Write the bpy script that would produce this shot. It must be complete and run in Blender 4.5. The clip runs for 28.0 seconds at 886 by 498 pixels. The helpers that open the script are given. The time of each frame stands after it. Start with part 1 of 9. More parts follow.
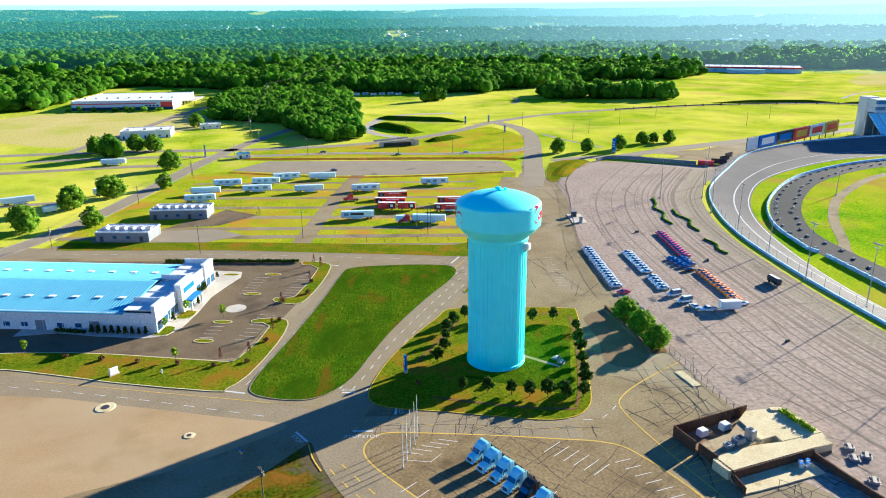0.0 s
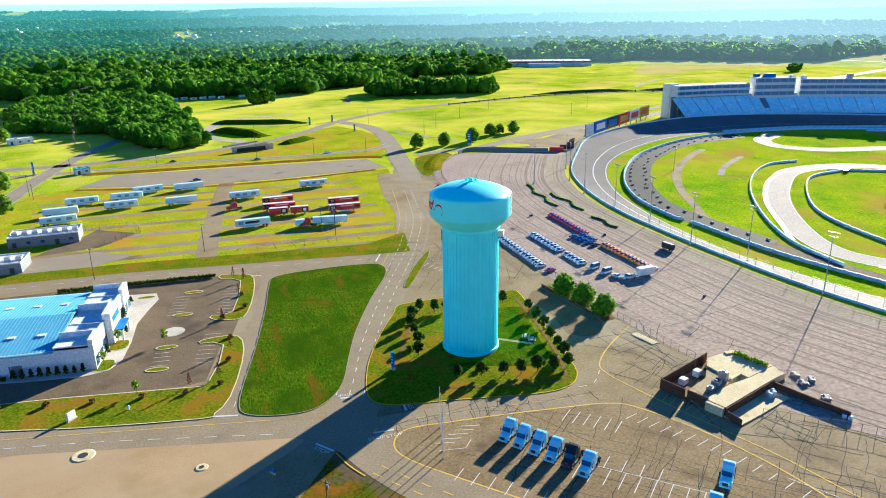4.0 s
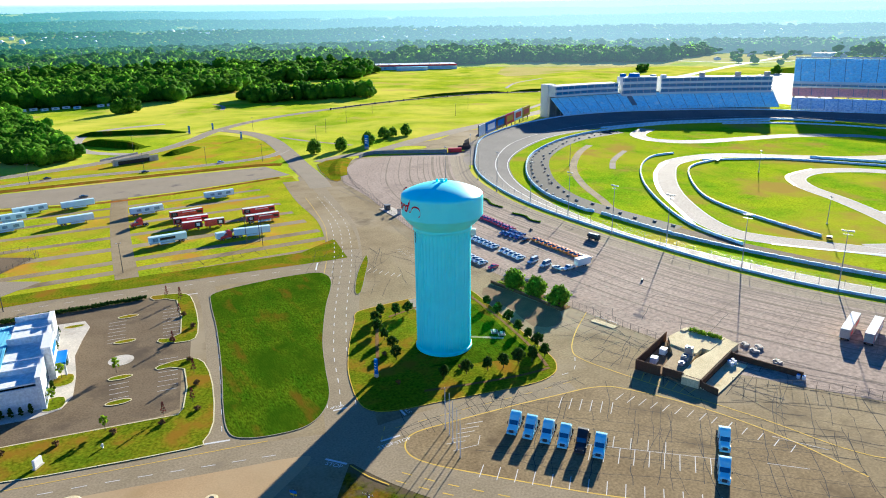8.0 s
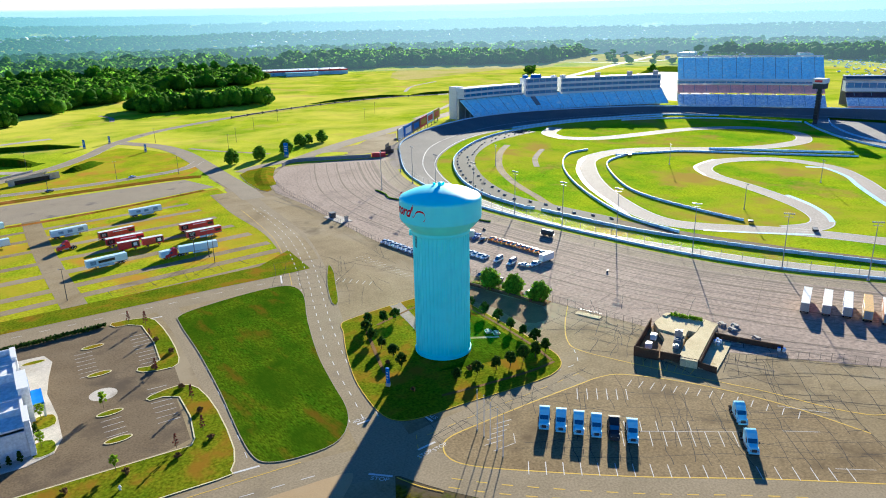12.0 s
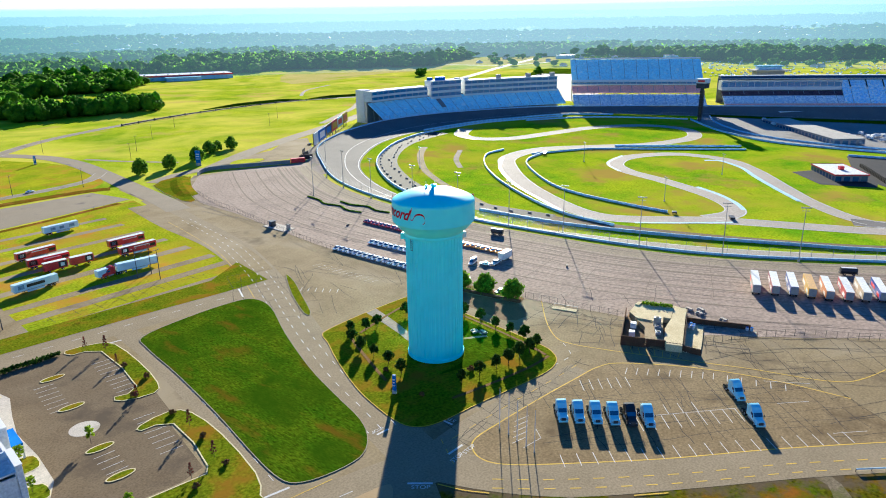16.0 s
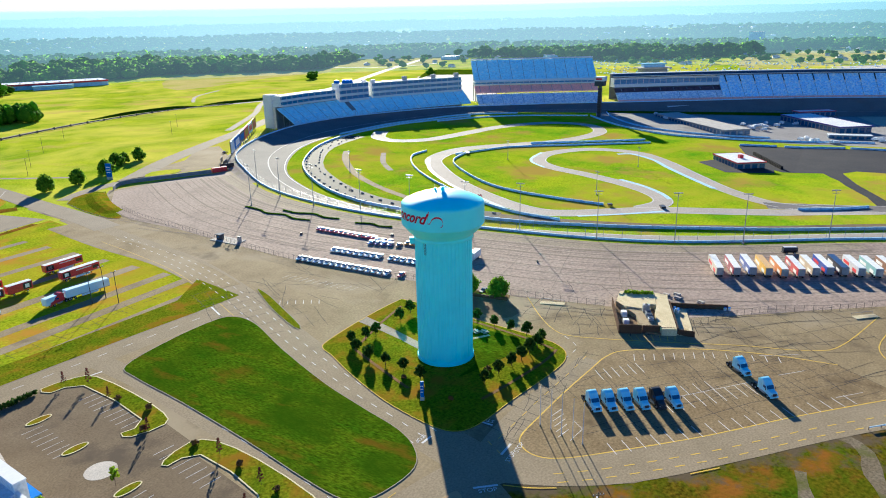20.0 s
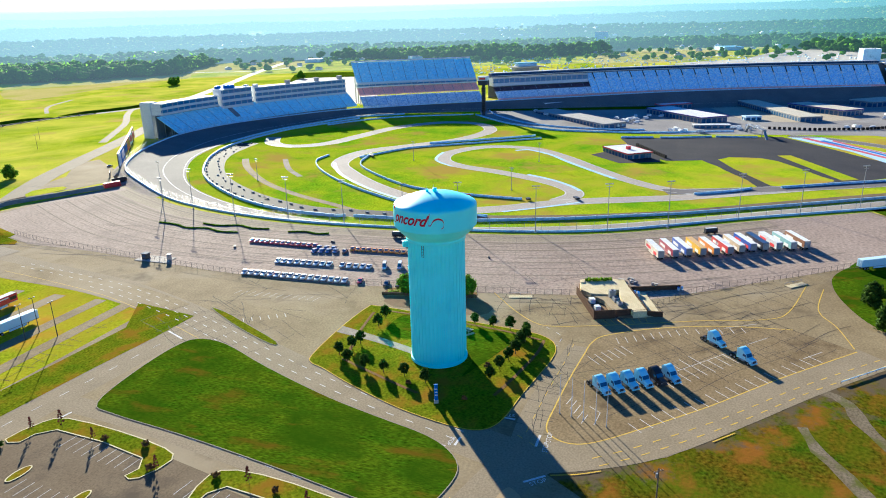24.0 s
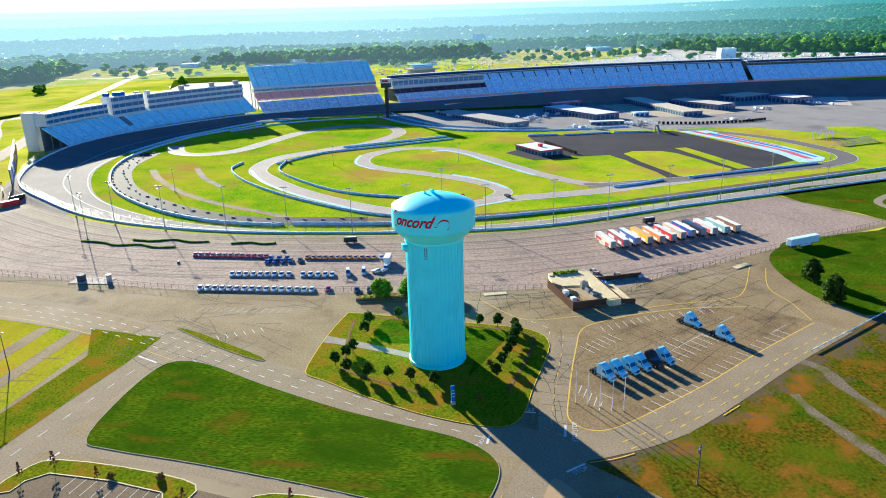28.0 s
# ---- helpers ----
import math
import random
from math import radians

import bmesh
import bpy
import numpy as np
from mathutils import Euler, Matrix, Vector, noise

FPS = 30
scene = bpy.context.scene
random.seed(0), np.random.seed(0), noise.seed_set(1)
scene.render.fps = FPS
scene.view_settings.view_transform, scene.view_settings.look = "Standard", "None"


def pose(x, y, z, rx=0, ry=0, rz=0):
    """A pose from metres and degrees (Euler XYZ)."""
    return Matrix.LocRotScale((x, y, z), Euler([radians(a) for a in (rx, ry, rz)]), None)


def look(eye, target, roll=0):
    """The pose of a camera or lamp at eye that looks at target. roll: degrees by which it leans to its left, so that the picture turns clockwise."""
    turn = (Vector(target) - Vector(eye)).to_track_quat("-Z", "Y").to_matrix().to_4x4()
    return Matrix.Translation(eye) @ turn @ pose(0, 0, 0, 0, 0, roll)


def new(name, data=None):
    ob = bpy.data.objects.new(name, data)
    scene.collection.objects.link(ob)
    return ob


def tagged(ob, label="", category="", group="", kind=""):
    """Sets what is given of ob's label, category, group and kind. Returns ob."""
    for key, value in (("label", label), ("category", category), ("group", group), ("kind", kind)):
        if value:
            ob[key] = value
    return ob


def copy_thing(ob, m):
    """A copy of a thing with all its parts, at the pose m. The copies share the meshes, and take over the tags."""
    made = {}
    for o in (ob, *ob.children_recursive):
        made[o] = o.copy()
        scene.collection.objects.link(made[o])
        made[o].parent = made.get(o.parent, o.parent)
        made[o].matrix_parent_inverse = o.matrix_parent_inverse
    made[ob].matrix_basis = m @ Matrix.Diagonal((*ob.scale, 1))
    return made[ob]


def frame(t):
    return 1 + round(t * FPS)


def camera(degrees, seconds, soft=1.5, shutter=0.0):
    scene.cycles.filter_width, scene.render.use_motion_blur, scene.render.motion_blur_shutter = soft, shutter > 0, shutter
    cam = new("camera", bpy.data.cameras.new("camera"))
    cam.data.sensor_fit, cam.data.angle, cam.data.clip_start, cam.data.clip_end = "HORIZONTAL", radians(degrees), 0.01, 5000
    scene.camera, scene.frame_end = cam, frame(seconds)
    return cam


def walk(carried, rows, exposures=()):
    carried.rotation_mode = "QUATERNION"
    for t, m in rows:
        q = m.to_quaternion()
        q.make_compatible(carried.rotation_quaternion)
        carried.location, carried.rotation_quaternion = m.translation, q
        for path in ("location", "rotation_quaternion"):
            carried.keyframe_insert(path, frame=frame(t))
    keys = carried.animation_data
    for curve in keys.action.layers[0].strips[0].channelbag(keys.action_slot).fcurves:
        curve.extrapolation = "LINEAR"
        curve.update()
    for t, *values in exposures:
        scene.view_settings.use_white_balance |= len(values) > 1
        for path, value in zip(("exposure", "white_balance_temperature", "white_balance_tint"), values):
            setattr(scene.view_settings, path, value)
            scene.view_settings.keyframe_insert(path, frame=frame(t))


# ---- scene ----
cam = camera(65.3, 28.0, soft=1.0)
METRES, EYE, TILT, LEAN, TURN = 244.1, 93.0, 0.0, 0.0, 0.0
PATH = [
    (0, (0.002, -0.106, 92.901), (0.048, 1.792, 92.273), -0.5),
    (0.5, (-6.465, -0.27, 92.883), (-6.357, 1.625, 92.252), -0.6),
    (1, (-12.964, -0.261, 92.884), (-12.781, 1.627, 92.252), -0.7),
    (1.5, (-19.507, 0.02, 92.912), (-19.253, 1.9, 92.277), -0.8),
    (2, (-25.884, 0.517, 92.964), (-25.56, 2.386, 92.33), -0.9),
    (2.5, (-31.645, 1.06, 92.963), (-31.25, 2.915, 92.329), -0.7),
    (3, (-36.781, 1.825, 92.933), (-36.312, 3.663, 92.299), -0.6),
    (3.5, (-41.555, 2.881, 92.897), (-41.026, 4.702, 92.262), -0.8),
    (5.5, (-57.227, 7.572, 92.818), (-56.481, 9.317, 92.185), -0.7),
    (6, (-60.745, 9.027, 92.78), (-59.959, 10.754, 92.148), -0.8),
    (6.5, (-64.105, 10.595, 92.745), (-63.278, 12.304, 92.113), -0.7),
    (7, (-67.572, 12.316, 92.695), (-66.7, 14.002, 92.063), -0.8),
    (7.5, (-71.039, 14.168, 92.688), (-70.128, 15.833, 92.058), -0.8),
    (8, (-74.406, 16.095, 92.689), (-73.459, 17.74, 92.059), -0.8),
    (8.5, (-77.703, 18.101, 92.717), (-76.726, 19.729, 92.088), -0.8),
    (9, (-81.003, 20.203, 92.767), (-79.999, 21.815, 92.14), -0.8),
    (9.5, (-84.316, 22.383, 92.809), (-83.28, 23.974, 92.181), -0.8),
    (10, (-87.657, 24.719, 92.88), (-86.588, 26.289, 92.253), -0.9),
    (10.5, (-90.875, 27.119, 92.912), (-89.772, 28.665, 92.285), -1.0),
    (11, (-94.147, 29.614, 92.916), (-93.009, 31.135, 92.289), -1.1),
    (11.5, (-97.355, 32.189, 92.955), (-96.177, 33.68, 92.33), -1.1),
    (12, (-100.48, 34.85, 92.952), (-99.262, 36.308, 92.327), -1.2),
    (12.5, (-103.46, 37.618, 92.981), (-102.204, 39.044, 92.356), -1.1),
    (14.5, (-114.195, 48.695, 92.805), (-112.812, 50.0, 92.183), -1.0),
    (15, (-116.762, 51.567, 92.827), (-115.353, 52.843, 92.204), -1.0),
    (15.5, (-119.241, 54.49, 92.863), (-117.808, 55.739, 92.241), -0.9),
    (16, (-121.685, 57.493, 92.891), (-120.229, 58.714, 92.269), -0.9),
    (16.5, (-124.192, 60.686, 92.941), (-122.713, 61.88, 92.319), -1.0),
    (17, (-126.758, 64.121, 93.032), (-125.254, 65.283, 92.41), -1.1),
    (17.5, (-129.234, 67.581, 93.115), (-127.705, 68.711, 92.493), -1.0),
    (18, (-131.582, 71.029, 93.183), (-130.029, 72.125, 92.562), -1.0),
    (18.5, (-133.904, 74.539, 93.235), (-132.326, 75.6, 92.613), -1.1),
    (19, (-136.281, 78.345, 93.312), (-134.681, 79.37, 92.69), -1.1),
    (19.5, (-138.68, 82.486, 93.417), (-137.055, 83.473, 92.795), -1.2),
    (20, (-141.137, 86.943, 93.54), (-139.49, 87.89, 92.917), -1.2),
    (20.5, (-143.549, 91.531, 93.716), (-141.88, 92.439, 93.092), -1.2),
    (21, (-145.76, 95.929, 93.836), (-144.064, 96.786, 93.213), -1.2),
    (21.5, (-147.761, 100.215, 93.891), (-146.041, 101.024, 93.266), -1.4),
    (23.5, (-153.961, 115.954, 94.046), (-152.171, 116.588, 93.42), -1.5),
    (24, (-155.282, 119.952, 94.062), (-153.477, 120.542, 93.435), -1.5),
    (24.5, (-156.474, 123.962, 94.122), (-154.655, 124.509, 93.495), -1.5),
    (25, (-157.532, 127.86, 94.179), (-155.701, 128.364, 93.552), -1.4),
    (25.5, (-158.494, 131.731, 94.209), (-156.652, 132.192, 93.583), -1.5),
    (26, (-159.373, 135.619, 94.234), (-157.521, 136.037, 93.607), -1.6),
    (26.5, (-160.159, 139.479, 94.249), (-158.296, 139.852, 93.622), -1.5),
    (27, (-160.873, 143.419, 94.284), (-159.004, 143.75, 93.656), -1.5),
    (27.5, (-161.504, 147.43, 94.366), (-159.629, 147.724, 93.738), -1.5),
    (28, (-162.056, 151.419, 94.431), (-160.175, 151.68, 93.802), -1.6),
]
walk(cam, [(t, look(eye, target, roll)) for t, eye, target, roll in PATH], [(0.0, 1.81, 4980, 10), (10.0, 1.64, 4980, 10), (19.0, 1.55, 4980, 10), (28.0, 1.71, 4980, 10)])

# ---- world and sun ----
SUN_AZ, SUN_EL = radians(36.7), radians(15.6)   # direction towards the sun, from +x
world = bpy.data.worlds.new("world")
scene.world = world
world.use_nodes = True
wn = world.node_tree
sky = wn.nodes.new("ShaderNodeTexSky")
sky.sky_type = 'NISHITA'
sky.sun_disc = False
sky.sun_elevation = SUN_EL
sky.sun_rotation = radians(90) - SUN_AZ
sky.air_density, sky.dust_density, sky.ozone_density = 1.2, 0.3, 5.0
wn.nodes["Background"].inputs["Strength"].default_value = 0.032
deep = wn.nodes.new("ShaderNodeMix")
deep.data_type, deep.blend_type = 'RGBA', 'MULTIPLY'
deep.inputs[0].default_value = 1.0
deep.inputs[7].default_value = (0.44, 0.95, 1.36, 1)   # clear deep-blue morning sky
wn.links.new(sky.outputs[0], deep.inputs[6])
wn.links.new(deep.outputs[2], wn.nodes["Background"].inputs["Color"])
sun = new("sun", bpy.data.lights.new("sun", 'SUN'))
sun.data.energy, sun.data.angle, sun.data.color = 5.0, radians(0.6), (1.0, 0.81, 0.495)
sun.matrix_world = look((math.cos(SUN_AZ) * 400, math.sin(SUN_AZ) * 400, math.tan(SUN_EL) * 400), (0, 0, 0))

# ---- helpers ----
def nodes_of(name):
    m = bpy.data.materials.new(name)
    m.use_nodes = True
    return m, m.node_tree, m.node_tree.nodes["Principled BSDF"]


def surf(name, a, b=None, scale=1.0, rough=0.85, metal=0.0, fine=8.0, bump=0.15, spots=None, spot_scale=0.05, spot_at=0.6, rnd=0.0, gloss=0.06, stretch=(1, 1, 1), coat=0.0, mottle=0.21, patch=None, patch_scale=0.006, patch_at=0.52, edge=None):
    """A surface of two tones at a coarse and a fine scale (per metre), with stains of a third tone and fine relief."""
    m, t, p = nodes_of(name)
    b = b or tuple(c * 0.8 for c in a)
    co = t.nodes.new("ShaderNodeTexCoord")
    mp = t.nodes.new("ShaderNodeMapping")
    mp.inputs["Scale"].default_value = stretch
    t.links.new(co.outputs["Object"], mp.inputs["Vector"])
    n1 = t.nodes.new("ShaderNodeTexNoise")
    n1.inputs["Scale"].default_value, n1.inputs["Detail"].default_value, n1.inputs["Roughness"].default_value = scale, 6, 0.65
    n2 = t.nodes.new("ShaderNodeTexNoise")
    n2.inputs["Scale"].default_value, n2.inputs["Detail"].default_value = fine, 3
    for n in (n1, n2):
        t.links.new(mp.outputs[0], n.inputs["Vector"])
    r1 = t.nodes.new("ShaderNodeMapRange")
    r1.inputs["From Min"].default_value, r1.inputs["From Max"].default_value = 0.32, 0.68
    t.links.new(n1.outputs[0], r1.inputs[0])
    mx = t.nodes.new("ShaderNodeMix")
    mx.data_type = 'RGBA'
    mx.inputs[6].default_value, mx.inputs[7].default_value = (*a, 1), (*b, 1)
    t.links.new(r1.outputs[0], mx.inputs[0])
    out = mx.outputs[2]
    fm = t.nodes.new("ShaderNodeMix")
    fm.data_type, fm.blend_type = 'RGBA', 'MULTIPLY'
    fr = t.nodes.new("ShaderNodeMapRange")
    fr.inputs["From Min"].default_value, fr.inputs["From Max"].default_value = 0.25, 0.75
    fr.inputs["To Min"].default_value, fr.inputs["To Max"].default_value = 1 - mottle, 1 + mottle
    t.links.new(n2.outputs[0], fr.inputs[0])
    fm.inputs[0].default_value = 1.0
    t.links.new(out, fm.inputs[6])
    t.links.new(fr.outputs[0], fm.inputs[7])
    out = fm.outputs[2]
    if patch:
        n4 = t.nodes.new("ShaderNodeTexNoise")
        n4.inputs["Scale"].default_value, n4.inputs["Detail"].default_value, n4.inputs["Roughness"].default_value = patch_scale, 9, 0.62
        n4.inputs["Distortion"].default_value = 0.6
        t.links.new(co.outputs["Object"], n4.inputs["Vector"])
        r4 = t.nodes.new("ShaderNodeMapRange")
        r4.inputs["From Min"].default_value, r4.inputs["From Max"].default_value = patch_at - 0.10, patch_at + 0.10
        t.links.new(n4.outputs[0], r4.inputs[0])
        pm = t.nodes.new("ShaderNodeMix")
        pm.data_type = 'RGBA'
        pm.inputs[7].default_value = (*patch, 1)
        t.links.new(r4.outputs[0], pm.inputs[0])
        t.links.new(out, pm.inputs[6])
        out = pm.outputs[2]
    if spots:
        n3 = t.nodes.new("ShaderNodeTexNoise")
        n3.inputs["Scale"].default_value, n3.inputs["Detail"].default_value, n3.inputs["Roughness"].default_value = spot_scale, 8, 0.6
        t.links.new(mp.outputs[0], n3.inputs["Vector"])
        r3 = t.nodes.new("ShaderNodeMapRange")
        r3.inputs["From Min"].default_value, r3.inputs["From Max"].default_value = spot_at - 0.05, spot_at + 0.09
        t.links.new(n3.outputs[0], r3.inputs[0])
        sm = t.nodes.new("ShaderNodeMix")
        sm.data_type = 'RGBA'
        sm.inputs[7].default_value = (*spots, 1)
        t.links.new(r3.outputs[0], sm.inputs[0])
        t.links.new(out, sm.inputs[6])
        out = sm.outputs[2]
    if edge:
        # gravel of another tone that thins out away from a straight edge: (nx, ny, offset, reach, tone)
        nx, ny, c0, reach, tone = edge
        dv = t.nodes.new("ShaderNodeVectorMath")
        dv.operation = 'DOT_PRODUCT'
        dv.inputs[1].default_value = (nx, ny, 0)
        t.links.new(co.outputs["Object"], dv.inputs[0])
        n5 = t.nodes.new("ShaderNodeTexNoise")
        n5.inputs["Scale"].default_value, n5.inputs["Detail"].default_value, n5.inputs["Roughness"].default_value = 0.11, 9, 0.68
        t.links.new(co.outputs["Object"], n5.inputs["Vector"])
        ma = t.nodes.new("ShaderNodeMath")
        ma.operation = 'MULTIPLY_ADD'
        ma.inputs[1].default_value = 60.0
        t.links.new(n5.outputs[0], ma.inputs[0])
        t.links.new(dv.outputs["Value"], ma.inputs[2])
        r5 = t.nodes.new("ShaderNodeMapRange")
        r5.inputs["From Min"].default_value, r5.inputs["From Max"].default_value = c0 + 30 + reach + 3, c0 + 30 + reach - 5
        t.links.new(ma.outputs[0], r5.inputs[0])
        em_ = t.nodes.new("ShaderNodeMix")
        em_.data_type = 'RGBA'
        em_.inputs[7].default_value = (*tone, 1)
        t.links.new(r5.outputs[0], em_.inputs[0])
        t.links.new(out, em_.inputs[6])
        out = em_.outputs[2]
    if rnd:
        hv = t.nodes.new("ShaderNodeHueSaturation")
        oi = t.nodes.new("ShaderNodeObjectInfo")
        rr = t.nodes.new("ShaderNodeMapRange")
        rr.inputs["To Min"].default_value, rr.inputs["To Max"].default_value = 1 - rnd, 1 + rnd
        t.links.new(oi.outputs["Random"], rr.inputs[0])
        t.links.new(rr.outputs[0], hv.inputs["Value"])
        t.links.new(out, hv.inputs["Color"])
        out = hv.outputs[0]
    t.links.new(out, p.inputs["Base Color"])
    p.inputs["Roughness"].default_value, p.inputs["Metallic"].default_value = rough, metal
    p.inputs["Specular IOR Level"].default_value = gloss
    p.inputs["Coat Weight"].default_value = coat
    if bump:
        bp = t.nodes.new("ShaderNodeBump")
        bp.inputs["Strength"].default_value, bp.inputs["Distance"].default_value = bump, 0.1
        t.links.new(n2.outputs[0], bp.inputs["Height"])
        t.links.new(bp.outputs[0], p.inputs["Normal"])
    return m


def leafy(name, a, b, through_light=0.35, stand=0.0):
    """Leaves whose tone changes from clump to clump, and with stand (per metre) from one group of trees to the next."""
    m, t, p = nodes_of(name)
    g = t.nodes.new("ShaderNodeNewGeometry")
    mx = t.nodes.new("ShaderNodeMix")
    mx.data_type = 'RGBA'
    mx.inputs[6].default_value, mx.inputs[7].default_value = (*a, 1), (*b, 1)
    if stand:
        ns = t.nodes.new("ShaderNodeTexNoise")
        ns.inputs["Scale"].default_value, ns.inputs["Detail"].default_value, ns.inputs["Roughness"].default_value = stand, 4, 0.7
        cs = t.nodes.new("ShaderNodeTexCoord")
        t.links.new(cs.outputs["Object"], ns.inputs["Vector"])
        rs_ = t.nodes.new("ShaderNodeMapRange")
        rs_.inputs["From Min"].default_value, rs_.inputs["From Max"].default_value = 0.36, 0.64
        t.links.new(ns.outputs[0], rs_.inputs[0])
        blend = t.nodes.new("ShaderNodeMix")
        blend.inputs[0].default_value = 0.25
        t.links.new(rs_.outputs[0], blend.inputs[2])
        t.links.new(g.outputs["Random Per Island"], blend.inputs[3])
        t.links.new(blend.outputs[0], mx.inputs[0])
    else:
        t.links.new(g.outputs["Random Per Island"], mx.inputs[0])
    n = t.nodes.new("ShaderNodeTexNoise")
    n.inputs["Scale"].default_value, n.inputs["Detail"].default_value = 0.9, 4
    co = t.nodes.new("ShaderNodeTexCoord")
    t.links.new(co.outputs["Object"], n.inputs["Vector"])
    fr = t.nodes.new("ShaderNodeMapRange")
    fr.inputs["From Min"].default_value, fr.inputs["From Max"].default_value = 0.3, 0.7
    fr.inputs["To Min"].default_value, fr.inputs["To Max"].default_value = 0.55, 1.35
    t.links.new(n.outputs[0], fr.inputs[0])
    fm = t.nodes.new("ShaderNodeMix")
    fm.data_type, fm.blend_type = 'RGBA', 'MULTIPLY'
    fm.inputs[0].default_value = 1.0
    t.links.new(mx.outputs[2], fm.inputs[6])
    t.links.new(fr.outputs[0], fm.inputs[7])
    t.links.new(fm.outputs[2], p.inputs["Base Color"])
    p.inputs["Roughness"].default_value = 0.8
    p.inputs["Specular IOR Level"].default_value = 0.05
    bp = t.nodes.new("ShaderNodeBump")
    bp.inputs["Strength"].default_value, bp.inputs["Distance"].default_value = 0.8, 0.6
    t.links.new(n.outputs[0], bp.inputs["Height"])
    t.links.new(bp.outputs[0], p.inputs["Normal"])
    tr = t.nodes.new("ShaderNodeBsdfTranslucent")
    t.links.new(fm.outputs[2], tr.inputs["Color"])
    sh = t.nodes.new("ShaderNodeMixShader")
    sh.inputs[0].default_value = through_light
    t.links.new(p.outputs[0], sh.inputs[1])
    t.links.new(tr.outputs[0], sh.inputs[2])
    t.links.new(sh.outputs[0], t.nodes["Material Output"].inputs["Surface"])
    return m


def link_mesh(name, bm, material, parent=None, label="", kind="", category="", group="", smooth=False):
    me = bpy.data.meshes.new(name)
    bm.normal_update()
    bm.to_mesh(me)
    bm.free()
    for mt in (material if isinstance(material, (list, tuple)) else [material]):
        me.materials.append(mt)
    if smooth:
        me.shade_smooth()
    ob = new(name, me)
    if parent:
        ob.parent = parent
    return tagged(ob, label, category, group, kind)


def part(name, bm, material, parent, label="", smooth=False):
    return link_mesh(name, bm, material, parent, label, smooth=smooth)


def thing(name, label, category, m=None, group="", kind=""):
    ob = new(name)
    ob.empty_display_size = 0.5
    if m is not None:
        ob.matrix_basis = m
    return tagged(ob, label, category, group, kind)


def box(x0, x1, y0, y1, z0, z1, bevel=0.0, bm=None):
    b = bm or bmesh.new()
    r = bmesh.ops.create_cube(b, size=1.0)
    vs = r["verts"]
    for v in vs:
        v.co = Vector(((x0 + x1) / 2 + v.co.x * (x1 - x0), (y0 + y1) / 2 + v.co.y * (y1 - y0), (z0 + z1) / 2 + v.co.z * (z1 - z0)))
    if bevel:
        es = list({e for v in vs for e in v.link_edges})
        bmesh.ops.bevel(b, geom=es, offset=bevel, segments=2, affect='EDGES', profile=0.6)
    return b


def cyl(p0, p1, r0, r1=None, n=10, bm=None, cap=True):
    b = bm or bmesh.new()
    p0, p1 = Vector(p0), Vector(p1)
    r1 = r0 if r1 is None else r1
    d = p1 - p0
    r = bmesh.ops.create_cone(b, cap_ends=cap, segments=n, radius1=r0, radius2=r1, depth=d.length)
    m = Matrix.Translation((p0 + p1) / 2) @ d.to_track_quat('Z', 'Y').to_matrix().to_4x4()
    bmesh.ops.transform(b, matrix=m, verts=r["verts"])
    return b


def prism(profile, y0, y1, bm=None, bevel=0.0, inset=0.0):
    """A profile in x and z, drawn out along y; inset narrows its upper points."""
    b = bm or bmesh.new()
    zs = [p[1] for p in profile]
    lo, hi = min(zs), max(zs)
    a = [b.verts.new((x, y0 + inset * (z - lo) / (hi - lo), z)) for x, z in profile]
    c = [b.verts.new((x, y1 - inset * (z - lo) / (hi - lo), z)) for x, z in profile]
    fs = [b.faces.new(a[::-1]), b.faces.new(c)]
    n = len(a)
    for i in range(n):
        fs.append(b.faces.new((a[i], a[(i + 1) % n], c[(i + 1) % n], c[i])))
    if bevel:
        bmesh.ops.bevel(b, geom=list({e for f in fs for e in f.edges}), offset=bevel, segments=2, affect='EDGES')
    bmesh.ops.recalc_face_normals(b, faces=b.faces[:])
    return b


def lathe(profile, n=48, bm=None):
    b = bm or bmesh.new()
    rings = []
    for r, z in profile:
        rings.append([b.verts.new((r * math.cos(2 * math.pi * k / n), r * math.sin(2 * math.pi * k / n), z)) for k in range(n)] if r > 1e-6 else [b.verts.new((0, 0, z))])
    for p, q in zip(rings, rings[1:]):
        for k in range(n):
            j = (k + 1) % n
            if len(p) == 1:
                b.faces.new((p[0], q[k], q[j]))
            elif len(q) == 1:
                b.faces.new((p[k], p[j], q[0]))
            else:
                b.faces.new((p[k], p[j], q[j], q[k]))
    bmesh.ops.recalc_face_normals(b, faces=b.faces[:])
    return b


def curve_pts(pts, step=6, closed=False):
    """A smooth line through the given points."""
    out = []
    n = len(pts)
    for i in range(n if closed else n - 1):
        p = [Vector(pts[(i + k) % n]) if closed else Vector(pts[min(max(i + k, 0), n - 1)]) for k in (-1, 0, 1, 2)]
        for s in range(step):
            u = s / step
            out.append(0.5 * (2 * p[1] + (p[2] - p[0]) * u + (2 * p[0] - 5 * p[1] + 4 * p[2] - p[3]) * u * u + (3 * p[1] - p[0] - 3 * p[2] + p[3]) * u ** 3))
    if not closed:
        out.append(Vector(pts[-1]))
    return out


FLAT = lambda x, y: 0.0
INFIELD = lambda x, y: -5 - 0.0093 * (x - 172) + 0.036 * (y - 278)


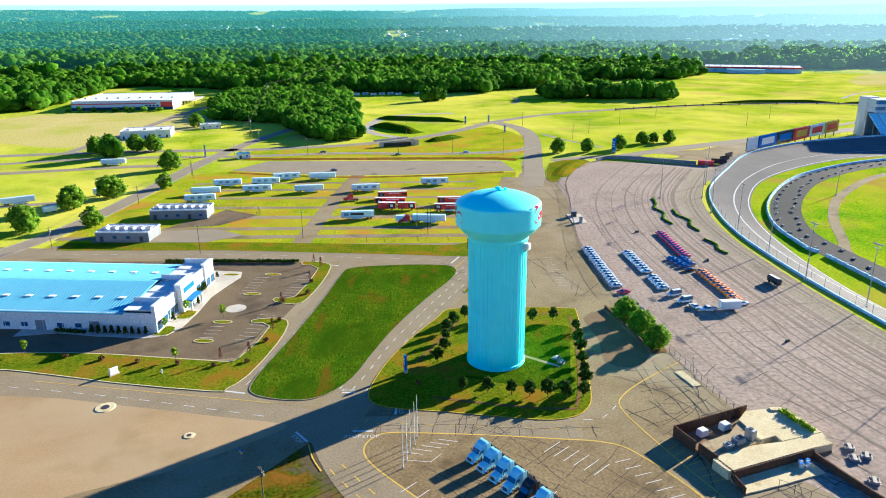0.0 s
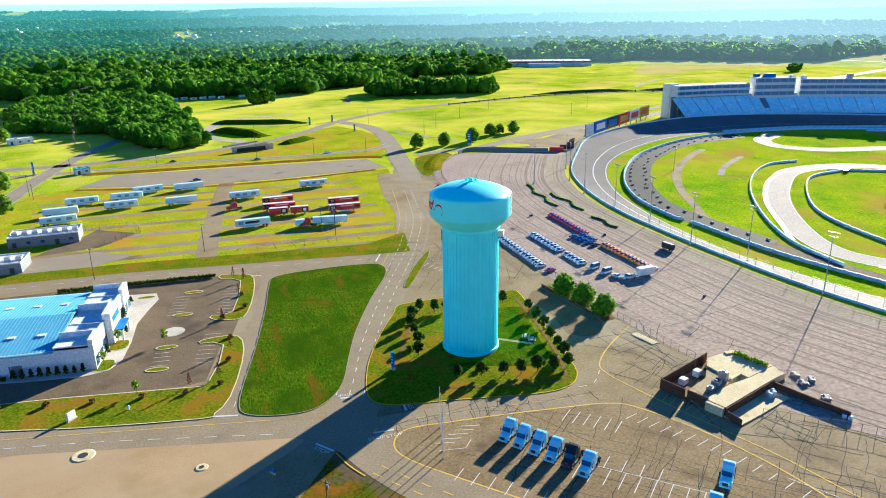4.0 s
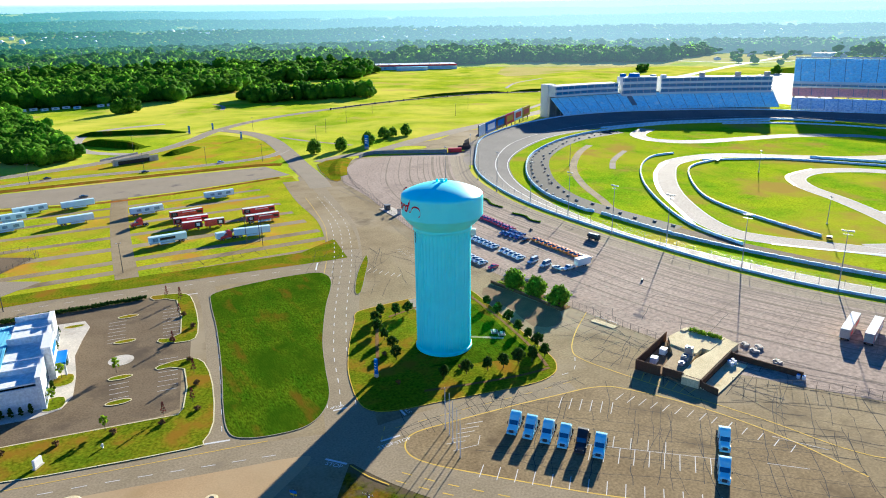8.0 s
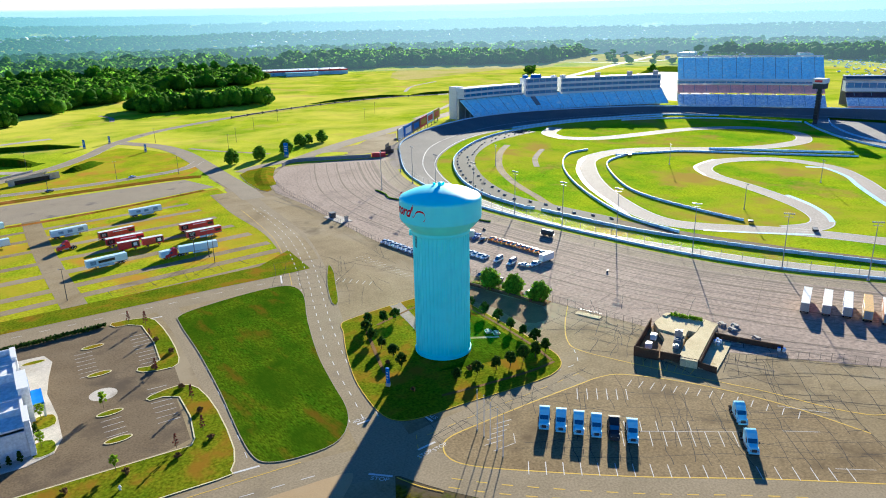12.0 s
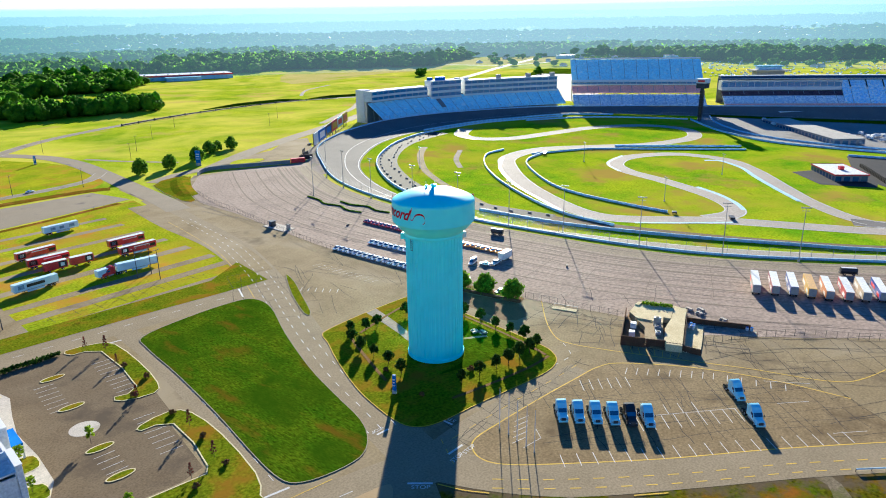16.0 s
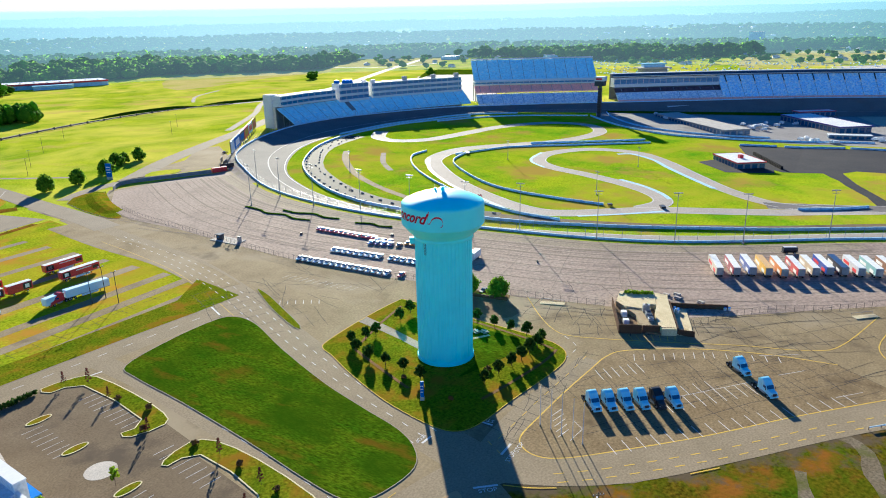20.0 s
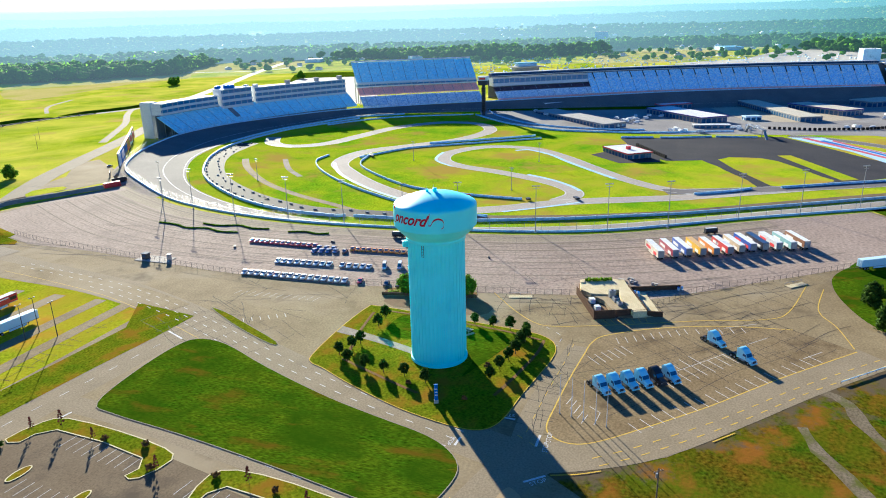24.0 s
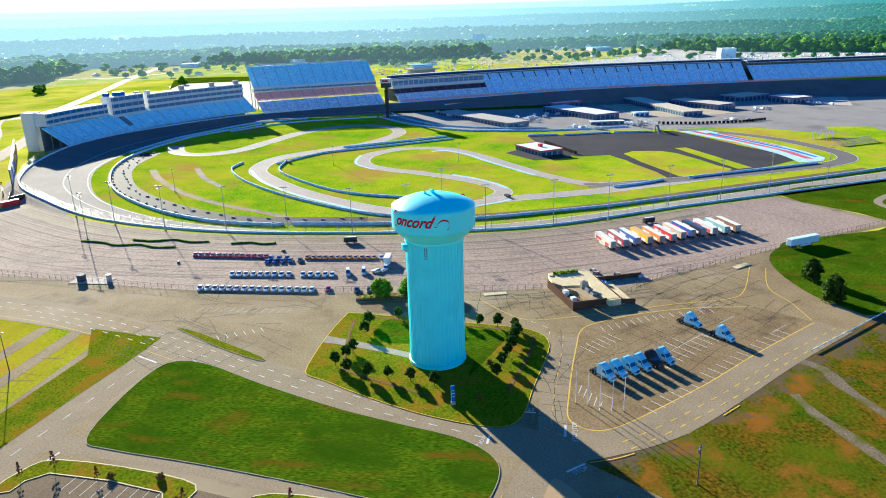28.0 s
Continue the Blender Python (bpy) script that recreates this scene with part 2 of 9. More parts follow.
def sheet(name, pts, z, material, over=FLAT, rounded=0, parent=None, label="", kind="structure", category="", thick=0.0, bm=None):
    """A flat surface with the given outline, z above the ground there; with a thickness it has sides (a kerbed bed)."""
    b = bm or bmesh.new()
    if rounded:
        pts = curve_pts(pts, rounded, True)
    vs = [b.verts.new((p[0], p[1], over(p[0], p[1]) + z)) for p in pts]
    f = b.faces.new(vs)
    f.normal_update()
    if f.normal.z < 0:
        f.normal_flip()
    if thick:
        lo = [b.verts.new((v.co.x, v.co.y, v.co.z - thick)) for v in vs]
        for i in range(len(vs)):
            b.faces.new((vs[i], vs[(i + 1) % len(vs)], lo[(i + 1) % len(vs)], lo[i]))
    bmesh.ops.triangulate(b, faces=[f])
    if bm is not None:
        return b
    return link_mesh(name, b, material, parent, label, kind if not parent else "", category)


def offset_line(pts, d, closed=False):
    out, n = [], len(pts)
    for i in range(n):
        a = pts[(i - 1) % n] if closed else pts[max(i - 1, 0)]
        c = pts[(i + 1) % n] if closed else pts[min(i + 1, n - 1)]
        t = Vector((c[0] - a[0], c[1] - a[1]))
        t.normalize()
        out.append(Vector((pts[i][0] - t.y * d, pts[i][1] + t.x * d)))
    return out


def strip(left, right, zl, zr, over=FLAT, bm=None, closed=False):
    b = bm or bmesh.new()
    L = [b.verts.new((p[0], p[1], over(p[0], p[1]) + zl)) for p in left]
    R = [b.verts.new((p[0], p[1], over(p[0], p[1]) + zr)) for p in right]
    n = len(L)
    for i in range(n if closed else n - 1):
        j = (i + 1) % n
        b.faces.new((L[i], R[i], R[j], L[j]))
    return b


def ribbon(pts, width, z, over=FLAT, bm=None, closed=False):
    return strip(offset_line(pts, width / 2, closed), offset_line(pts, -width / 2, closed), z, z, over, bm, closed)


def wall_line(pts, h, thick, over=FLAT, z0=0.0, bm=None, closed=False):
    b = bm or bmesh.new()
    L, R = offset_line(pts, thick / 2, closed), offset_line(pts, -thick / 2, closed)
    rows = []
    for l, r in zip(L, R):
        z = over(*((l + r) / 2)) + z0
        rows.append([b.verts.new((l.x, l.y, z)), b.verts.new((l.x, l.y, z + h)), b.verts.new((r.x, r.y, z + h)), b.verts.new((r.x, r.y, z))])
    n = len(rows)
    for i in range(n if closed else n - 1):
        p, q = rows[i], rows[(i + 1) % n]
        for k in range(3):
            b.faces.new((p[k], p[k + 1], q[k + 1], q[k]))
    if not closed:
        b.faces.new(rows[0])
        b.faces.new(rows[-1][::-1])
    bmesh.ops.recalc_face_normals(b, faces=b.faces[:])
    return b


def along(pts, spacing, start=0.0):
    """Places and headings at even steps along a line."""
    out, need = [], start
    for a, c in zip(pts, pts[1:]):
        a, c = Vector(a[:2]), Vector(c[:2])
        d = (c - a).length
        while need <= d:
            out.append((a + (c - a) * (need / d), math.atan2(c.y - a.y, c.x - a.x)))
            need += spacing
        need -= d
    return out


def dashes(pts, spacing, length, width, z, bm, start=0.0, over=FLAT):
    for p, h in along(pts, spacing, start):
        d, s = Vector((math.cos(h), math.sin(h))), Vector((-math.sin(h), math.cos(h)))
        vs = [p + d * i * length / 2 + s * j * width / 2 for i, j in ((-1, -1), (1, -1), (1, 1), (-1, 1))]
        bm.faces.new([bm.verts.new((v.x, v.y, over(v.x, v.y) + z)) for v in vs])


def mesh_np(name, verts, faces, material, label="", category="", kind="stuff", parent=None):
    """One mesh out of arrays of corners and triangles."""
    me = bpy.data.meshes.new(name)
    me.vertices.add(len(verts))
    me.vertices.foreach_set("co", np.ascontiguousarray(verts, dtype=np.float32).ravel())
    n = len(faces)
    me.loops.add(n * 3)
    me.loops.foreach_set("vertex_index", np.ascontiguousarray(faces, dtype=np.int32).ravel())
    me.polygons.add(n)
    me.polygons.foreach_set("loop_start", np.arange(0, n * 3, 3, dtype=np.int32))
    me.update(calc_edges=True)
    me.materials.append(material)
    ob = new(name, me)
    if parent:
        ob.parent = parent
        return tagged(ob, label)
    return tagged(ob, label, category, "", kind)

# ---- materials ----
M_GRASS = surf("meadow grass", (0.18, 0.31, 0.006), (0.52, 0.55, 0.015), 0.022, 0.95, gloss=0, fine=0.9, bump=0.5, spots=(0.56, 0.42, 0.10), spot_scale=0.014, spot_at=0.60, mottle=0.45, patch=(0.66, 0.60, 0.07), patch_scale=0.009, patch_at=0.52)
M_LAWN = surf("mown lawn", (0.040, 0.100, 0.001), (0.092, 0.132, 0.002), 0.12, 0.95, gloss=0, fine=1.6, bump=0.5, spots=(0.125, 0.085, 0.006), spot_scale=0.10, spot_at=0.60, mottle=0.62, patch=(0.034, 0.078, 0.001), patch_scale=0.05, patch_at=0.56, stretch=(1.5, 0.5, 1))
M_LAWN_DRY = surf("dry lawn", (0.090, 0.145, 0.002), (0.225, 0.200, 0.006), 0.09, 0.95, gloss=0, fine=1.4, bump=0.5, spots=(0.25, 0.140, 0.012), spot_scale=0.09, spot_at=0.555, mottle=0.55)
M_INGRASS = surf("infield grass", (0.14, 0.33, 0.002), (0.42, 0.48, 0.004), 0.035, 0.95, gloss=0, fine=1.0, bump=0.5, spots=(0.42, 0.30, 0.05), spot_scale=0.024, spot_at=0.565, mottle=0.42, patch=(0.46, 0.44, 0.02), patch_scale=0.012, patch_at=0.56)
M_ROUGH = surf("weedy verge", (0.045, 0.088, 0.002), (0.145, 0.080, 0.006), 0.10, 0.95, gloss=0, fine=1.1, bump=0.6, spots=(0.25, 0.105, 0.014), spot_scale=0.07, spot_at=0.56, mottle=0.75, patch=(0.092, 0.128, 0.002), patch_scale=0.035, patch_at=0.56, edge=(-0.766, -0.642, -67.79, 5.0, (0.125, 0.095, 0.055)))
M_DIRT = surf("packed gravel", (0.37, 0.248, 0.125), (0.45, 0.312, 0.16), 0.05, 0.95, fine=2.5, bump=0.05, spots=(0.32, 0.225, 0.10), spot_scale=0.03, spot_at=0.56, mottle=0.14, patch=(0.43, 0.32, 0.18), patch_scale=0.02, patch_at=0.56)
M_DIRTGRAY = surf("grey gravel", (0.30, 0.25, 0.20), (0.37, 0.30, 0.24), 0.1, 0.95, fine=2.2, bump=0.5, spots=(0.24, 0.22, 0.08), spot_scale=0.08, spot_at=0.58)
M_ASPHALT = surf("worn asphalt", (0.225, 0.166, 0.084), (0.315, 0.243, 0.130), 0.06, 0.9, fine=1.5, bump=0.25, spots=(0.15, 0.11, 0.062), spot_scale=0.045, spot_at=0.62, mottle=0.24, patch=(0.35, 0.282, 0.178), patch_scale=0.018, patch_at=0.57)
M_ROAD = surf("road asphalt", (0.285, 0.235, 0.165), (0.325, 0.27, 0.19), 0.09, 0.9, fine=2.0, bump=0.2, spots=(0.14, 0.12, 0.11), spot_scale=0.07, spot_at=0.66)
M_BLACKTOP = surf("dark asphalt", (0.152, 0.110, 0.064), (0.195, 0.146, 0.088), 0.1, 0.9, fine=2.0, bump=0.2, spots=(0.10, 0.075, 0.05), spot_scale=0.06, spot_at=0.58, mottle=0.28)
M_MAUVE = surf("old mauve asphalt", (0.382, 0.296, 0.236), (0.315, 0.240, 0.190), 0.03, 0.9, fine=0.8, bump=0.3, spots=(0.23, 0.178, 0.145), spot_scale=0.035, spot_at=0.62, mottle=0.34)
M_STREAK = surf("tarred asphalt streaks", (0.20, 0.158, 0.115), (0.27, 0.215, 0.16), 0.08, 0.9, fine=1.0, bump=0.25)
M_TRACK = surf("racing asphalt", (0.158, 0.144, 0.134), (0.200, 0.182, 0.168), 0.04, 0.85, fine=1.2, bump=0.15)
M_COURSE = surf("pale course asphalt", (0.47, 0.41, 0.345), (0.40, 0.345, 0.29), 0.05, 0.85, fine=1.2, bump=0.15)
M_DARKPAD = surf("sealed black asphalt", (0.040, 0.040, 0.045), (0.060, 0.056, 0.056), 0.03, 0.8, fine=1.0, bump=0.15)
M_SAND = surf("pale beige concrete", (0.50, 0.43, 0.31), (0.43, 0.36, 0.26), 0.05, 0.9, fine=0.8, bump=0.1)
M_REDFADE = surf("faded red paint", (0.62, 0.14, 0.16), (0.50, 0.12, 0.15), 0.08, 0.7, fine=0.8, bump=0.02)
M_NAVY = surf("dark navy metal", (0.03, 0.06, 0.13), (0.045, 0.08, 0.16), 0.2, 0.6, bump=0.02)
M_SEATDARK = surf("dark box seats", (0.05, 0.045, 0.08), (0.12, 0.09, 0.12), 0.3, 0.8, fine=0.8, bump=0.2)
M_HAY = surf("pale hay field", (0.50, 0.44, 0.12), (0.58, 0.48, 0.17), 0.012, 0.95, gloss=0, fine=0.5, bump=0.4, spots=(0.40, 0.42, 0.04), spot_scale=0.008, spot_at=0.55, mottle=0.25)
M_PALE = surf("bleached road concrete", (0.62, 0.56, 0.47), (0.52, 0.46, 0.38), 0.05, 0.9, fine=0.8, bump=0.1)
M_SHINGLE = surf("weedy grey gravel", (0.21, 0.17, 0.11), (0.15, 0.115, 0.065), 0.12, 0.95, fine=1.6, bump=0.5, spots=(0.11, 0.115, 0.02), spot_scale=0.11, spot_at=0.52, mottle=0.4)
M_PURPLE = surf("purple fascia paint", (0.10, 0.06, 0.28), (0.13, 0.08, 0.32), 0.3, 0.6, bump=0.02)
M_CREAMROOF = surf("pale cream metal roof", (0.66, 0.60, 0.46), (0.58, 0.52, 0.40), 0.1, 0.7, fine=0.8, bump=0.05)
M_TANSLAB = surf("stained tan concrete", (0.46, 0.36, 0.22), (0.36, 0.27, 0.15), 0.3, 0.9, fine=3.0, bump=0.2, spots=(0.20, 0.13, 0.06), spot_scale=0.25, spot_at=0.58)
M_ROUGHRED = surf("reddish weeds", (0.20, 0.085, 0.012), (0.13, 0.12, 0.006), 0.12, 0.95, gloss=0, fine=1.4, bump=0.6, spots=(0.33, 0.13, 0.035), spot_scale=0.1, spot_at=0.55, mottle=0.42)
M_FIELD = surf("patchy trailer field grass", (0.20, 0.29, 0.004), (0.44, 0.42, 0.008), 0.05, 0.95, gloss=0, fine=1.0, bump=0.5, spots=(0.46, 0.25, 0.03), spot_scale=0.04, spot_at=0.56, mottle=0.42, patch=(0.42, 0.34, 0.02), patch_scale=0.025, patch_at=0.56)
M_BOUL = surf("pale tan road asphalt", (0.315, 0.25, 0.158), (0.265, 0.21, 0.128), 0.08, 0.9, fine=2.0, bump=0.2, spots=(0.22, 0.175, 0.12), spot_scale=0.10, spot_at=0.66, mottle=0.22)
M_KERBCREAM = surf("cream kerb paint", (0.74, 0.66, 0.38), (0.62, 0.54, 0.30), 0.4, 0.85, bump=0.1)
M_LOTBROWN = surf("brown worn asphalt", (0.208, 0.146, 0.070), (0.275, 0.202, 0.104), 0.07, 0.9, fine=1.6, bump=0.25, spots=(0.13, 0.09, 0.045), spot_scale=0.06, spot_at=0.60, mottle=0.36)
M_GREYLOT = surf("grey yard asphalt", (0.27, 0.25, 0.235), (0.33, 0.31, 0.285), 0.03, 0.9, fine=0.8, bump=0.1, spots=(0.20, 0.18, 0.17), spot_scale=0.02, spot_at=0.60)
M_BAND = surf("tan asphalt", (0.36, 0.295, 0.205), (0.30, 0.243, 0.165), 0.04, 0.9, fine=1.0, bump=0.2, spots=(0.24, 0.19, 0.125), spot_scale=0.05, spot_at=0.6, mottle=0.28)
M_TAR = surf("tar", (0.05, 0.045, 0.045), None, 0.5, 0.8, bump=0.1)
M_CONCRETE = surf("concrete", (0.58, 0.52, 0.44), (0.48, 0.43, 0.36), 0.2, 0.9, fine=3.0, bump=0.2, spots=(0.36, 0.30, 0.23), spot_scale=0.12, spot_at=0.64)
M_CREAM = surf("cream slab", (0.72, 0.61, 0.37), (0.58, 0.47, 0.26), 0.25, 0.9, fine=3.0, bump=0.2, spots=(0.40, 0.30, 0.13), spot_scale=0.18, spot_at=0.63)
M_KERB = surf("kerb concrete", (0.36, 0.31, 0.21), (0.27, 0.23, 0.16), 0.3, 0.9, bump=0.1)
M_KERBY = surf("yellow kerb paint", (0.72, 0.47, 0.04), (0.62, 0.40, 0.06), 0.5, 0.8, bump=0.1)
M_WHITE = surf("white road paint", (0.74, 0.72, 0.68), (0.55, 0.52, 0.48), 0.6, 0.8, bump=0.05)
M_YELLOW = surf("yellow road paint", (0.74, 0.50, 0.07), (0.58, 0.39, 0.08), 0.5, 0.8, bump=0.05)
M_TOWER = surf("pale blue tank paint", (0.24, 0.97, 1.0), (0.21, 0.95, 0.98), 0.10, 0.42, fine=0.25, bump=0.0, gloss=0.35, mottle=0.04)
M_RED = surf("red lettering", (0.62, 0.02, 0.05), None, 0.5, 0.5, bump=0.0, mottle=0.04)
M_STEEL = surf("galvanised steel", (0.42, 0.43, 0.44), (0.34, 0.35, 0.37), 1.0, 0.5, 0.6, bump=0.05)
M_DARKSTEEL = surf("dark steel", (0.08, 0.085, 0.09), None, 1.0, 0.55, 0.3, bump=0.05)
M_RUST = surf("dark brown slats and wall fronts", (0.10, 0.055, 0.035), (0.14, 0.08, 0.045), 0.8, 0.85, bump=0.1)
M_WOOD = surf("weathered pole wood", (0.22, 0.16, 0.11), (0.16, 0.12, 0.085), 1.0, 0.9, bump=0.3)
M_PAINTW = surf("white paint", (0.80, 0.79, 0.77), (0.74, 0.73, 0.71), 0.3, 0.5, fine=2, bump=0.03, gloss=0.4, mottle=0.04)
M_WALLW = surf("white wall panels", (0.78, 0.78, 0.78), (0.70, 0.71, 0.72), 0.2, 0.7, fine=1.5, bump=0.05)
M_WALLB = surf("white track barrier", (0.56, 0.74, 0.88), (0.44, 0.64, 0.80), 0.15, 0.6, fine=1.5, bump=0.08, spots=(0.20, 0.34, 0.50), spot_scale=0.09, spot_at=0.63)
M_ROOFB = surf("blue metal roof", (0.13, 0.40, 0.56), (0.17, 0.46, 0.62), 0.08, 0.6, 0.0, fine=1.0, bump=0.08, gloss=0.2, mottle=0.04)
M_ROOFW = surf("white membrane roof", (0.80, 0.80, 0.78), (0.70, 0.70, 0.68), 0.1, 0.7, fine=1.0, bump=0.06)
M_ROOFG = surf("grey flat roof", (0.50, 0.47, 0.42), (0.42, 0.39, 0.35), 0.15, 0.85, fine=1.0, bump=0.1)
M_GREYWALL = surf("grey block wall", (0.20, 0.21, 0.23), (0.26, 0.27, 0.28), 0.3, 0.8, fine=2.0, bump=0.15)
M_STAIR = surf("blue-grey concrete stairs", (0.30, 0.40, 0.48), (0.24, 0.33, 0.42), 0.3, 0.85, bump=0.1)
M_BLUEGLASS, _t, _p = nodes_of("blue tinted glass")
_p.inputs["Base Color"].default_value, _p.inputs["Roughness"].default_value = (0.07, 0.22, 0.42, 1), 0.12
_p.inputs["Specular IOR Level"].default_value = 0.8
M_GLASS, _t, _p = nodes_of("dark window glass")
_p.inputs["Base Color"].default_value, _p.inputs["Roughness"].default_value = (0.03, 0.10, 0.20, 1), 0.15
_p.inputs["Specular IOR Level"].default_value = 0.7
M_BLUE = surf("blue sign paint", (0.02, 0.14, 0.50), (0.03, 0.19, 0.56), 0.4, 0.5, bump=0.02, mottle=0.04)
M_REDP = surf("red paint", (0.72, 0.03, 0.04), (0.64, 0.03, 0.035), 0.4, 0.45, bump=0.02, gloss=0.5, mottle=0.04)
M_BLACK = surf("black paint", (0.018, 0.018, 0.022), None, 0.5, 0.4, bump=0.02, gloss=0.5, mottle=0.04)
M_RUBBER = surf("tyre rubber", (0.02, 0.02, 0.021), None, 3.0, 0.9, bump=0.1)
M_TRUCK = surf("pale blue-white truck paint", (0.46, 0.88, 0.98), (0.42, 0.85, 0.96), 0.4, 0.3, fine=2, bump=0.01, gloss=0.5, coat=0.5, mottle=0.04)
M_TRAILER = surf("white trailer panels", (0.66, 0.84, 0.92), (0.60, 0.78, 0.87), 0.3, 0.45, fine=2, bump=0.05, gloss=0.4, mottle=0.04)
M_SEAT = surf("pale blue-grey seats", (0.36, 0.74, 0.94), (0.48, 0.82, 0.97), 0.12, 0.7, fine=0.5, bump=0.3, spots=(0.76, 0.92, 0.97), spot_scale=0.22, spot_at=0.60)
M_SEATMIX = surf("mixed coloured seats", (0.28, 0.45, 0.72), (0.80, 0.86, 0.90), 0.45, 0.7, fine=0.9, bump=0.3, spots=(0.90, 0.92, 0.94), spot_scale=0.35, spot_at=0.55)
M_SEATRED = surf("faded red seats", (0.95, 0.50, 0.46), (0.88, 0.42, 0.40), 0.2, 0.7, fine=0.6, bump=0.3)
M_SEATBLUE = surf("blue seats", (0.28, 0.60, 0.96), (0.56, 0.82, 0.98), 0.35, 0.7, fine=0.6, bump=0.3, spots=(0.93, 0.95, 0.96), spot_scale=0.4, spot_at=0.55, mottle=0.3)
M_LEAF = leafy("broad leaves", (0.11, 0.24, 0.010), (0.25, 0.40, 0.02), 0.45)
M_LEAFDARK = leafy("dark leaves", (0.035, 0.075, 0.008), (0.070, 0.125, 0.014))
M_LEAFLIGHT = leafy("spring leaves", (0.20, 0.34, 0.006), (0.32, 0.42, 0.014))
M_FOREST = leafy("woodland leaves", (0.052, 0.165, 0.008), (0.25, 0.50, 0.020), 0.68, 0.022)
M_MULCH = surf("red mulch", (0.22, 0.12, 0.035), (0.16, 0.09, 0.03), 1.0, 0.95, bump=0.5)
M_FENCE = surf("dull fence wire", (0.16, 0.14, 0.12), None, 1.0, 0.8, bump=0.0)
M_EARTH = surf("bare brown earth", (0.24, 0.155, 0.085), (0.17, 0.12, 0.07), 0.2, 0.95, bump=0.4)
M_BARK = surf("bark", (0.10, 0.07, 0.05), (0.14, 0.10, 0.07), 2.0, 0.95, bump=0.5)

# ---- ground, pavements, roads ----
INFIELD = lambda x, y: -5 - 0.0093 * (x - 172) + 0.036 * (max(y, 110) - 278)
OVAL = [(260.0, -50.0), (228.0, 12.0), (206.0, 55.0), (192.0, 82.0), (161.0, 137.0), (148.5, 176.0), (143.0, 216.0), (140.5, 250.0), (140.0, 288.0), (144.0, 322.0), (153.0, 358.0), (167.0, 391.0), (193.3, 431.7), (223.1, 470.9), (262.3, 496.4), (306.9, 513.9), (361.8, 526.1), (420.4, 518.5), (487.6, 488.9), (561.8, 457.5), (630.0, 397.0), (676.0, 318.0), (730.0, 228.0), (795.0, 120.0), (845.0, -10.0), (885.0, -140.0), (900.0, -280.0), (870.0, -440.0), (770.0, -560.0), (620.0, -590.0), (480.0, -510.0), (380.0, -340.0), (310.0, -160.0)]


def LIFT(x, y):
    """Height of the banked outer rim round the west turn."""
    a = math.degrees(math.atan2(y - 300, x - 400))
    u, v = max(0, min(1, (a - 22) / 48)), max(0, min(1, (a - 112) / 48))
    return 5 * u * u * (3 - 2 * u) * (1 - v * v * (3 - 2 * v)) if a > 0 else 0.0


INNER = [(560, 430), (500, 458), (443, 468), (390, 474), (338, 472), (284, 459), (238, 433), (203, 403), (180, 368), (167, 335), (161, 300), (160, 262), (164, 224), (175, 190), (193, 150), (216, 110), (250, 55), (292, -15), (345, -110), (430, -270), (560, -420), (690, -470), (800, -400), (842, -240), (822, -100), (785, 30), (735, 140), (680, 240), (625, 345)]
oval = curve_pts(OVAL, 6, True)
inner = curve_pts(INNER, 6, True)

# the land: one sheet to the horizon, open where the speedway's bowl lies, rising into far hills
def HILL(x, y):
    """Height of the far hills; the land is flat up to 2.2 km."""
    d = math.hypot(x, y)
    if d < 2200:
        return 0.0
    u = (d - 2200) / 2500
    return 150 * u ** 1.12 * (1 + 0.09 * noise.noise((x * 0.0011, y * 0.0011, 4.0))) + min(1.0, 3 * u) * 7 * noise.noise((x * 0.0026, y * 0.0026, 9.0))


b = bmesh.new()
N_RIM = 160
rim = [b.verts.new((2200 * math.cos(a), 2200 * math.sin(a), 0)) for a in np.linspace(0, 2 * math.pi, N_RIM, endpoint=False)]
lip = [b.verts.new((p.x, p.y, 0)) for p in oval]
for ring in (rim, lip):
    for i in range(len(ring)):
        b.edges.new((ring[i], ring[(i + 1) % len(ring)]))
bmesh.ops.triangle_fill(b, use_beauty=True, use_dissolve=False, edges=b.edges[:])
last = rim
for d in np.linspace(2300, 4850, 26):
    ring = [b.verts.new((d * math.cos(a), d * math.sin(a), HILL(d * math.cos(a), d * math.sin(a)))) for a in np.linspace(0, 2 * math.pi, N_RIM, endpoint=False)]
    for i in range(N_RIM):
        j = (i + 1) % N_RIM
        b.faces.new((last[i], ring[i], ring[j], last[j]))
    last = ring
for f in b.faces[:]:
    f.normal_update()
    if f.normal.z < 0:
        f.normal_flip()
link_mesh("ground", b, M_GRASS, None, "yellow-green meadow land reaching the horizon", "structure", "ground")

b = bmesh.new()
f = b.faces.new([b.verts.new((p.x, p.y, 0)) for p in inner])
bmesh.ops.triangulate(b, faces=[f])
bmesh.ops.bisect_plane(b, geom=b.verts[:] + b.edges[:] + b.faces[:], plane_co=(0, 110, 0), plane_no=(0, 1, 0))
for v in b.verts:
    v.co.z = INFIELD(v.co.x, v.co.y)
for f in b.faces:
    f.normal_update()
    if f.normal.z < 0:
        f.normal_flip()
link_mesh("ground_infield", b, M_INGRASS, None, "bright mown grass infield of the speedway", "structure", "ground")

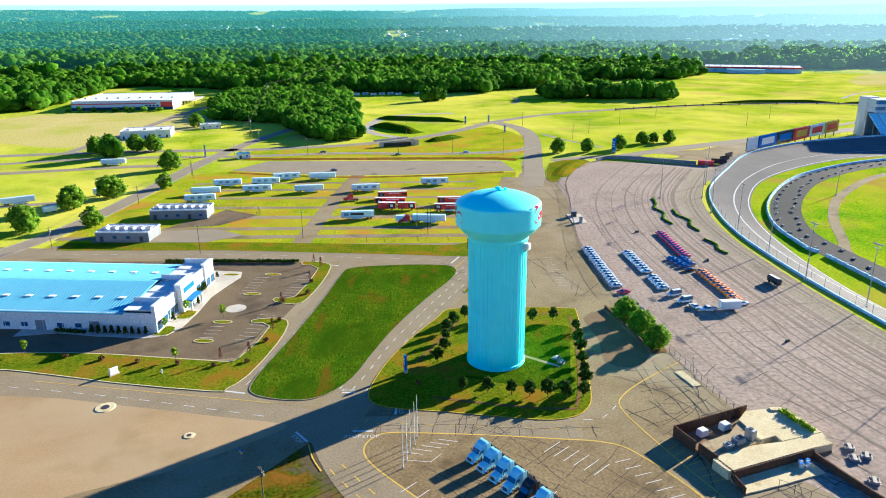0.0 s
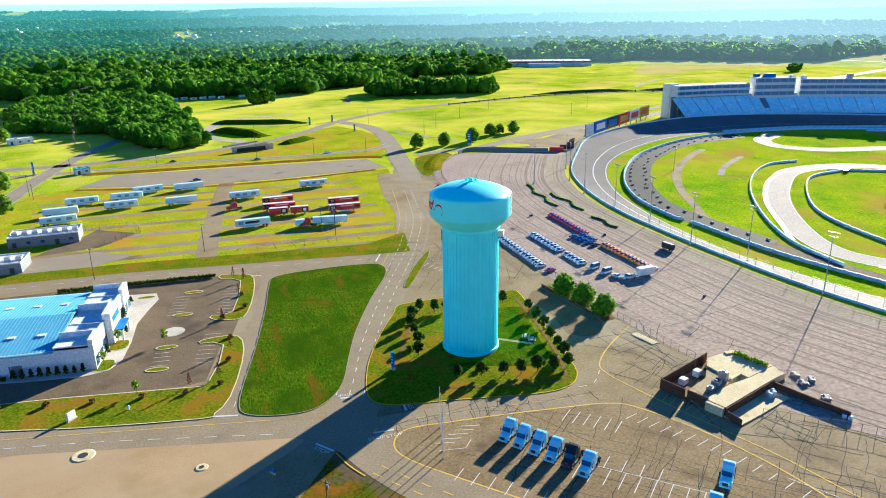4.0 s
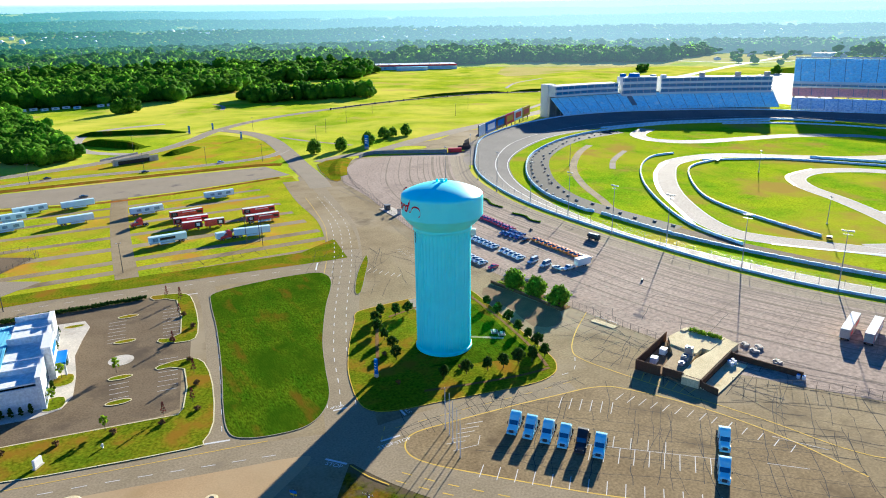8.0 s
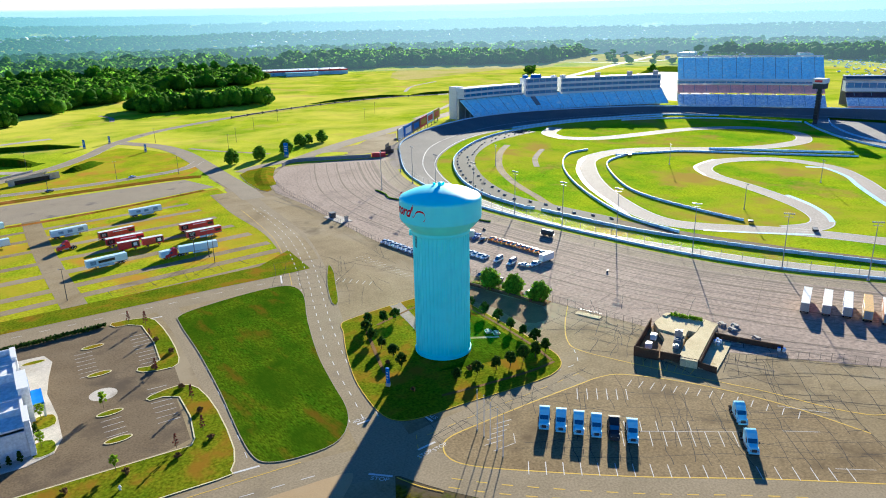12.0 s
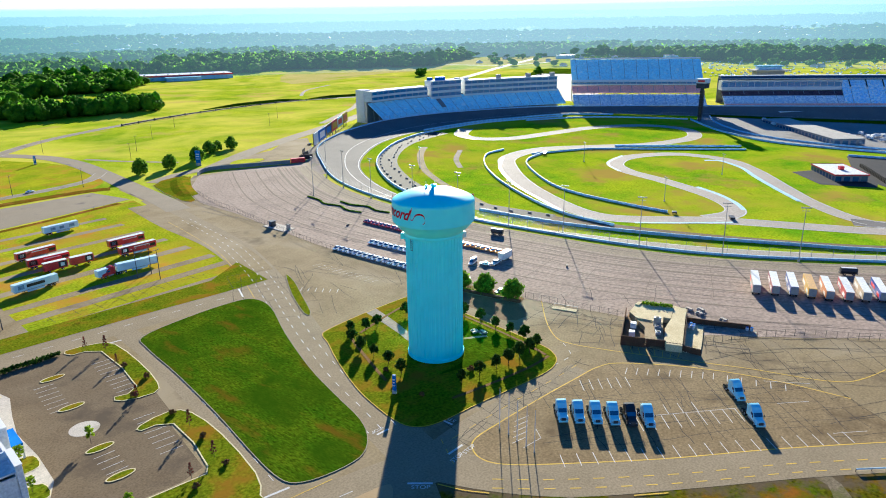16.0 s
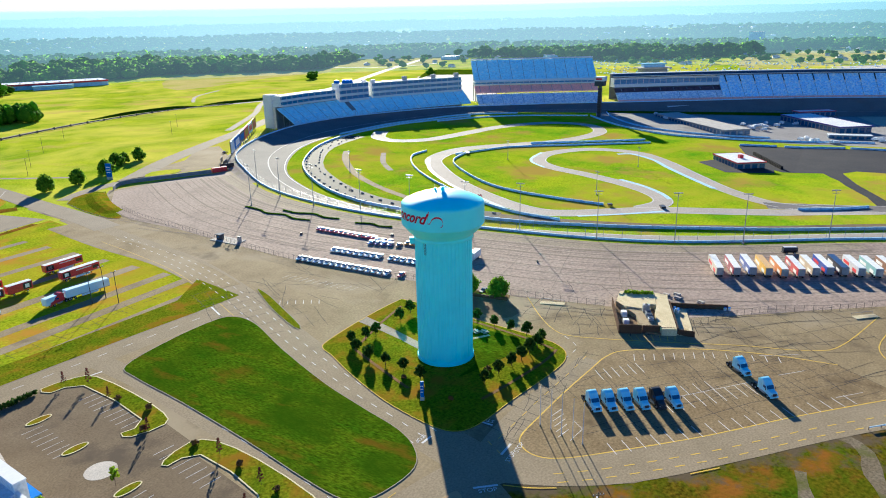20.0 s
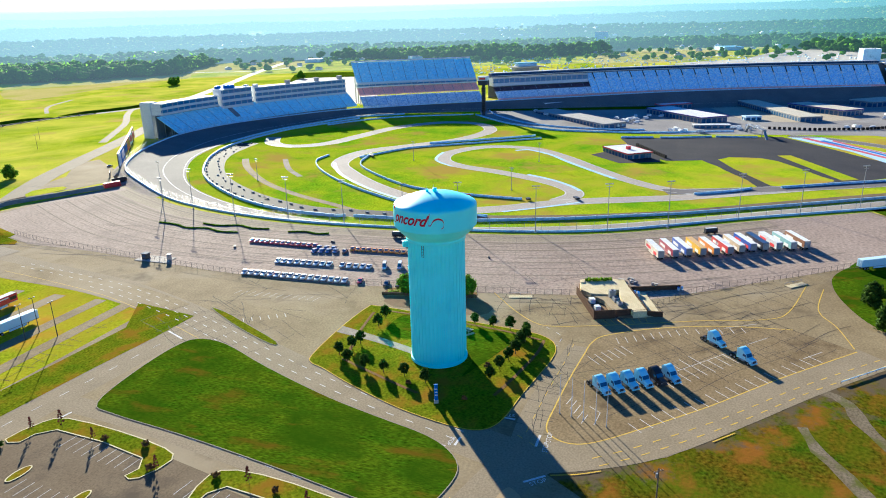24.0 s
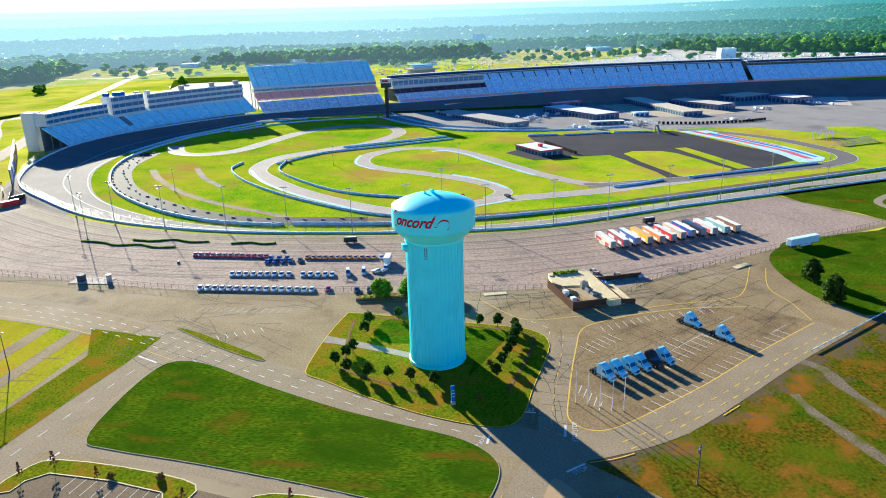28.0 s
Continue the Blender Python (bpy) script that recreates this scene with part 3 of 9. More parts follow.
# banked racing surface between the outer wall and the infield
n_ring = 260
def resample(pts, n):
    pts = [Vector(p[:2]) for p in pts] + [Vector(pts[0][:2])]
    ds = [0.0]
    for p, q in zip(pts, pts[1:]):
        ds.append(ds[-1] + (q - p).length)
    out, k = [], 0
    for i in range(n):
        s = ds[-1] * i / n
        while ds[k + 1] < s:
            k += 1
        out.append(pts[k].lerp(pts[k + 1], (s - ds[k]) / max(ds[k + 1] - ds[k], 1e-6)))
    return out


def DROP(p):
    """Share of the bowl's depth reached at the inner lane: less along the near straight than in the turns."""
    u = max(0, min(1, (p.y - 200) / 130)) if p.x < 330 else 1.0
    return 0.36 + 0.44 * u


o_ring = resample(oval, n_ring)
i_all = resample(inner, 1200)
i_ring = [min(i_all, key=lambda q: (q - p).length_squared) for p in o_ring]
b = bmesh.new()
L = [b.verts.new((p.x, p.y, LIFT(p.x, p.y))) for p in o_ring]
MID = [b.verts.new((*(p.lerp(q, 0.62)), INFIELD(*q) * DROP(p))) for p, q in zip(o_ring, i_ring)]
R = [b.verts.new((q.x, q.y, INFIELD(q.x, q.y) + 0.05)) for q in i_ring]
for i in range(n_ring):
    j = (i + 1) % n_ring
    b.faces.new((L[i], MID[i], MID[j], L[j]))
    if (i_ring[i] - i_ring[j]).length > 1e-4:
        b.faces.new((MID[i], R[i], R[j], MID[j]))
    else:
        b.faces.new((MID[i], R[i], MID[j]))
bmesh.ops.recalc_face_normals(b, faces=b.faces[:])
link_mesh("road_speedway", b, M_TRACK, None, "worn grey banked asphalt of the oval racetrack", "structure", "racetrack", smooth=True)
b = bmesh.new()
for k, w in ((0.60, 0.35), (0.95, 0.3)):
    mid = [p.lerp(q, k) for p, q in zip(o_ring, i_ring)]
    zz = [INFIELD(*q) * (DROP(p) * k / 0.62 if k < 0.62 else DROP(p) + (1 - DROP(p)) * (k - 0.62) / 0.38) + LIFT(*p) * max(0, 1 - k / 0.62) + 0.10 for p, q in zip(o_ring, i_ring)]
    lo, hi = offset_line(mid, w, True), offset_line(mid, -w, True)
    A = [b.verts.new((p.x, p.y, z)) for p, z in zip(lo, zz)]
    C = [b.verts.new((p.x, p.y, z)) for p, z in zip(hi, zz)]
    for i in range(n_ring):
        j = (i + 1) % n_ring
        b.faces.new((A[i], C[i], C[j], A[j]))
link_mesh("trim_track_lines", b, M_WHITE, None, "white painted lines along the racing surface", "structure", "road marking")

rim_line = curve_pts(OVAL[10:23], 6)
slope = bmesh.new()
for i, (p, q) in enumerate(zip(rim_line, offset_line(rim_line, 9))):
    slope.verts.new((p.x, p.y, LIFT(p.x, p.y) - 0.02))
    slope.verts.new((*p.lerp(q, 0.4), LIFT(p.x, p.y) - 0.02))
    slope.verts.new((q.x, q.y, 0.0))
slope.verts.ensure_lookup_table()
for i in range(len(rim_line) - 1):
    for k in (0, 1):
        slope.faces.new([slope.verts[j] for j in (3 * i + k, 3 * i + k + 1, 3 * i + 4 + k, 3 * i + 3 + k)])
bmesh.ops.recalc_face_normals(slope, faces=slope.faces[:])
link_mesh("ground_turn_bank", slope, M_DIRTGRAY, None, "grey gravel bank behind the banked turn", "structure", "bank")

ASPHALT = [(-240, 181), (-114, 164.5), (-50, 151.8), (-35, 148.5), (-33, 147), (-44.5, 141), (-60, 131), (-77, 124.5), (-124, 100), (-105, 80), (-42, 120), (-35, 129.5), (-27.5, 140), (-22.4, 127.4), (-14.6, 114.4), (0.9, 98.8), (24.5, 77.4), (46, 56), (62, 38), (112, -22), (135, -5), (100, 30), (96, 54), (116, 52), (136, 36), (168, -16), (222, 24), (204, 56), (190, 82), (159, 137), (146.5, 176), (141, 216), (138.5, 250), (138, 288), (142, 322), (151, 359), (165, 392), (194, 436), (205, 452), (183, 447), (145, 463), (116, 469), (89, 440), (78, 405), (74, 420), (76, 470), (66, 470), (61, 430), (47, 370), (38.4, 316), (25.5, 275), (16, 272), (-13, 276), (-62, 285), (-112, 288), (-161, 289.5), (-187, 293), (-240, 300)]
sheet("pavement_asphalt", ASPHALT, 0.03, M_ASPHALT, label="sun-bleached grey asphalt with tarred cracks", category="pavement")
MAUVE = [(78, 400), (90, 432), (116, 464), (145, 459), (186, 442), (164, 394), (149, 359), (139, 322), (136, 288), (136.5, 250), (139, 216), (144.5, 176), (157, 137), (188, 82), (202, 56), (219, 24), (168, -8), (136, 40), (117, 66), (106, 82), (94, 98), (78, 122), (76, 150), (73, 165), (70, 180), (69, 205), (66, 230), (64.5, 252), (67, 290), (71, 325), (76, 360)]
sheet("pavement_paddock", MAUVE, 0.05, M_MAUVE, label="mauve-grey worn asphalt paddock beside the track", category="pavement")
b = bmesh.new()
lane = curve_pts([(186, 70), (157, 118), (137, 168), (130, 215), (127, 262), (127, 300), (131, 335), (141, 370), (160, 408), (176, 436)], 8)
for d, w in ((4, 2.2), (6.5, 0.5), (9, 1.0), (11, 0.4), (14, 1.8), (17, 0.4), (20, 0.7), (24, 0.4), (29, 0.9), (36, 0.5), (44, 0.8), (-3, 0.4), (-5, 1.2), (-7.5, 0.4)):
    ribbon(offset_line(lane, d), w, 0.064 + 0.0003 * (d + 8), bm=b)
link_mesh("pavement_wall_band", ribbon(offset_line(lane, -6), 15, 0.056), M_BAND, None, "tan asphalt band along the track wall", "structure", "pavement")
link_mesh("trim_paddock_streaks", b, M_STREAK, None, "dark sealed bands in the paddock asphalt", "structure", "pavement")

# tan roads drawn through the asphalt
for z_, (pts, w) in enumerate((([(-24, 146), (-18.5, 163), (-15, 173), (-9.8, 189.5), (-0.8, 211.9), (9.1, 233.9), (21, 259), (30.8, 282), (42, 314), (49, 347), (55, 380), (66, 430)], 12.5), ([(-240, 287), (-160, 282), (-85, 278), (-13, 269), (8, 266), (24, 262)], 11), ([(-50, 160), (-46, 180), (-40, 210), (-34, 245), (-32, 268)], 7), ([(-240, 178), (-112, 168), (-80, 161.3), (-51, 153.5), (-30, 147), (-22, 142)], 12), ([(-24, 146), (-18, 131), (-9, 117), (8, 100), (28, 81), (50, 58)], 11.5), ([(-24, 146), (-4, 146), (18, 143), (36, 140)], 7))):
    link_mesh("road_tan", ribbon(curve_pts(pts, 5), w, 0.034 + 0.0034 * z_), M_BOUL, None, "pale tan worn asphalt road", "structure", "road")
sheet("ground_trailer_field", [(-168, 284), (-60, 283), (30, 276), (48, 372), (58, 436), (-10, 430), (-60, 430), (-128, 450), (-150, 440)], 0.02, M_FIELD, label="patchy green and orange grass of the trailer field", category="field")

sheet("pavement_truck_lot", [(64, 78), (61.8, 97), (55.7, 116), (46.3, 132.2), (39.9, 136.6), (30.4, 138.2), (15.8, 140.2), (0.2, 141.8), (-9.5, 142.4), (-13.6, 140.2), (-15.2, 135.8), (-13.2, 130.6), (-6.4, 122.4), (10.4, 104.4), (29.8, 86), (52.5, 62.6)], 0.056, M_LOTBROWN, label="brown worn asphalt truck lot", category="pavement")

# lawns and beds, each a little proud of the asphalt with a kerb
def bed(name, pts, material, label, rounded=4, z=0.16, kerb=M_KERB, width=0.24):
    ob = sheet(name, pts, z, material, rounded=rounded, label=label, category="lawn", thick=0.16)
    ln = curve_pts(pts, rounded, True) if rounded else [Vector(p) for p in pts]
    part("kerb", ribbon(ln, width, z + 0.02, closed=True), kerb, ob, "pale concrete kerb")
    return ob


LAWN = [(-30, 258.5), (-14, 261), (3, 260.6), (10.5, 257), (9.7, 246), (-0.6, 224.9), (-10.8, 201), (-16.6, 183.5), (-20.8, 169.8), (-25.7, 162), (-32, 158.2), (-40.8, 159.2), (-46.5, 162), (-48, 166.4), (-46.5, 177), (-41.6, 199.8), (-36.7, 227), (-33.4, 250)]
bed("lawn", LAWN, M_LAWN, "freshly mown dark green lawn with a few brown patches", 4)
ISLAND = [(3.2, 209), (5.5, 214), (10, 216), (28, 216.2), (47, 214.5), (49.5, 211), (46.6, 190), (42.5, 160), (39.5, 151), (34, 147), (25, 146.8), (4, 151), (-9, 153.2), (-14.8, 156.5), (-15.8, 163), (-12.4, 176.8), (-7.9, 187.9), (-2, 199.8)]
bed("lawn_tower", ISLAND, M_LAWN_DRY, "patchy green and brown lawn round the water tower", 4, kerb=M_KERBY)
INNER_LAWN = [(9, 169), (16, 166), (27, 162), (37, 160), (40, 175), (43.5, 192), (44, 200), (31, 201), (27.5, 195), (27.5, 184), (26, 174), (18, 168.5)]
sheet("lawn_watered", INNER_LAWN, 0.20, M_LAWN, rounded=4, label="watered green lawn beside the water tower", category="lawn")
sheet("pavement_path", [(17.8, 186.6), (21.2, 186.8), (24.6, 196.2), (27.4, 204), (31, 216), (26.4, 216), (23.6, 204), (21.2, 196)], 0.21, M_DIRTGRAY, label="grey asphalt path from the road to the tower", category="path")
sheet("pavement_pad_path", [(26.5, 180.2), (36.5, 172.6), (37.2, 173.6), (27, 181.4)], 0.22, M_DIRTGRAY, label="pale worn path from the tower door", category="path")
b = bmesh.new()
for ln in ([(-3, 178), (0.5, 186), (6, 198), (10, 206)], [(1, 158), (14, 154.5), (28, 151.5), (37, 151)], [(37, 152), (40, 162), (43, 178), (45, 192), (46.5, 208)], [(14, 206), (30, 209), (44, 210.5)]):
    ribbon(curve_pts(ln, 5), 1.0, 0.215, bm=b)
link_mesh("ground_mulch", b, M_MULCH, None, "reddish mulch beds under the small trees", "structure", "mulch")

bed("lawn_median", [(33.5, 268), (31, 260), (24, 247), (15.3, 231.5), (13.4, 232.5), (22, 250)], M_LAWN_DRY, "thin strip of dry grass between road and lot", 3)
bed("lawn_lot_south", [(-150, 187), (-117.5, 188.6), (-93, 186.4), (-62, 181), (-55.2, 182.5), (-50.8, 204.3), (-57.4, 207.6), (-56.5, 210), (-48.5, 210.5), (-45.2, 205.4), (-46, 191), (-50, 172), (-54, 164.8), (-57.5, 163.6), (-86, 169.4), (-116.5, 177.5), (-150, 183)], M_LAWN_DRY, "dry green verge with round shrubs by the car park", 2, kerb=M_KERBCREAM, width=0.32)
bed("lawn_lot_east", [(-50, 267.5), (-41.5, 265), (-38.3, 260), (-39.5, 243), (-42.5, 227), (-46, 222.3), (-53.5, 225), (-53.8, 228.6), (-47.2, 229.4), (-43.2, 258.5), (-50, 263)], M_LAWN_DRY, "grass corner island of the car park", 2, kerb=M_KERBCREAM, width=0.32)
LOT = [(-240, 215), (-150, 188), (-117.5, 189.2), (-93, 187), (-62, 181.8), (-56, 183), (-51.5, 204.5), (-48, 211), (-45.6, 222), (-43.5, 228), (-40.6, 250), (-42, 262), (-50, 266.5), (-106, 270.2), (-180, 273.5), (-240, 278)]
sheet("pavement_car_park", LOT, 0.04, M_BLACKTOP, label="dark asphalt car park with painted bays", category="car park")
sheet("pavement_walk", [(-130, 200.2), (-117, 202.3), (-104.5, 199.4), (-88, 197), (-82, 198.5), (-79, 204), (-77.5, 216), (-77, 230), (-74.5, 240), (-71.5, 250), (-72.5, 256), (-84, 258), (-86, 245), (-92, 203), (-130, 206)], 0.14, M_CONCRETE, label="broad pale concrete walk in front of the building", category="path", thick=0.12)
for n, (x, y) in enumerate([(-75.8, 253), (-59.7, 252.5), (-63.1, 232.5), (-67, 208.4), (-69, 194.4)]):
    h = radians(-6)
    el = [(x + 3.1 * math.cos(a) * math.cos(h) - 1.25 * math.sin(a) * math.sin(h), y + 3.1 * math.cos(a) * math.sin(h) + 1.25 * math.sin(a) * math.cos(h)) for a in np.linspace(0, 2 * math.pi, 20, endpoint=False)]
    bed("lawn_lot_oval", el, M_LAWN_DRY, "small oval grass island in the car park", 0, kerb=M_KERBCREAM, width=0.32)
for x, y, r in ((-81.2, 215, 3.0), (-84, 202.3, 3.0)):
    bed("lawn_planter", [(x - r * 0.7, y - r), (x + r * 0.8, y - r), (x + r, y + r * 0.8), (x - r * 0.4, y + r)], M_LAWN_DRY, "planted bed in front of the building", 3, z=0.2, kerb=M_KERBCREAM)
sheet("pavement_disc", [(-65.6 + 3.5 * math.cos(a), 219.6 + 3.5 * math.sin(a)) for a in np.linspace(0, 2 * math.pi, 32, endpoint=False)], 0.07, M_CONCRETE, label="round white concrete disc in the car park", category="paving")
b = bmesh.new()
for (x, y), (dx, dy), n, ln in (((-59.5, 195), (1.0, 5.6), 8, 5.2), ((-52.3, 230.5), (0.9, 6.1), 9, 5.2), ((-71, 197), (0.6, 5.4), 5, 4.8), ((-68, 233.5), (0.8, 5.7), 7, 5.0)):
    L1 = Vector((dx, dy)).normalized()
    for i in range(n):
        p = Vector((x, y)) + L1 * 2.75 * i
        dashes([p, p + Vector((L1.y, -L1.x)) * ln], 99, ln, 0.14, 0.075, b, ln / 2)
link_mesh("trim_car_park_bays", b, M_WHITE, None, "white painted parking bay lines", "structure", "road marking")

sheet("ground_gravel_lot", [(-240, 175), (-113.7, 163.8), (-81.6, 158), (-52, 151), (-37, 147.6), (-35, 145), (-43, 138.8), (-58, 128.8), (-75, 121.8), (-121, 96), (-200, 60), (-240, 90)], 0.06, M_DIRT, rounded=3, label="bare tan gravel lot", category="gravel")
sheet("ground_verge", [(-260, -60), (-110, 78), (-43, 121), (-35.5, 132), (-26, 142), (-20, 130), (-12, 116), (-3, 107), (4, 101), (17, 89), (27, 80), (48, 59), (64, 42), (116, -20), (60, -120), (-120, -140)], 0.014, M_ROUGH, label="weedy verge of grass and red soil", category="verge")
b = bmesh.new()
for pts, w in (([(25.6, 77), (21, 71.4), (11.3, 70.1), (-2.5, 65.5), (-20, 58)], 1.6), ([(6, 84), (-3, 82), (-17, 76), (-30, 70)], 1.5)):
    ln = curve_pts(pts, 3)
    rg = random.Random(5)
    left = [p + Vector((rg.uniform(-0.5, 0.5), rg.uniform(-0.5, 0.5))) for p in offset_line(ln, w)]
    right = [p + Vector((rg.uniform(-0.5, 0.5), rg.uniform(-0.5, 0.5))) for p in offset_line(ln, -w)]
    strip(left, right, 0.024, 0.024, bm=b)
link_mesh("ground_track_ruts", b, M_SHINGLE, None, "grey gravel wheel tracks through the verge", "structure", "gravel")
b = bmesh.new()
for pts in ([(-28.2, 138.4), (-26.4, 133), (-23.8, 128.1)], [(-5.9, 104.5), (-0.7, 99.3)]):
    ribbon(curve_pts(pts, 3), 0.3, 0.13, bm=b)
link_mesh("trim_verge_kerb", b, M_KERBY, None, "yellow painted kerb along the verge", "structure", "kerb")
sheet("ground_bank", [(92, 58.5), (106, 59), (118, 56.6), (130, 49), (141, 39), (168, -14), (225, 22), (262, -50), (300, -130), (130, -110), (112, -22), (86, 12), (60, 40), (66, 49), (76, 55)], 0.07, M_LAWN, rounded=3, label="shaded green grass bank with two cedars", category="lawn")
link_mesh("road_bank_lane", ribbon(curve_pts([(190, -90), (176, -40), (205, -22), (236, -50)], 6), 4.0, 0.09), M_ROAD, None, "narrow asphalt lane looping on the bank", "structure", "road")

# roads across the land
def road(name, pts, w, label, material=M_ROAD, z=0.08, edge=True, step=6):
    ln = curve_pts(pts, step)
    ob = link_mesh(name, ribbon(ln, w, z), material, None, label, "structure", "road")
    if edge:
        bb = bmesh.new()
        for d in (w / 2 - 0.5, -w / 2 + 0.5):
            ribbon(offset_line(ln, d), 0.22, z + 0.015, bm=bb)
        part("edge_line", bb, M_WHITE, ob, "faded white edge lines")
    return ob


road("road_northwest", [(-205, 240), (-182, 284), (-170, 325), (-163, 381), (-156, 474), (-143, 557), (-120, 640)], 11, "two-lane asphalt road between trees")
road("road_highway", [(-700, 470), (-420, 500), (-245, 527), (-138, 530), (-60, 546), (-8, 575), (30, 615), (64, 663), (121, 712), (204, 750), (298, 778), (388, 788), (450, 784), (504, 764), (560, 744), (640, 750), (743, 783), (900, 845), (1105, 931)], 11, "asphalt highway across the meadows")
road("road_link", [(66, 664), (84, 625), (88, 580), (82, 523), (74, 470), (68, 425), (62, 395)], 13, "curved link road with a pale edge", z=0.09, edge=False)
road("road_frontage", [(-340, 470), (-240, 500), (-128, 503), (-60, 510), (3, 503), (60, 508), (84, 530)], 8, "frontage road along the field", z=0.085)
road("road_warehouse", [(-270, 530), (-262, 640), (-258, 765), (-240, 900)], 10, "road past the warehouse")
road("road_loop", [(-20, 577), (-46, 606), (-52, 650), (-42, 700), (-18, 726), (30, 735)], 9, "looping ramp road", M_COURSE)
road("road_stand", [(137, 480), (190, 512), (250, 540), (330, 574), (434, 622), (530, 672), (640, 690), (760, 690), (860, 720)], 15, "broad tan service road behind the speedway", M_ROAD, edge=False)
road("road_spur", [(330, 590), (380, 622), (440, 662), (500, 712), (545, 744)], 7, "narrow grey road across the meadow", M_ROAD, edge=False, z=0.10)
road("road_far_ramp", [(560, 738), (640, 746), (743, 783), (900, 845), (1105, 931), (1310, 1010), (1585, 1111)], 16, "pale road climbing past the far fields", M_PALE, edge=False, z=0.11)
road("road_far_cross", [(1131, 1170), (1160, 1100), (1190, 991), (1280, 953), (1353, 950)], 12, "pale road across the far fields", M_PALE, edge=False, z=0.12)
sheet("ground_hay_field", [(620, 1000), (803, 1240), (1100, 1400), (1500, 1560), (1640, 1430), (1640, 1120), (1360, 960), (1220, 1010), (1140, 1090), (1000, 1010), (880, 1040)], 0.02, M_HAY, rounded=3, label="pale yellow hay field beyond the meadow", category="field")
sheet("ground_hay_field_east", [(1340, 270), (1380, 150), (1640, 20), (2120, -10), (2160, 120), (2060, 330), (1900, 310)], 0.02, M_HAY, rounded=3, label="pale yellow hay field behind the front stand", category="field")
sheet("ground_hay_field_west", [(-420, 760), (-286, 768), (-205, 710), (-226, 600), (-252, 566), (-300, 552), (-430, 640)], 0.02, M_HAY, rounded=3, label="pale yellow mown field by the warehouse", category="field")
sheet("ground_frontage_grass", [(-130, 494), (-60, 495), (0, 492), (58, 486), (76, 515), (84, 560), (60, 636), (20, 598), (-30, 556), (-80, 538), (-130, 526)], 0.016, M_FIELD, rounded=2, label="patchy dry grass between yard and highway", category="field")
sheet("pavement_stand_lot", [(632, 505), (890, 724), (1008, 768), (1036, 645), (811, 548), (680, 470)], 0.05, M_PALE, rounded=2, label="bleached concrete lot between the stands", category="pavement")
sheet("ground_green_bank", [(905, 735), (1090, 825), (1150, 830), (1160, 700), (1048, 660), (1010, 766)], 0.09, M_LAWN, label="dark green grass bank by the lot", category="lawn")
sheet("pavement_far_parking", [(1300, 60), (1376, 120), (1500, -30), (1900, -150), (1868, -532), (1440, -640), (1180, -420), (1200, -100)], 0.03, M_PALE, label="pale gravel parking beyond the front stand", category="parking")
road("road_gate", [(88, 470), (110, 480), (137, 482), (165, 476)], 10, "asphalt drive by the blue sign", edge=False)
sheet("pavement_upper_lot", [(150, 486), (175, 470), (205, 460), (232, 488), (262, 530), (245, 536), (205, 505), (172, 500)], 0.06, M_ASPHALT, label="asphalt yard behind the billboards", category="pavement")
bed("lawn_upper_lot", [(152, 482), (172, 474), (180, 482), (166, 492)], M_GRASS, "grass wedge in the yard", 2)
bed("lawn_gate", [(74, 412), (80, 408), (92, 440), (112, 468), (104, 474), (84, 462)], M_LAWN_DRY, "sloping grass wedge beside the paddock", 2)
b = bmesh.new()
for pts, w in (([(-50, 700), (-20, 690), (40, 668)], 6.0), ([(100, 590), (112, 560), (135, 520)], 4.0), ([(110, 884), (113, 850), (104, 815)], 5.0), ([(500, 830), (560, 890), (640, 930)], 5)):
    ribbon(curve_pts(pts, 6), w, 0.03, bm=b)
link_mesh("ground_worn_track", b, M_DIRTGRAY, None, "worn bare tracks in the meadow", "structure", "track")

# the field with parked trailers: asphalt yard, bare aisles between grass strips
sheet("pavement_trailer_yard", [(-128, 452), (-110, 482), (-20, 478), (52, 474), (58, 440), (-10, 432), (-60, 432)], 0.066, M_ROAD, label="empty grey asphalt yard", category="pavement")
link_mesh("pavement_cross_aisle", ribbon(curve_pts([(-56, 284), (-53, 330), (-48, 388), (-42, 440)], 6), 8.5, 0.05), M_ASPHALT, None, "worn asphalt lane across the field", "structure", "pavement")
link_mesh("pavement_field_edge", ribbon(curve_pts([(28, 280), (35, 300), (42, 330), (46, 372), (54, 420)], 6), 14, 0.055), M_ASPHALT, None, "worn asphalt edge of the field", "structure", "pavement")
for y0, y1, x0, w in ((291, 286, -165, 5.0), (304, 300, -168, 5.0), (317, 313, -125, 5.0), (337, 332, -110, 5.5), (356, 351, -120, 4.5), (377, 372, -135, 4.5), (396, 392, -140, 4.5), (413, 410, -140, 4.0)):
    link_mesh("pavement_aisle", ribbon([Vector((x0, y0)), Vector((-60, (y0 + y1) / 2)), Vector((30 if y0 > 290 else 16, y1))], w, 0.040), M_ASPHALT, None, "worn asphalt aisle between grass strips", "structure", "pavement")
link_mesh("ground_verge_strip", strip([Vector(p) for p in ((-160, 287), (-85, 283.4), (-13, 274.4), (8, 271.2), (26, 269.5))], [Vector(p) for p in ((-160, 298), (-85, 295), (-13, 288), (12, 286), (31, 297))], 0.06, 0.06), M_LAWN_DRY, None, "olive grass verge along the north road", "structure", "verge")
sheet("pavement_shed_yard", [(-124, 318), (-100, 322), (-86, 340), (-104, 352), (-112, 336), (-118, 330)], 0.055, M_BLACKTOP, label="dark fenced yard beside the sheds", category="pavement")
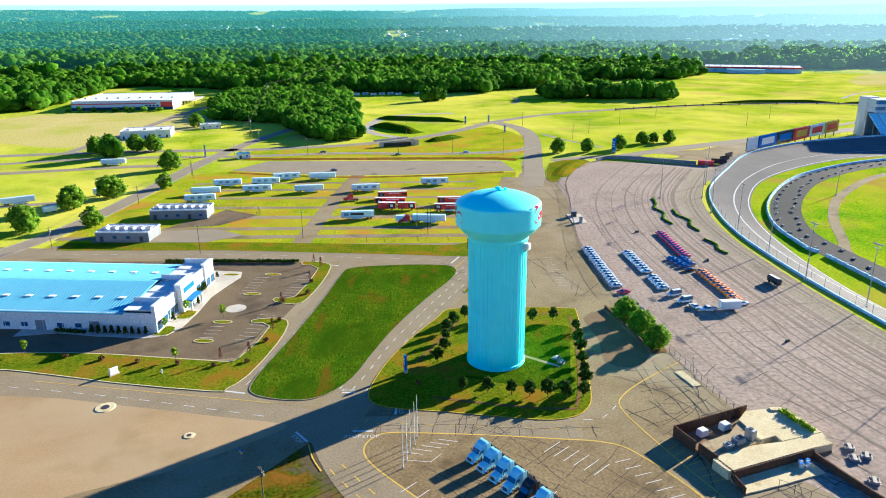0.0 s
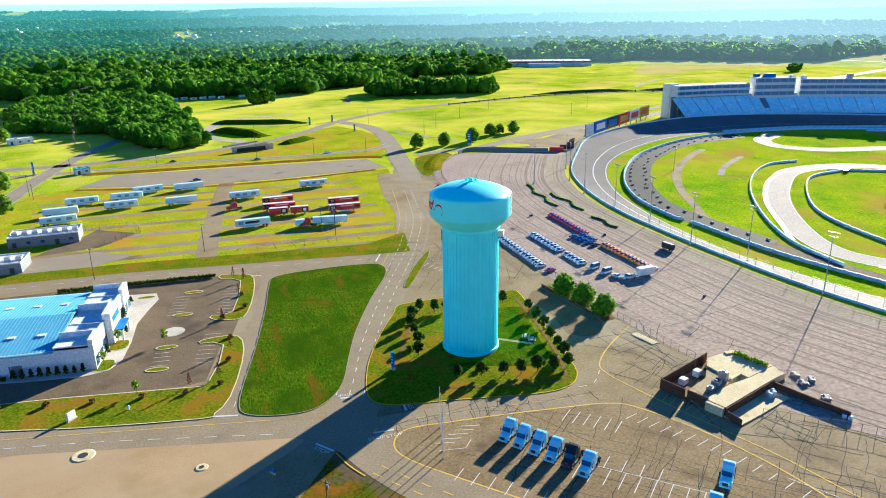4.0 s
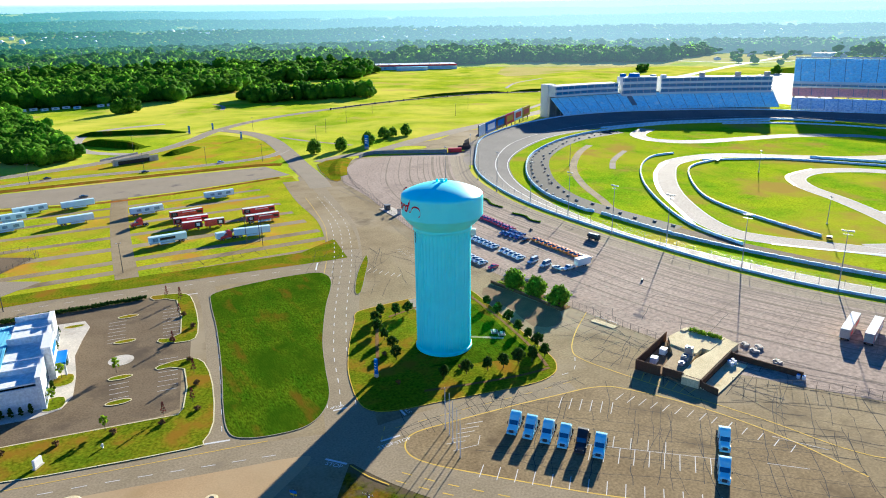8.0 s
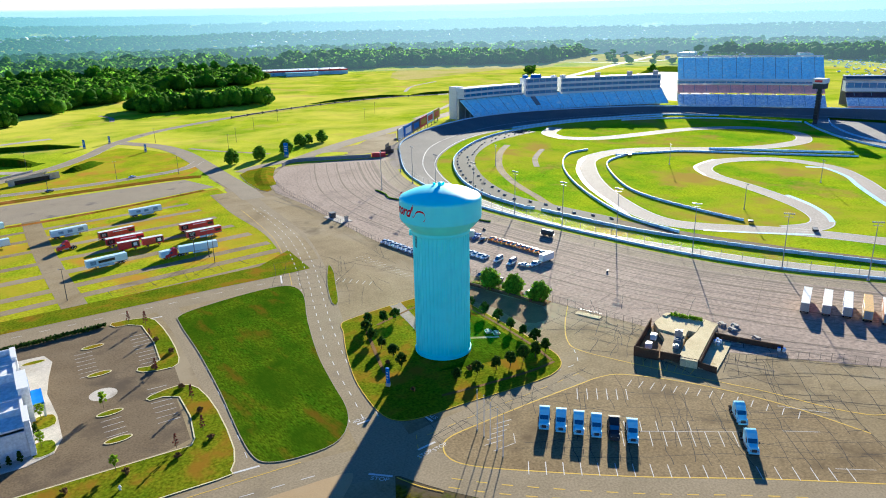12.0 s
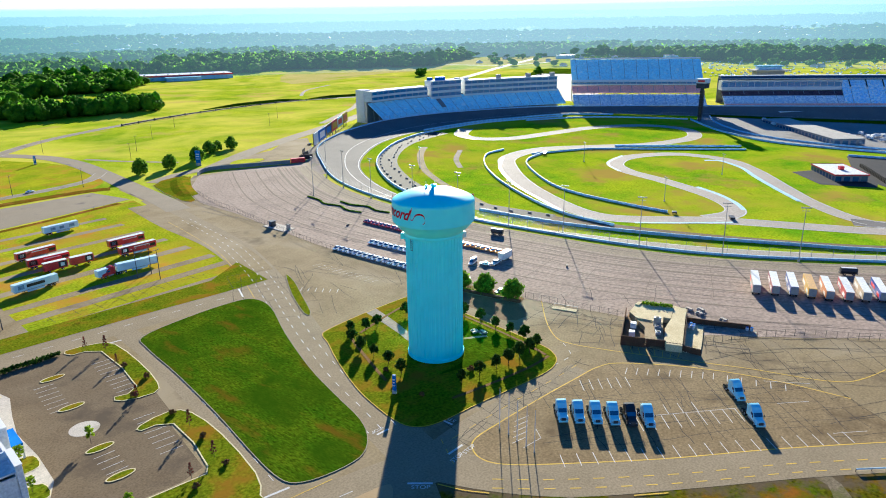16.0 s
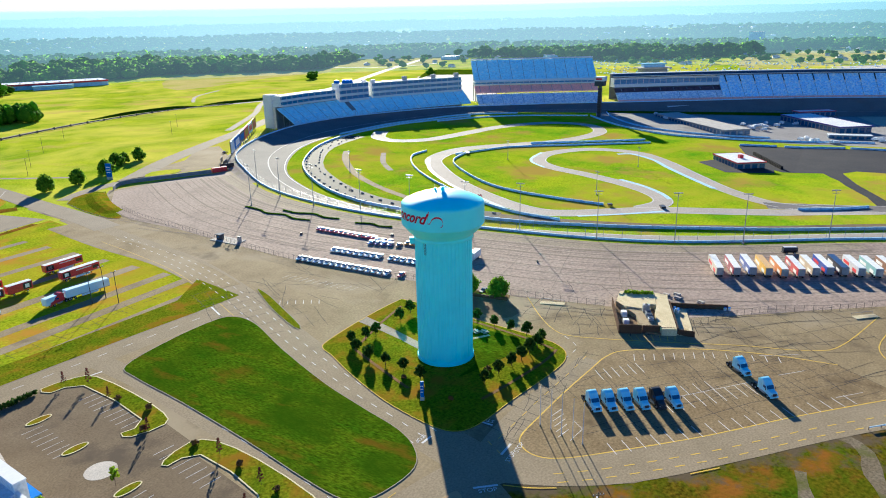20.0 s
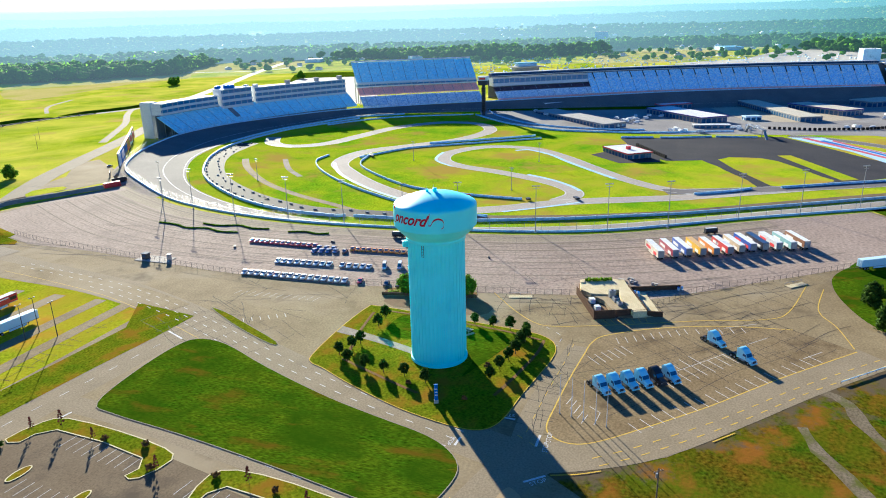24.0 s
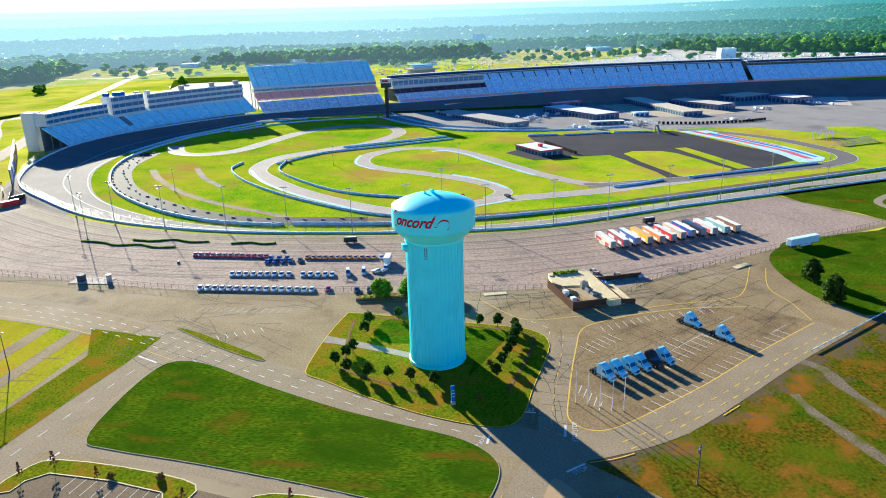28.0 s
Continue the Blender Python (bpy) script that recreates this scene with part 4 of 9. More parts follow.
sheet("pavement_shed_apron", [(-150, 290), (-100, 294), (-84, 306), (-100, 316), (-150, 312)], 0.058, M_ROAD, label="asphalt apron by the pump house", category="pavement")
road("road_campground", [(-330, 330), (-270, 350), (-215, 368), (-195, 372)], 6, "asphalt camp lane", edge=False)
road("road_campground_north", [(-360, 440), (-280, 452), (-200, 470), (-166, 470)], 9, "asphalt camp road", edge=False)


def berm(pts, w, h, label, material=M_LAWN_DRY):
    ln = curve_pts(pts, 5)
    n = len(ln) - 1
    b = bmesh.new()
    lo, hi = offset_line(ln, w / 2), offset_line(ln, -w / 2)
    rows = []
    for i, p in enumerate(ln):
        z = h * min(1.0, 4 * i / n, 4 * (n - i) / n) + 0.02
        rows.append([b.verts.new((q.x, q.y, zz)) for q, zz in ((lo[i], 0.0), (lo[i].lerp(p, 0.75), z), (hi[i].lerp(p, 0.75), z), (hi[i], 0.0))])
    for p, q in zip(rows, rows[1:]):
        for k in range(3):
            b.faces.new((p[k], p[k + 1], q[k + 1], q[k]))
    bmesh.ops.recalc_face_normals(b, faces=b.faces[:])
    return link_mesh("ground_berm", b, material, None, label, "structure", "bank")


berm([(-48, 700), (-36, 696), (-8, 686), (16, 678), (38, 668)], 11, 3.4, "steep dark grass bank above the loop road", M_LAWN)
berm([(-6, 602), (-20, 618), (-33, 636), (-48, 652)], 17, 4.6, "steep dark grass bank inside the loop road", M_LAWN)
berm([(2, 556), (16, 566), (28, 580)], 11, 3.0, "small dark grass bank beside the bridge", M_LAWN)
# two banks added in darker grass where shadow strips run beside the highway
berm([(330, 798), (388, 802), (430, 799), (470, 790)], 9, 2.6, "bank in dark grass standing in for shadow strips by the highway", M_LAWN)
berm([(480, 790), (515, 774), (560, 758), (620, 762)], 9, 2.6, "bank in dark grass standing in for shadow strips by the highway", M_LAWN)
berm([(82, 418), (92, 444), (108, 472)], 13, 1.2, "sloping green bank beside the paddock")
link_mesh("ground_rust_strip", ribbon(curve_pts([(-130, 492), (-91, 489), (-56, 488), (-2, 486), (48, 482), (64, 476)], 5), 9, 0.07), M_ROUGHRED, None, "strip of rust-coloured dry weeds beside the yard", "structure", "verge")
link_mesh("ground_rust_strip", ribbon(curve_pts([(-128, 446), (-60, 428), (-6, 428), (50, 436)], 5), 4, 0.07), M_ROUGHRED, None, "strip of rust-coloured dry weeds beside the yard", "structure", "verge")
ov = thing("overpass", "low concrete overpass, its dark opening a black panel", "bridge", pose(-22, 539, 0, 0, 0, 14))
part("abutment", box(-14, -11, -1.2, 1.2, 0, 3.6, 0.05), M_CONCRETE, ov)
part("abutment", box(11, 17, -1.2, 1.2, 0, 3.6, 0.05), M_CONCRETE, ov)
# solid black panel: the shade of the opening put into colour
part("opening", box(-11, 11, 0.4, 1.0, 0, 2.9), M_BLACK, ov, "black panel standing in for the shaded opening")
part("deck", box(-11, 11, -1.2, 1.2, 2.9, 3.5, 0.03), M_CONCRETE, ov)
part("parapet", box(-14, 17, -1.4, -1.1, 3.5, 4.2), M_CONCRETE, ov, "pale concrete parapet")

# ---- infield courses ----
def course(name, pts, w, z, material, label):
    ln = curve_pts(pts, 8)
    ob = link_mesh(name, ribbon(ln, w, z, INFIELD), material, None, label, "structure", "road")
    if w > 10:
        for d in (w / 2 - 0.5, 0.5 - w / 2):
            part("edge_line", ribbon(offset_line(ln, d), 0.55, z + 0.02, INFIELD), M_WHITE, ob, "white painted edge line")
    return ob


course("road_course_outer", [(360, -40), (322, 30), (297, 75), (266, 132), (244, 172), (216, 205), (207, 225), (215, 252), (240, 292), (272, 326), (304, 348), (350, 348), (395, 320), (428, 298), (470, 284), (506, 284), (536, 305), (530, 342), (480, 372), (420, 384), (375, 393), (352, 412), (356, 435), (385, 452)], 13, 0.06, M_COURSE, "pale asphalt road course winding through the infield")
course("road_course_inner", [(244, 178), (262, 171), (278, 176), (295, 195), (312, 230), (323, 262), (341, 280), (372, 283), (408, 262), (414, 226), (390, 198), (350, 168), (318, 142), (297, 112), (300, 70)], 12, 0.075, M_COURSE, "pale asphalt hairpin of the road course")
course("road_pit_entry", [(292, 118), (313, 55), (350, -28), (376, -72), (404, -86), (440, -80), (490, -58), (530, -20), (546, 12)], 15, 0.085, M_TRACK, "asphalt pit entry with painted kerbs")
course("road_infield_lane", [(290, 420), (262, 400), (228, 366), (206, 332), (192, 300), (183, 276), (190, 245)], 5, 0.05, M_ASPHALT, "narrow worn lane across the infield grass")
course("road_infield_spur", [(300, 392), (270, 372), (250, 352)], 4, 0.05, M_DIRTGRAY, "short worn spur in the grass")
# dark band inside the west turn with stored blocks
apron = curve_pts([(352, 455), (300, 446), (262, 428), (226, 400), (196, 360), (180, 325), (176, 300), (180, 270), (186, 240)], 6)
link_mesh("pavement_apron", ribbon(apron, 15, 0.07, INFIELD), M_DARKPAD, None, "dark asphalt band inside the turn", "structure", "pavement")
link_mesh("pavement_apron_straight", ribbon(curve_pts([(186, 240), (196, 205), (212, 165), (236, 120), (268, 66), (306, 0), (350, -80)], 6), 9, 0.065, INFIELD), M_BLACKTOP, None, "grey asphalt strip behind the inner wall", "structure", "pavement")

def infield_sheet(name, pts, z, material, label, category, rounded=0):
    b = bmesh.new()
    if rounded:
        pts = curve_pts(pts, rounded, True)
    f = b.faces.new([b.verts.new((p[0], p[1], 0)) for p in pts])
    bmesh.ops.triangulate(b, faces=[f])
    bmesh.ops.bisect_plane(b, geom=b.verts[:] + b.edges[:] + b.faces[:], plane_co=(0, 110, 0), plane_no=(0, 1, 0))
    for v in b.verts:
        v.co.z = INFIELD(v.co.x, v.co.y) + z
    for f in b.faces:
        f.normal_update()
        if f.normal.z < 0:
            f.normal_flip()
    return link_mesh(name, b, material, None, label, "structure", category)


infield_sheet("pavement_garage", [(520, 215), (552, 272), (600, 318), (640, 330), (690, 262), (760, 178), (800, 110), (836, 20), (862, -80), (872, -230), (820, -330), (640, -320), (500, -190), (520, -110), (560, -60), (552, 20), (545, 80), (532, 140)], 0.04, M_GREYLOT, "grey asphalt of the garage area", "pavement")
infield_sheet("pavement_garage_slab", [(765, 70), (800, 44), (812, -24), (676, -76), (644, -15), (645, 37)], 0.16, M_SAND, "pale beige concrete between the garages", "pavement")
infield_sheet("pavement_far_slab", [(820, -192), (850, -262), (738, -226), (762, -192)], 0.06, M_CONCRETE, "pale concrete lot by the pits", "pavement")
infield_sheet("pavement_black_pad", [(454, 148), (500, 160), (523, 95), (540, 19), (491, -5), (437, -28), (413, -43), (387, -46), (361, -19), (350, -4), (328, 40), (312, 60), (340, 66), (408, 92), (399, 118), (416, 137)], 0.05, M_DARKPAD, "freshly sealed black asphalt pad", "pavement")
infield_sheet("pavement_painted_apron", [(536, 14), (540, -14), (492, -34), (458, -51), (421, -63), (394, -68), (381, -62), (374, -43), (406, -40), (466, -23)], 0.11, M_WALLB, "white and blue painted run-off", "pavement")
infield_sheet("trim_runoff_red", [(534, 4), (537, -2), (466, -34), (420, -53), (388, -58), (390, -52), (430, -44), (480, -22)], 0.13, M_REDFADE, "faded red painted run-off stripe", "road marking")
infield_sheet("trim_runoff_blue", [(520, -8), (524, -13), (466, -41), (424, -58), (396, -64), (396, -61), (430, -52), (480, -30)], 0.15, M_BLUE, "blue painted run-off stripe", "road marking")
infield_sheet("trim_runoff_red", [(520, -18), (526, -21), (480, -39), (446, -54), (446, -51)], 0.16, M_REDFADE, "faded red painted run-off stripe", "road marking")
infield_sheet("lawn_pad_west", [(360, 157), (390, 123), (406, 92), (357, 74), (321, 64), (303, 78), (292, 100), (304, 119)], 0.06, M_INGRASS, "grass plot beside the course", "lawn", 2)
infield_sheet("lawn_pad_east", [(413, 80), (426, 58), (415, 38), (360, 17), (345, 13), (322, 47), (340, 58)], 0.07, M_INGRASS, "grass plot on the black pad", "lawn", 2)
infield_sheet("lawn_pad_strip", [(439, 35), (442, 25), (355, -4), (350, 7)], 0.08, M_INGRASS, "thin grass strip on the black pad", "lawn")
rows = []
for p, q in zip(o_ring, i_ring):
    if q.x > 600 and 100 < q.y < 318:
        rows.append([(p.lerp(q, k), INFIELD(*q) * (DROP(p) + (1 - DROP(p)) * (k - 0.62) / 0.38) + 0.14) for k in (0.70, 0.96)])
rows.sort(key=lambda r_: r_[0][0].y)
b = bmesh.new()
rows = [[b.verts.new((v.x, v.y, z)) for v, z in r_] for r_ in rows]
for p, q in zip(rows, rows[1:]):
    f = b.faces.new((p[0], q[0], q[1], p[1]))
    f.normal_update()
    if f.normal.z < 0:
        f.normal_flip()
link_mesh("lawn_pit", b, M_LAWN, None, "green grass strip along the front straight", "structure", "lawn")
infield_sheet("lawn_garage_end", [(521, -124), (560, -128), (560, -170), (500, -170)], 0.07, M_INGRASS, "bright grass patch beside the yard", "lawn")
infield_sheet("pavement_red_house_lot", [(376, 152), (404, 176), (436, 158), (412, 124), (392, 122)], 0.065, M_DARKPAD, "dark lot round the red-roofed house", "pavement")

b = bmesh.new()
for pts, w, d in (([(272, 174), (284, 182), (297, 196), (306, 212)], 3.0, -6), ([(404, 240), (412, 226), (396, 203), (372, 186), (345, 165), (322, 146)], 3.4, -5.5), ([(206, 238), (216, 254), (240, 292), (272, 326), (304, 346)], 2.6, 6.5), ([(324, 262), (341, 279), (372, 283)], 2.2, 6.5), ([(352, 412), (356, 432)], 3, 6), ([(250, 170), (230, 190), (214, 208)], 2.2, 6.4)):
    ribbon(offset_line(curve_pts(pts, 6), d), w, 0.10, INFIELD, b)
link_mesh("trim_course_kerbs", b, M_WALLB, None, "white and blue painted course kerbs", "structure", "kerb")

# ---- walls and barriers ----
def barrier(name, pts, h, thick, label, over=INFIELD, z0=0.0, step=6, material=M_WALLB, closed=False, block=6.0):
    """A wall of separate blocks along a line."""
    ln = curve_pts(pts, step, closed)
    top = thing(name, label, "barrier", group="track barriers")
    at = along(ln, block, 0.0)
    me = None
    for p, hd in at:
        if me is None:
            bb = prism([(-thick / 2, 0), (thick / 2, 0), (thick * 0.32, h), (-thick * 0.32, h)], -block / 2 + 0.04, block / 2 - 0.04)
            ob = part("block", bb, material, top)
            me = ob.data
        else:
            ob = new("block", me)
            ob.parent = top
        ob.matrix_basis = Matrix.Translation((p.x, p.y, over(p.x, p.y) + z0)) @ Matrix.Rotation(hd - math.pi / 2, 4, 'Z')
    return top


inwall_w = [(520, 432), (464, 450), (420, 462), (353, 464), (300, 453), (254, 430), (218, 402), (186, 360), (170, 322), (168, 290), (170, 282)]
inwall_s = [(172, 274), (181, 226), (202, 175), (228, 127), (260, 68), (304, -10), (350, -90), (430, -220)]
barrier("track_barrier", inwall_w, 1.5, 1.0, "white concrete inner wall round the west turn")
barrier("track_barrier", inwall_s, 1.5, 1.0, "white concrete inner wall along the straight")
barrier("track_barrier", [(322, 368), (300, 366), (270, 346), (240, 314), (214, 275), (198, 240), (196, 212)], 1.3, 0.9, "white barrier round the outer course bend")
barrier("track_barrier", [(334, 338), (306, 333), (284, 318), (254, 284), (242, 258), (239, 225), (240, 196)], 1.3, 0.9, "white barrier inside the course bend")
barrier("track_barrier", [(328, 341), (368, 325), (384, 314), (424, 272), (466, 228)], 1.3, 0.9, "long white barrier between two course arms")
barrier("track_barrier", [(600, 323), (568, 296), (544, 270), (522, 229), (524, 190), (536, 145), (558, 92), (566, 60)], 1.5, 1.2, "pale blue wall of the garage area")
barrier("track_barrier", [(640, 318), (604, 300), (566, 268), (546, 232), (544, 190), (556, 140)], 1.4, 1.0, "pale blue wall beside the garage road")
barrier("track_barrier", [(501, 156), (510, 132)], 1.5, 1.2, "short pale blue barrier on the pad")
barrier("track_barrier", [(513, 122), (528, 80)], 1.5, 1.2, "short pale blue barrier on the pad")
barrier("track_barrier", [(529, 73), (531, 39)], 1.5, 1.2, "short pale blue barrier on the pad")
barrier("track_barrier", [(406, 310), (442, 272), (481, 233)], 1.5, 1.2, "pale blue barrier beyond the course")
barrier("track_barrier", [(352, 472), (420, 470), (470, 458), (528, 440), (575, 400)], 1.5, 1.0, "white outer barrier of the west apron")
barrier("track_barrier", [(690, 300), (745, 215), (790, 145), (830, 60), (862, -30), (890, -130)], 1.3, 1.0, "long white pit wall below the front stand")
barrier("track_barrier", [(290, 98), (300, 80), (313, 64)], 1.4, 1.1, "pale blue barrier at the grass plot")
barrier("track_barrier", [(320, 45), (340, 6), (362, -38), (372, -56)], 1.4, 1.1, "pale blue barrier along the pad")
barrier("track_barrier", [(600, 330), (560, 386), (520, 418), (470, 440)], 1.3, 0.9, "white wall in front of the east stand")
# outer wall with catch fence
seen_oval = [Vector(p) for p in curve_pts(OVAL[:26], 6)]
wall = link_mesh("wall_speedway", wall_line(seen_oval, 1.3, 0.6, LIFT, z0=-0.3), M_WALLB, None, "white concrete outer wall of the racetrack", "structure", "wall")
post_me = None
for p, h in along(seen_oval, 8.0):
    if post_me is None:
        o = part("fence_post", cyl((0, 0, 0.9), (0, 0, 4.6), 0.09, n=4), M_STEEL, wall)
        post_me = o.data
    else:
        o = new("fence_post", post_me)
        o.parent = wall
    o.location = (p.x, p.y, LIFT(p.x, p.y))
b = bmesh.new()
for z in (1.6, 2.2, 2.8, 3.4, 4.0, 4.6):
    wall_line(seen_oval, 0.03, 0.03, LIFT, z0=z, bm=b)
part("fence_cables", b, M_STEEL, wall, "grey catch-fence cables")
link_mesh("ground_wall_verge", strip(offset_line(curve_pts(OVAL[:13], 6), 1.0), offset_line(curve_pts(OVAL[:13], 6), 4.2), 0.07, 0.07), M_GRASS, None, "yellow grass verge along the outer wall", "structure", "verge")

# ---- stands ----
def sweep(pts, profile, bm=None, cap=True, closed_profile=True):
    """A profile of (outward distance, height) drawn along a line; outward is to the left of it."""
    b = bm or bmesh.new()
    rows = []
    lines = [offset_line(pts, d) for d, z in profile]
    for i in range(len(pts)):
        rows.append([b.verts.new((lines[k][i].x, lines[k][i].y, profile[k][1])) for k in range(len(profile))])
    m = len(profile)
    for p, q in zip(rows, rows[1:]):
        for k in range(m if closed_profile else m - 1):
            b.faces.new((p[k], p[(k + 1) % m], q[(k + 1) % m], q[k]))
    if cap and closed_profile:
        b.faces.new(rows[0][::-1])
        b.faces.new(rows[-1])
    bmesh.ops.recalc_face_normals(b, faces=b.faces[:])
    return b


def tiers(d0, z0, d1, z1, rows):
    out = []
    for i in range(rows):
        a, c = i / rows, (i + 1) / rows
        out += [(d0 + (d1 - d0) * a, z0 + (z1 - z0) * c), (d0 + (d1 - d0) * c, z0 + (z1 - z0) * c)]
    return [(d0, z0)] + out


def cut(line, a, c):
    """The stretch of a line between two fractions of its length."""
    n = len(line) - 1
    return [line[i] for i in range(max(0, round(a * n)), min(n, round(c * n)) + 1)]


def bank(name, line, d0, z0, d1, z1, rows, material, parent, aisles=12, label=""):
    prof = tiers(d0, z0, d1, z1, rows) + [(d1, z1 - 0.8), (d0, z0 - 0.8)]
    ob = part(name, sweep(line, prof), material, parent, label)
    for p, h in along(line, aisles, aisles / 2):
        b = bmesh.new()  # narrow stair between the seat blocks
        s, d = Vector((-math.sin(h), math.cos(h))), Vector((math.cos(h), math.sin(h)))
        q = [p + s * d0 - d * 0.25, p + s * d0 + d * 0.25, p + s * d1 + d * 0.25, p + s * d1 - d * 0.25]
        step = (z1 - z0) / rows
        b.faces.new([b.verts.new((v.x, v.y, z + step + 0.06)) for v, z in zip(q, (z0, z0, z1, z1))])
        part("aisle", b, M_STAIR, ob)
    return ob


def storeys(name, line, d0, d1, z0, z1, floors, parent, label=""):
    """A long block with bands of windows between white floor edges, and mullions."""
    ob = part(name, sweep(line, [(d0 + 0.5, z0), (d0 + 0.5, z1), (d1, z1), (d1, z0)]), M_WALLW, parent, label)
    hgt = (z1 - z0) / floors
    for k in range(floors):
        zb = z0 + hgt * k
        part("window_band", sweep(line, [(d0 + 0.3, zb + hgt * 0.40), (d0 + 0.3, zb + hgt * 0.94), (d0 + 0.8, zb + hgt * 0.94), (d0 + 0.8, zb + hgt * 0.40)]), M_BLUEGLASS, ob, "dark window band")
        part("floor_edge", sweep(line, [(d0 - 0.9, zb), (d0 - 0.9, zb + hgt * 0.36), (d0 + 0.6, zb + hgt * 0.36), (d0 + 0.6, zb)]), M_PAINTW, ob)
    for p, h in along(line, 7.0, 1.0):
        q = p + Vector((-math.sin(h), math.cos(h))) * (d0 + 0.15)
        part("mullion", cyl((q.x, q.y, z0), (q.x, q.y, z1), 0.16, n=4), M_PAINTW, ob)
    part("roof_edge", sweep(line, [(d0 - 0.8, z1), (d0 - 0.8, z1 + 0.7), (d1 + 0.4, z1 + 0.7), (d1 + 0.4, z1)]), M_ROOFW, ob)
    return ob


west_line = curve_pts([(354, 525), (390, 524), (420, 518.5), (458, 508), (493, 493), (530, 474), (566, 451)], 8)
ws = thing("grandstand", "blue-grey grandstand with white glazed suites above it", "grandstand")
bank("seat_bank", west_line, 3, 6.0, 24, 19.5, 20, M_SEAT, ws, 13, "blue-grey seat rows")
for nm, a, c, z0, z1, fl, d in (("suite_block_low", 0.03, 0.35, 20.5, 30, 2, 20), ("suite_block_tall", 0.37, 0.52, 17.5, 35, 3, 19), ("suite_block_long", 0.55, 0.985, 18, 33.5, 3, 20)):
    storeys(nm, cut(west_line, a, c), d, d + 13, z0, z1, fl, ws, "white suite block with window bands")
for i, (p, h) in enumerate(along(west_line, 11.0, 3.0)):
    s = Vector((-math.sin(h), math.cos(h)))
    for d, z in ((12, 10.5), (19, 15), (26, 20), (32, 20)):
        q = p + s * d
        part("column", cyl((q.x, q.y, 0), (q.x, q.y, z), 0.35, n=6), M_STEEL, ws)
p0 = Vector((366, 566))
# added grey sheet stands in for the dark gap below the suites
part("gap_shade", sweep(west_line, [(25, 0), (25, 20.4), (25.8, 20.4), (25.8, 0)]), M_GREYWALL, ws, "dark sheet standing in for the shaded gap under the suites")
part("end_tower", box(356, 366, 556, 567, 0, 31.5, 0.3), M_WALLW, ws, "white stair tower")
part("end_tower_wing", box(357, 367, 546, 556, 21, 30.6, 0.3), M_WALLW, ws)
p = west_line[round(0.42 * (len(west_line) - 1))]
rt = part("roof_lounge", cyl((p.x + 12, p.y + 24, 35.6), (p.x + 12, p.y + 24, 39), 6, 5, 16), M_BLUE, ws, "blue roof drum")
for dx, dy in ((-8, 4), (20, -10), (28, -16)):
    part("roof_unit", box(p.x + 10 + dx, p.x + 15 + dx, p.y + 26 + dy, p.y + 30 + dy, 34 if dx > 0 else 35.6, 37 if dx > 0 else 38.4, 0.2), M_BLUE if dx < 0 else M_ROOFW, ws)
for f in (0.7, 0.85, 0.95):
    q = west_line[round(f * (len(west_line) - 1))]
    part("roof_drum", cyl((q.x + 16, q.y + 22, 34), (q.x + 16, q.y + 22, 38), 3, 3, 14), M_ROOFG, ws, "round roof vent")

east_line = curve_pts([(588, 454), (617, 413), (642, 371), (666, 331)], 8)
es = thing("grandstand", "tall three-deck grandstand with red middle seats", "grandstand")
bank("seat_bank", east_line, 3, 1.5, 22, 11, 18, M_SEATMIX, es, 12, "mixed coloured seat rows")
bank("middle_bank", east_line, 23, 13, 36, 20, 10, M_SEATRED, es, 12, "faded red seat rows")
storeys("press_band", east_line, 33, 44, 20.5, 24, 1, es, "dark glazed band between decks")
bank("upper_bank", east_line, 36, 26, 64, 48, 22, M_SEAT, es, 13, "blue-grey upper seat rows")
for p, h in along(east_line, 12.0, 3.0):
    s = Vector((-math.sin(h), math.cos(h)))
    for d, z in ((34, 19), (46, 32), (62, 46)):
        q = p + s * d
        part("column", cyl((q.x, q.y, 0), (q.x, q.y, z), 0.6, n=6), M_STEEL, es)
    part("brace", cyl((*(p + s * 62), 20), (*(p + s * 36), 25), 0.4, n=5), M_STEEL, es)
part("fascia", sweep(east_line, [(35.0, 24.4), (35.0, 26.4), (35.9, 26.4), (35.9, 24.4)]), M_PAINTW, es, "white fascia under the upper deck")
part("fascia_stripe", sweep(east_line, [(35.4, 23.2), (35.4, 24.35), (36.0, 24.35), (36.0, 23.2)]), M_PURPLE, es, "purple stripe under the fascia")
opening = cut(west_line, 0.405, 0.425)
# solid grey strip over the seats, in place of a dark stairway
part("vomitory", sweep(opening, [(8, 9.4), (8, 10.6), (19, 17.6), (19, 16.4)]), M_GREYWALL, ws, "grey strip on the seats standing in for a shaded stairway")
part("top_rail", sweep(east_line, [(63, 48.4), (63, 50.0), (63.3, 50.0), (63.3, 48.4)]), M_PAINTW, es)
front_line = curve_pts([(680, 316), (724, 252), (766, 184), (799, 122), (830, 46), (858, -40), (884, -146), (906, -218), (930, -310), (958, -420), (984, -540)], 8)
fs = thing("grandstand", "long speckled blue grandstand along the front straight", "grandstand")
low = cut(front_line, 0.0, 0.165)
bank("seat_bank", low, 3, 1.5, 14, 9.5, 12, M_SEATMIX, fs, 22, "speckled blue seat rows")
bank("terrace_bank", low, 15, 10.5, 20, 14, 5, M_SEATDARK, fs, 16, "dark tiered boxes")
storeys("suite_block", low, 21, 34, 15, 24.5, 1, fs, "dark glazed suites")
main_bank = cut(front_line, 0.165, 0.60)
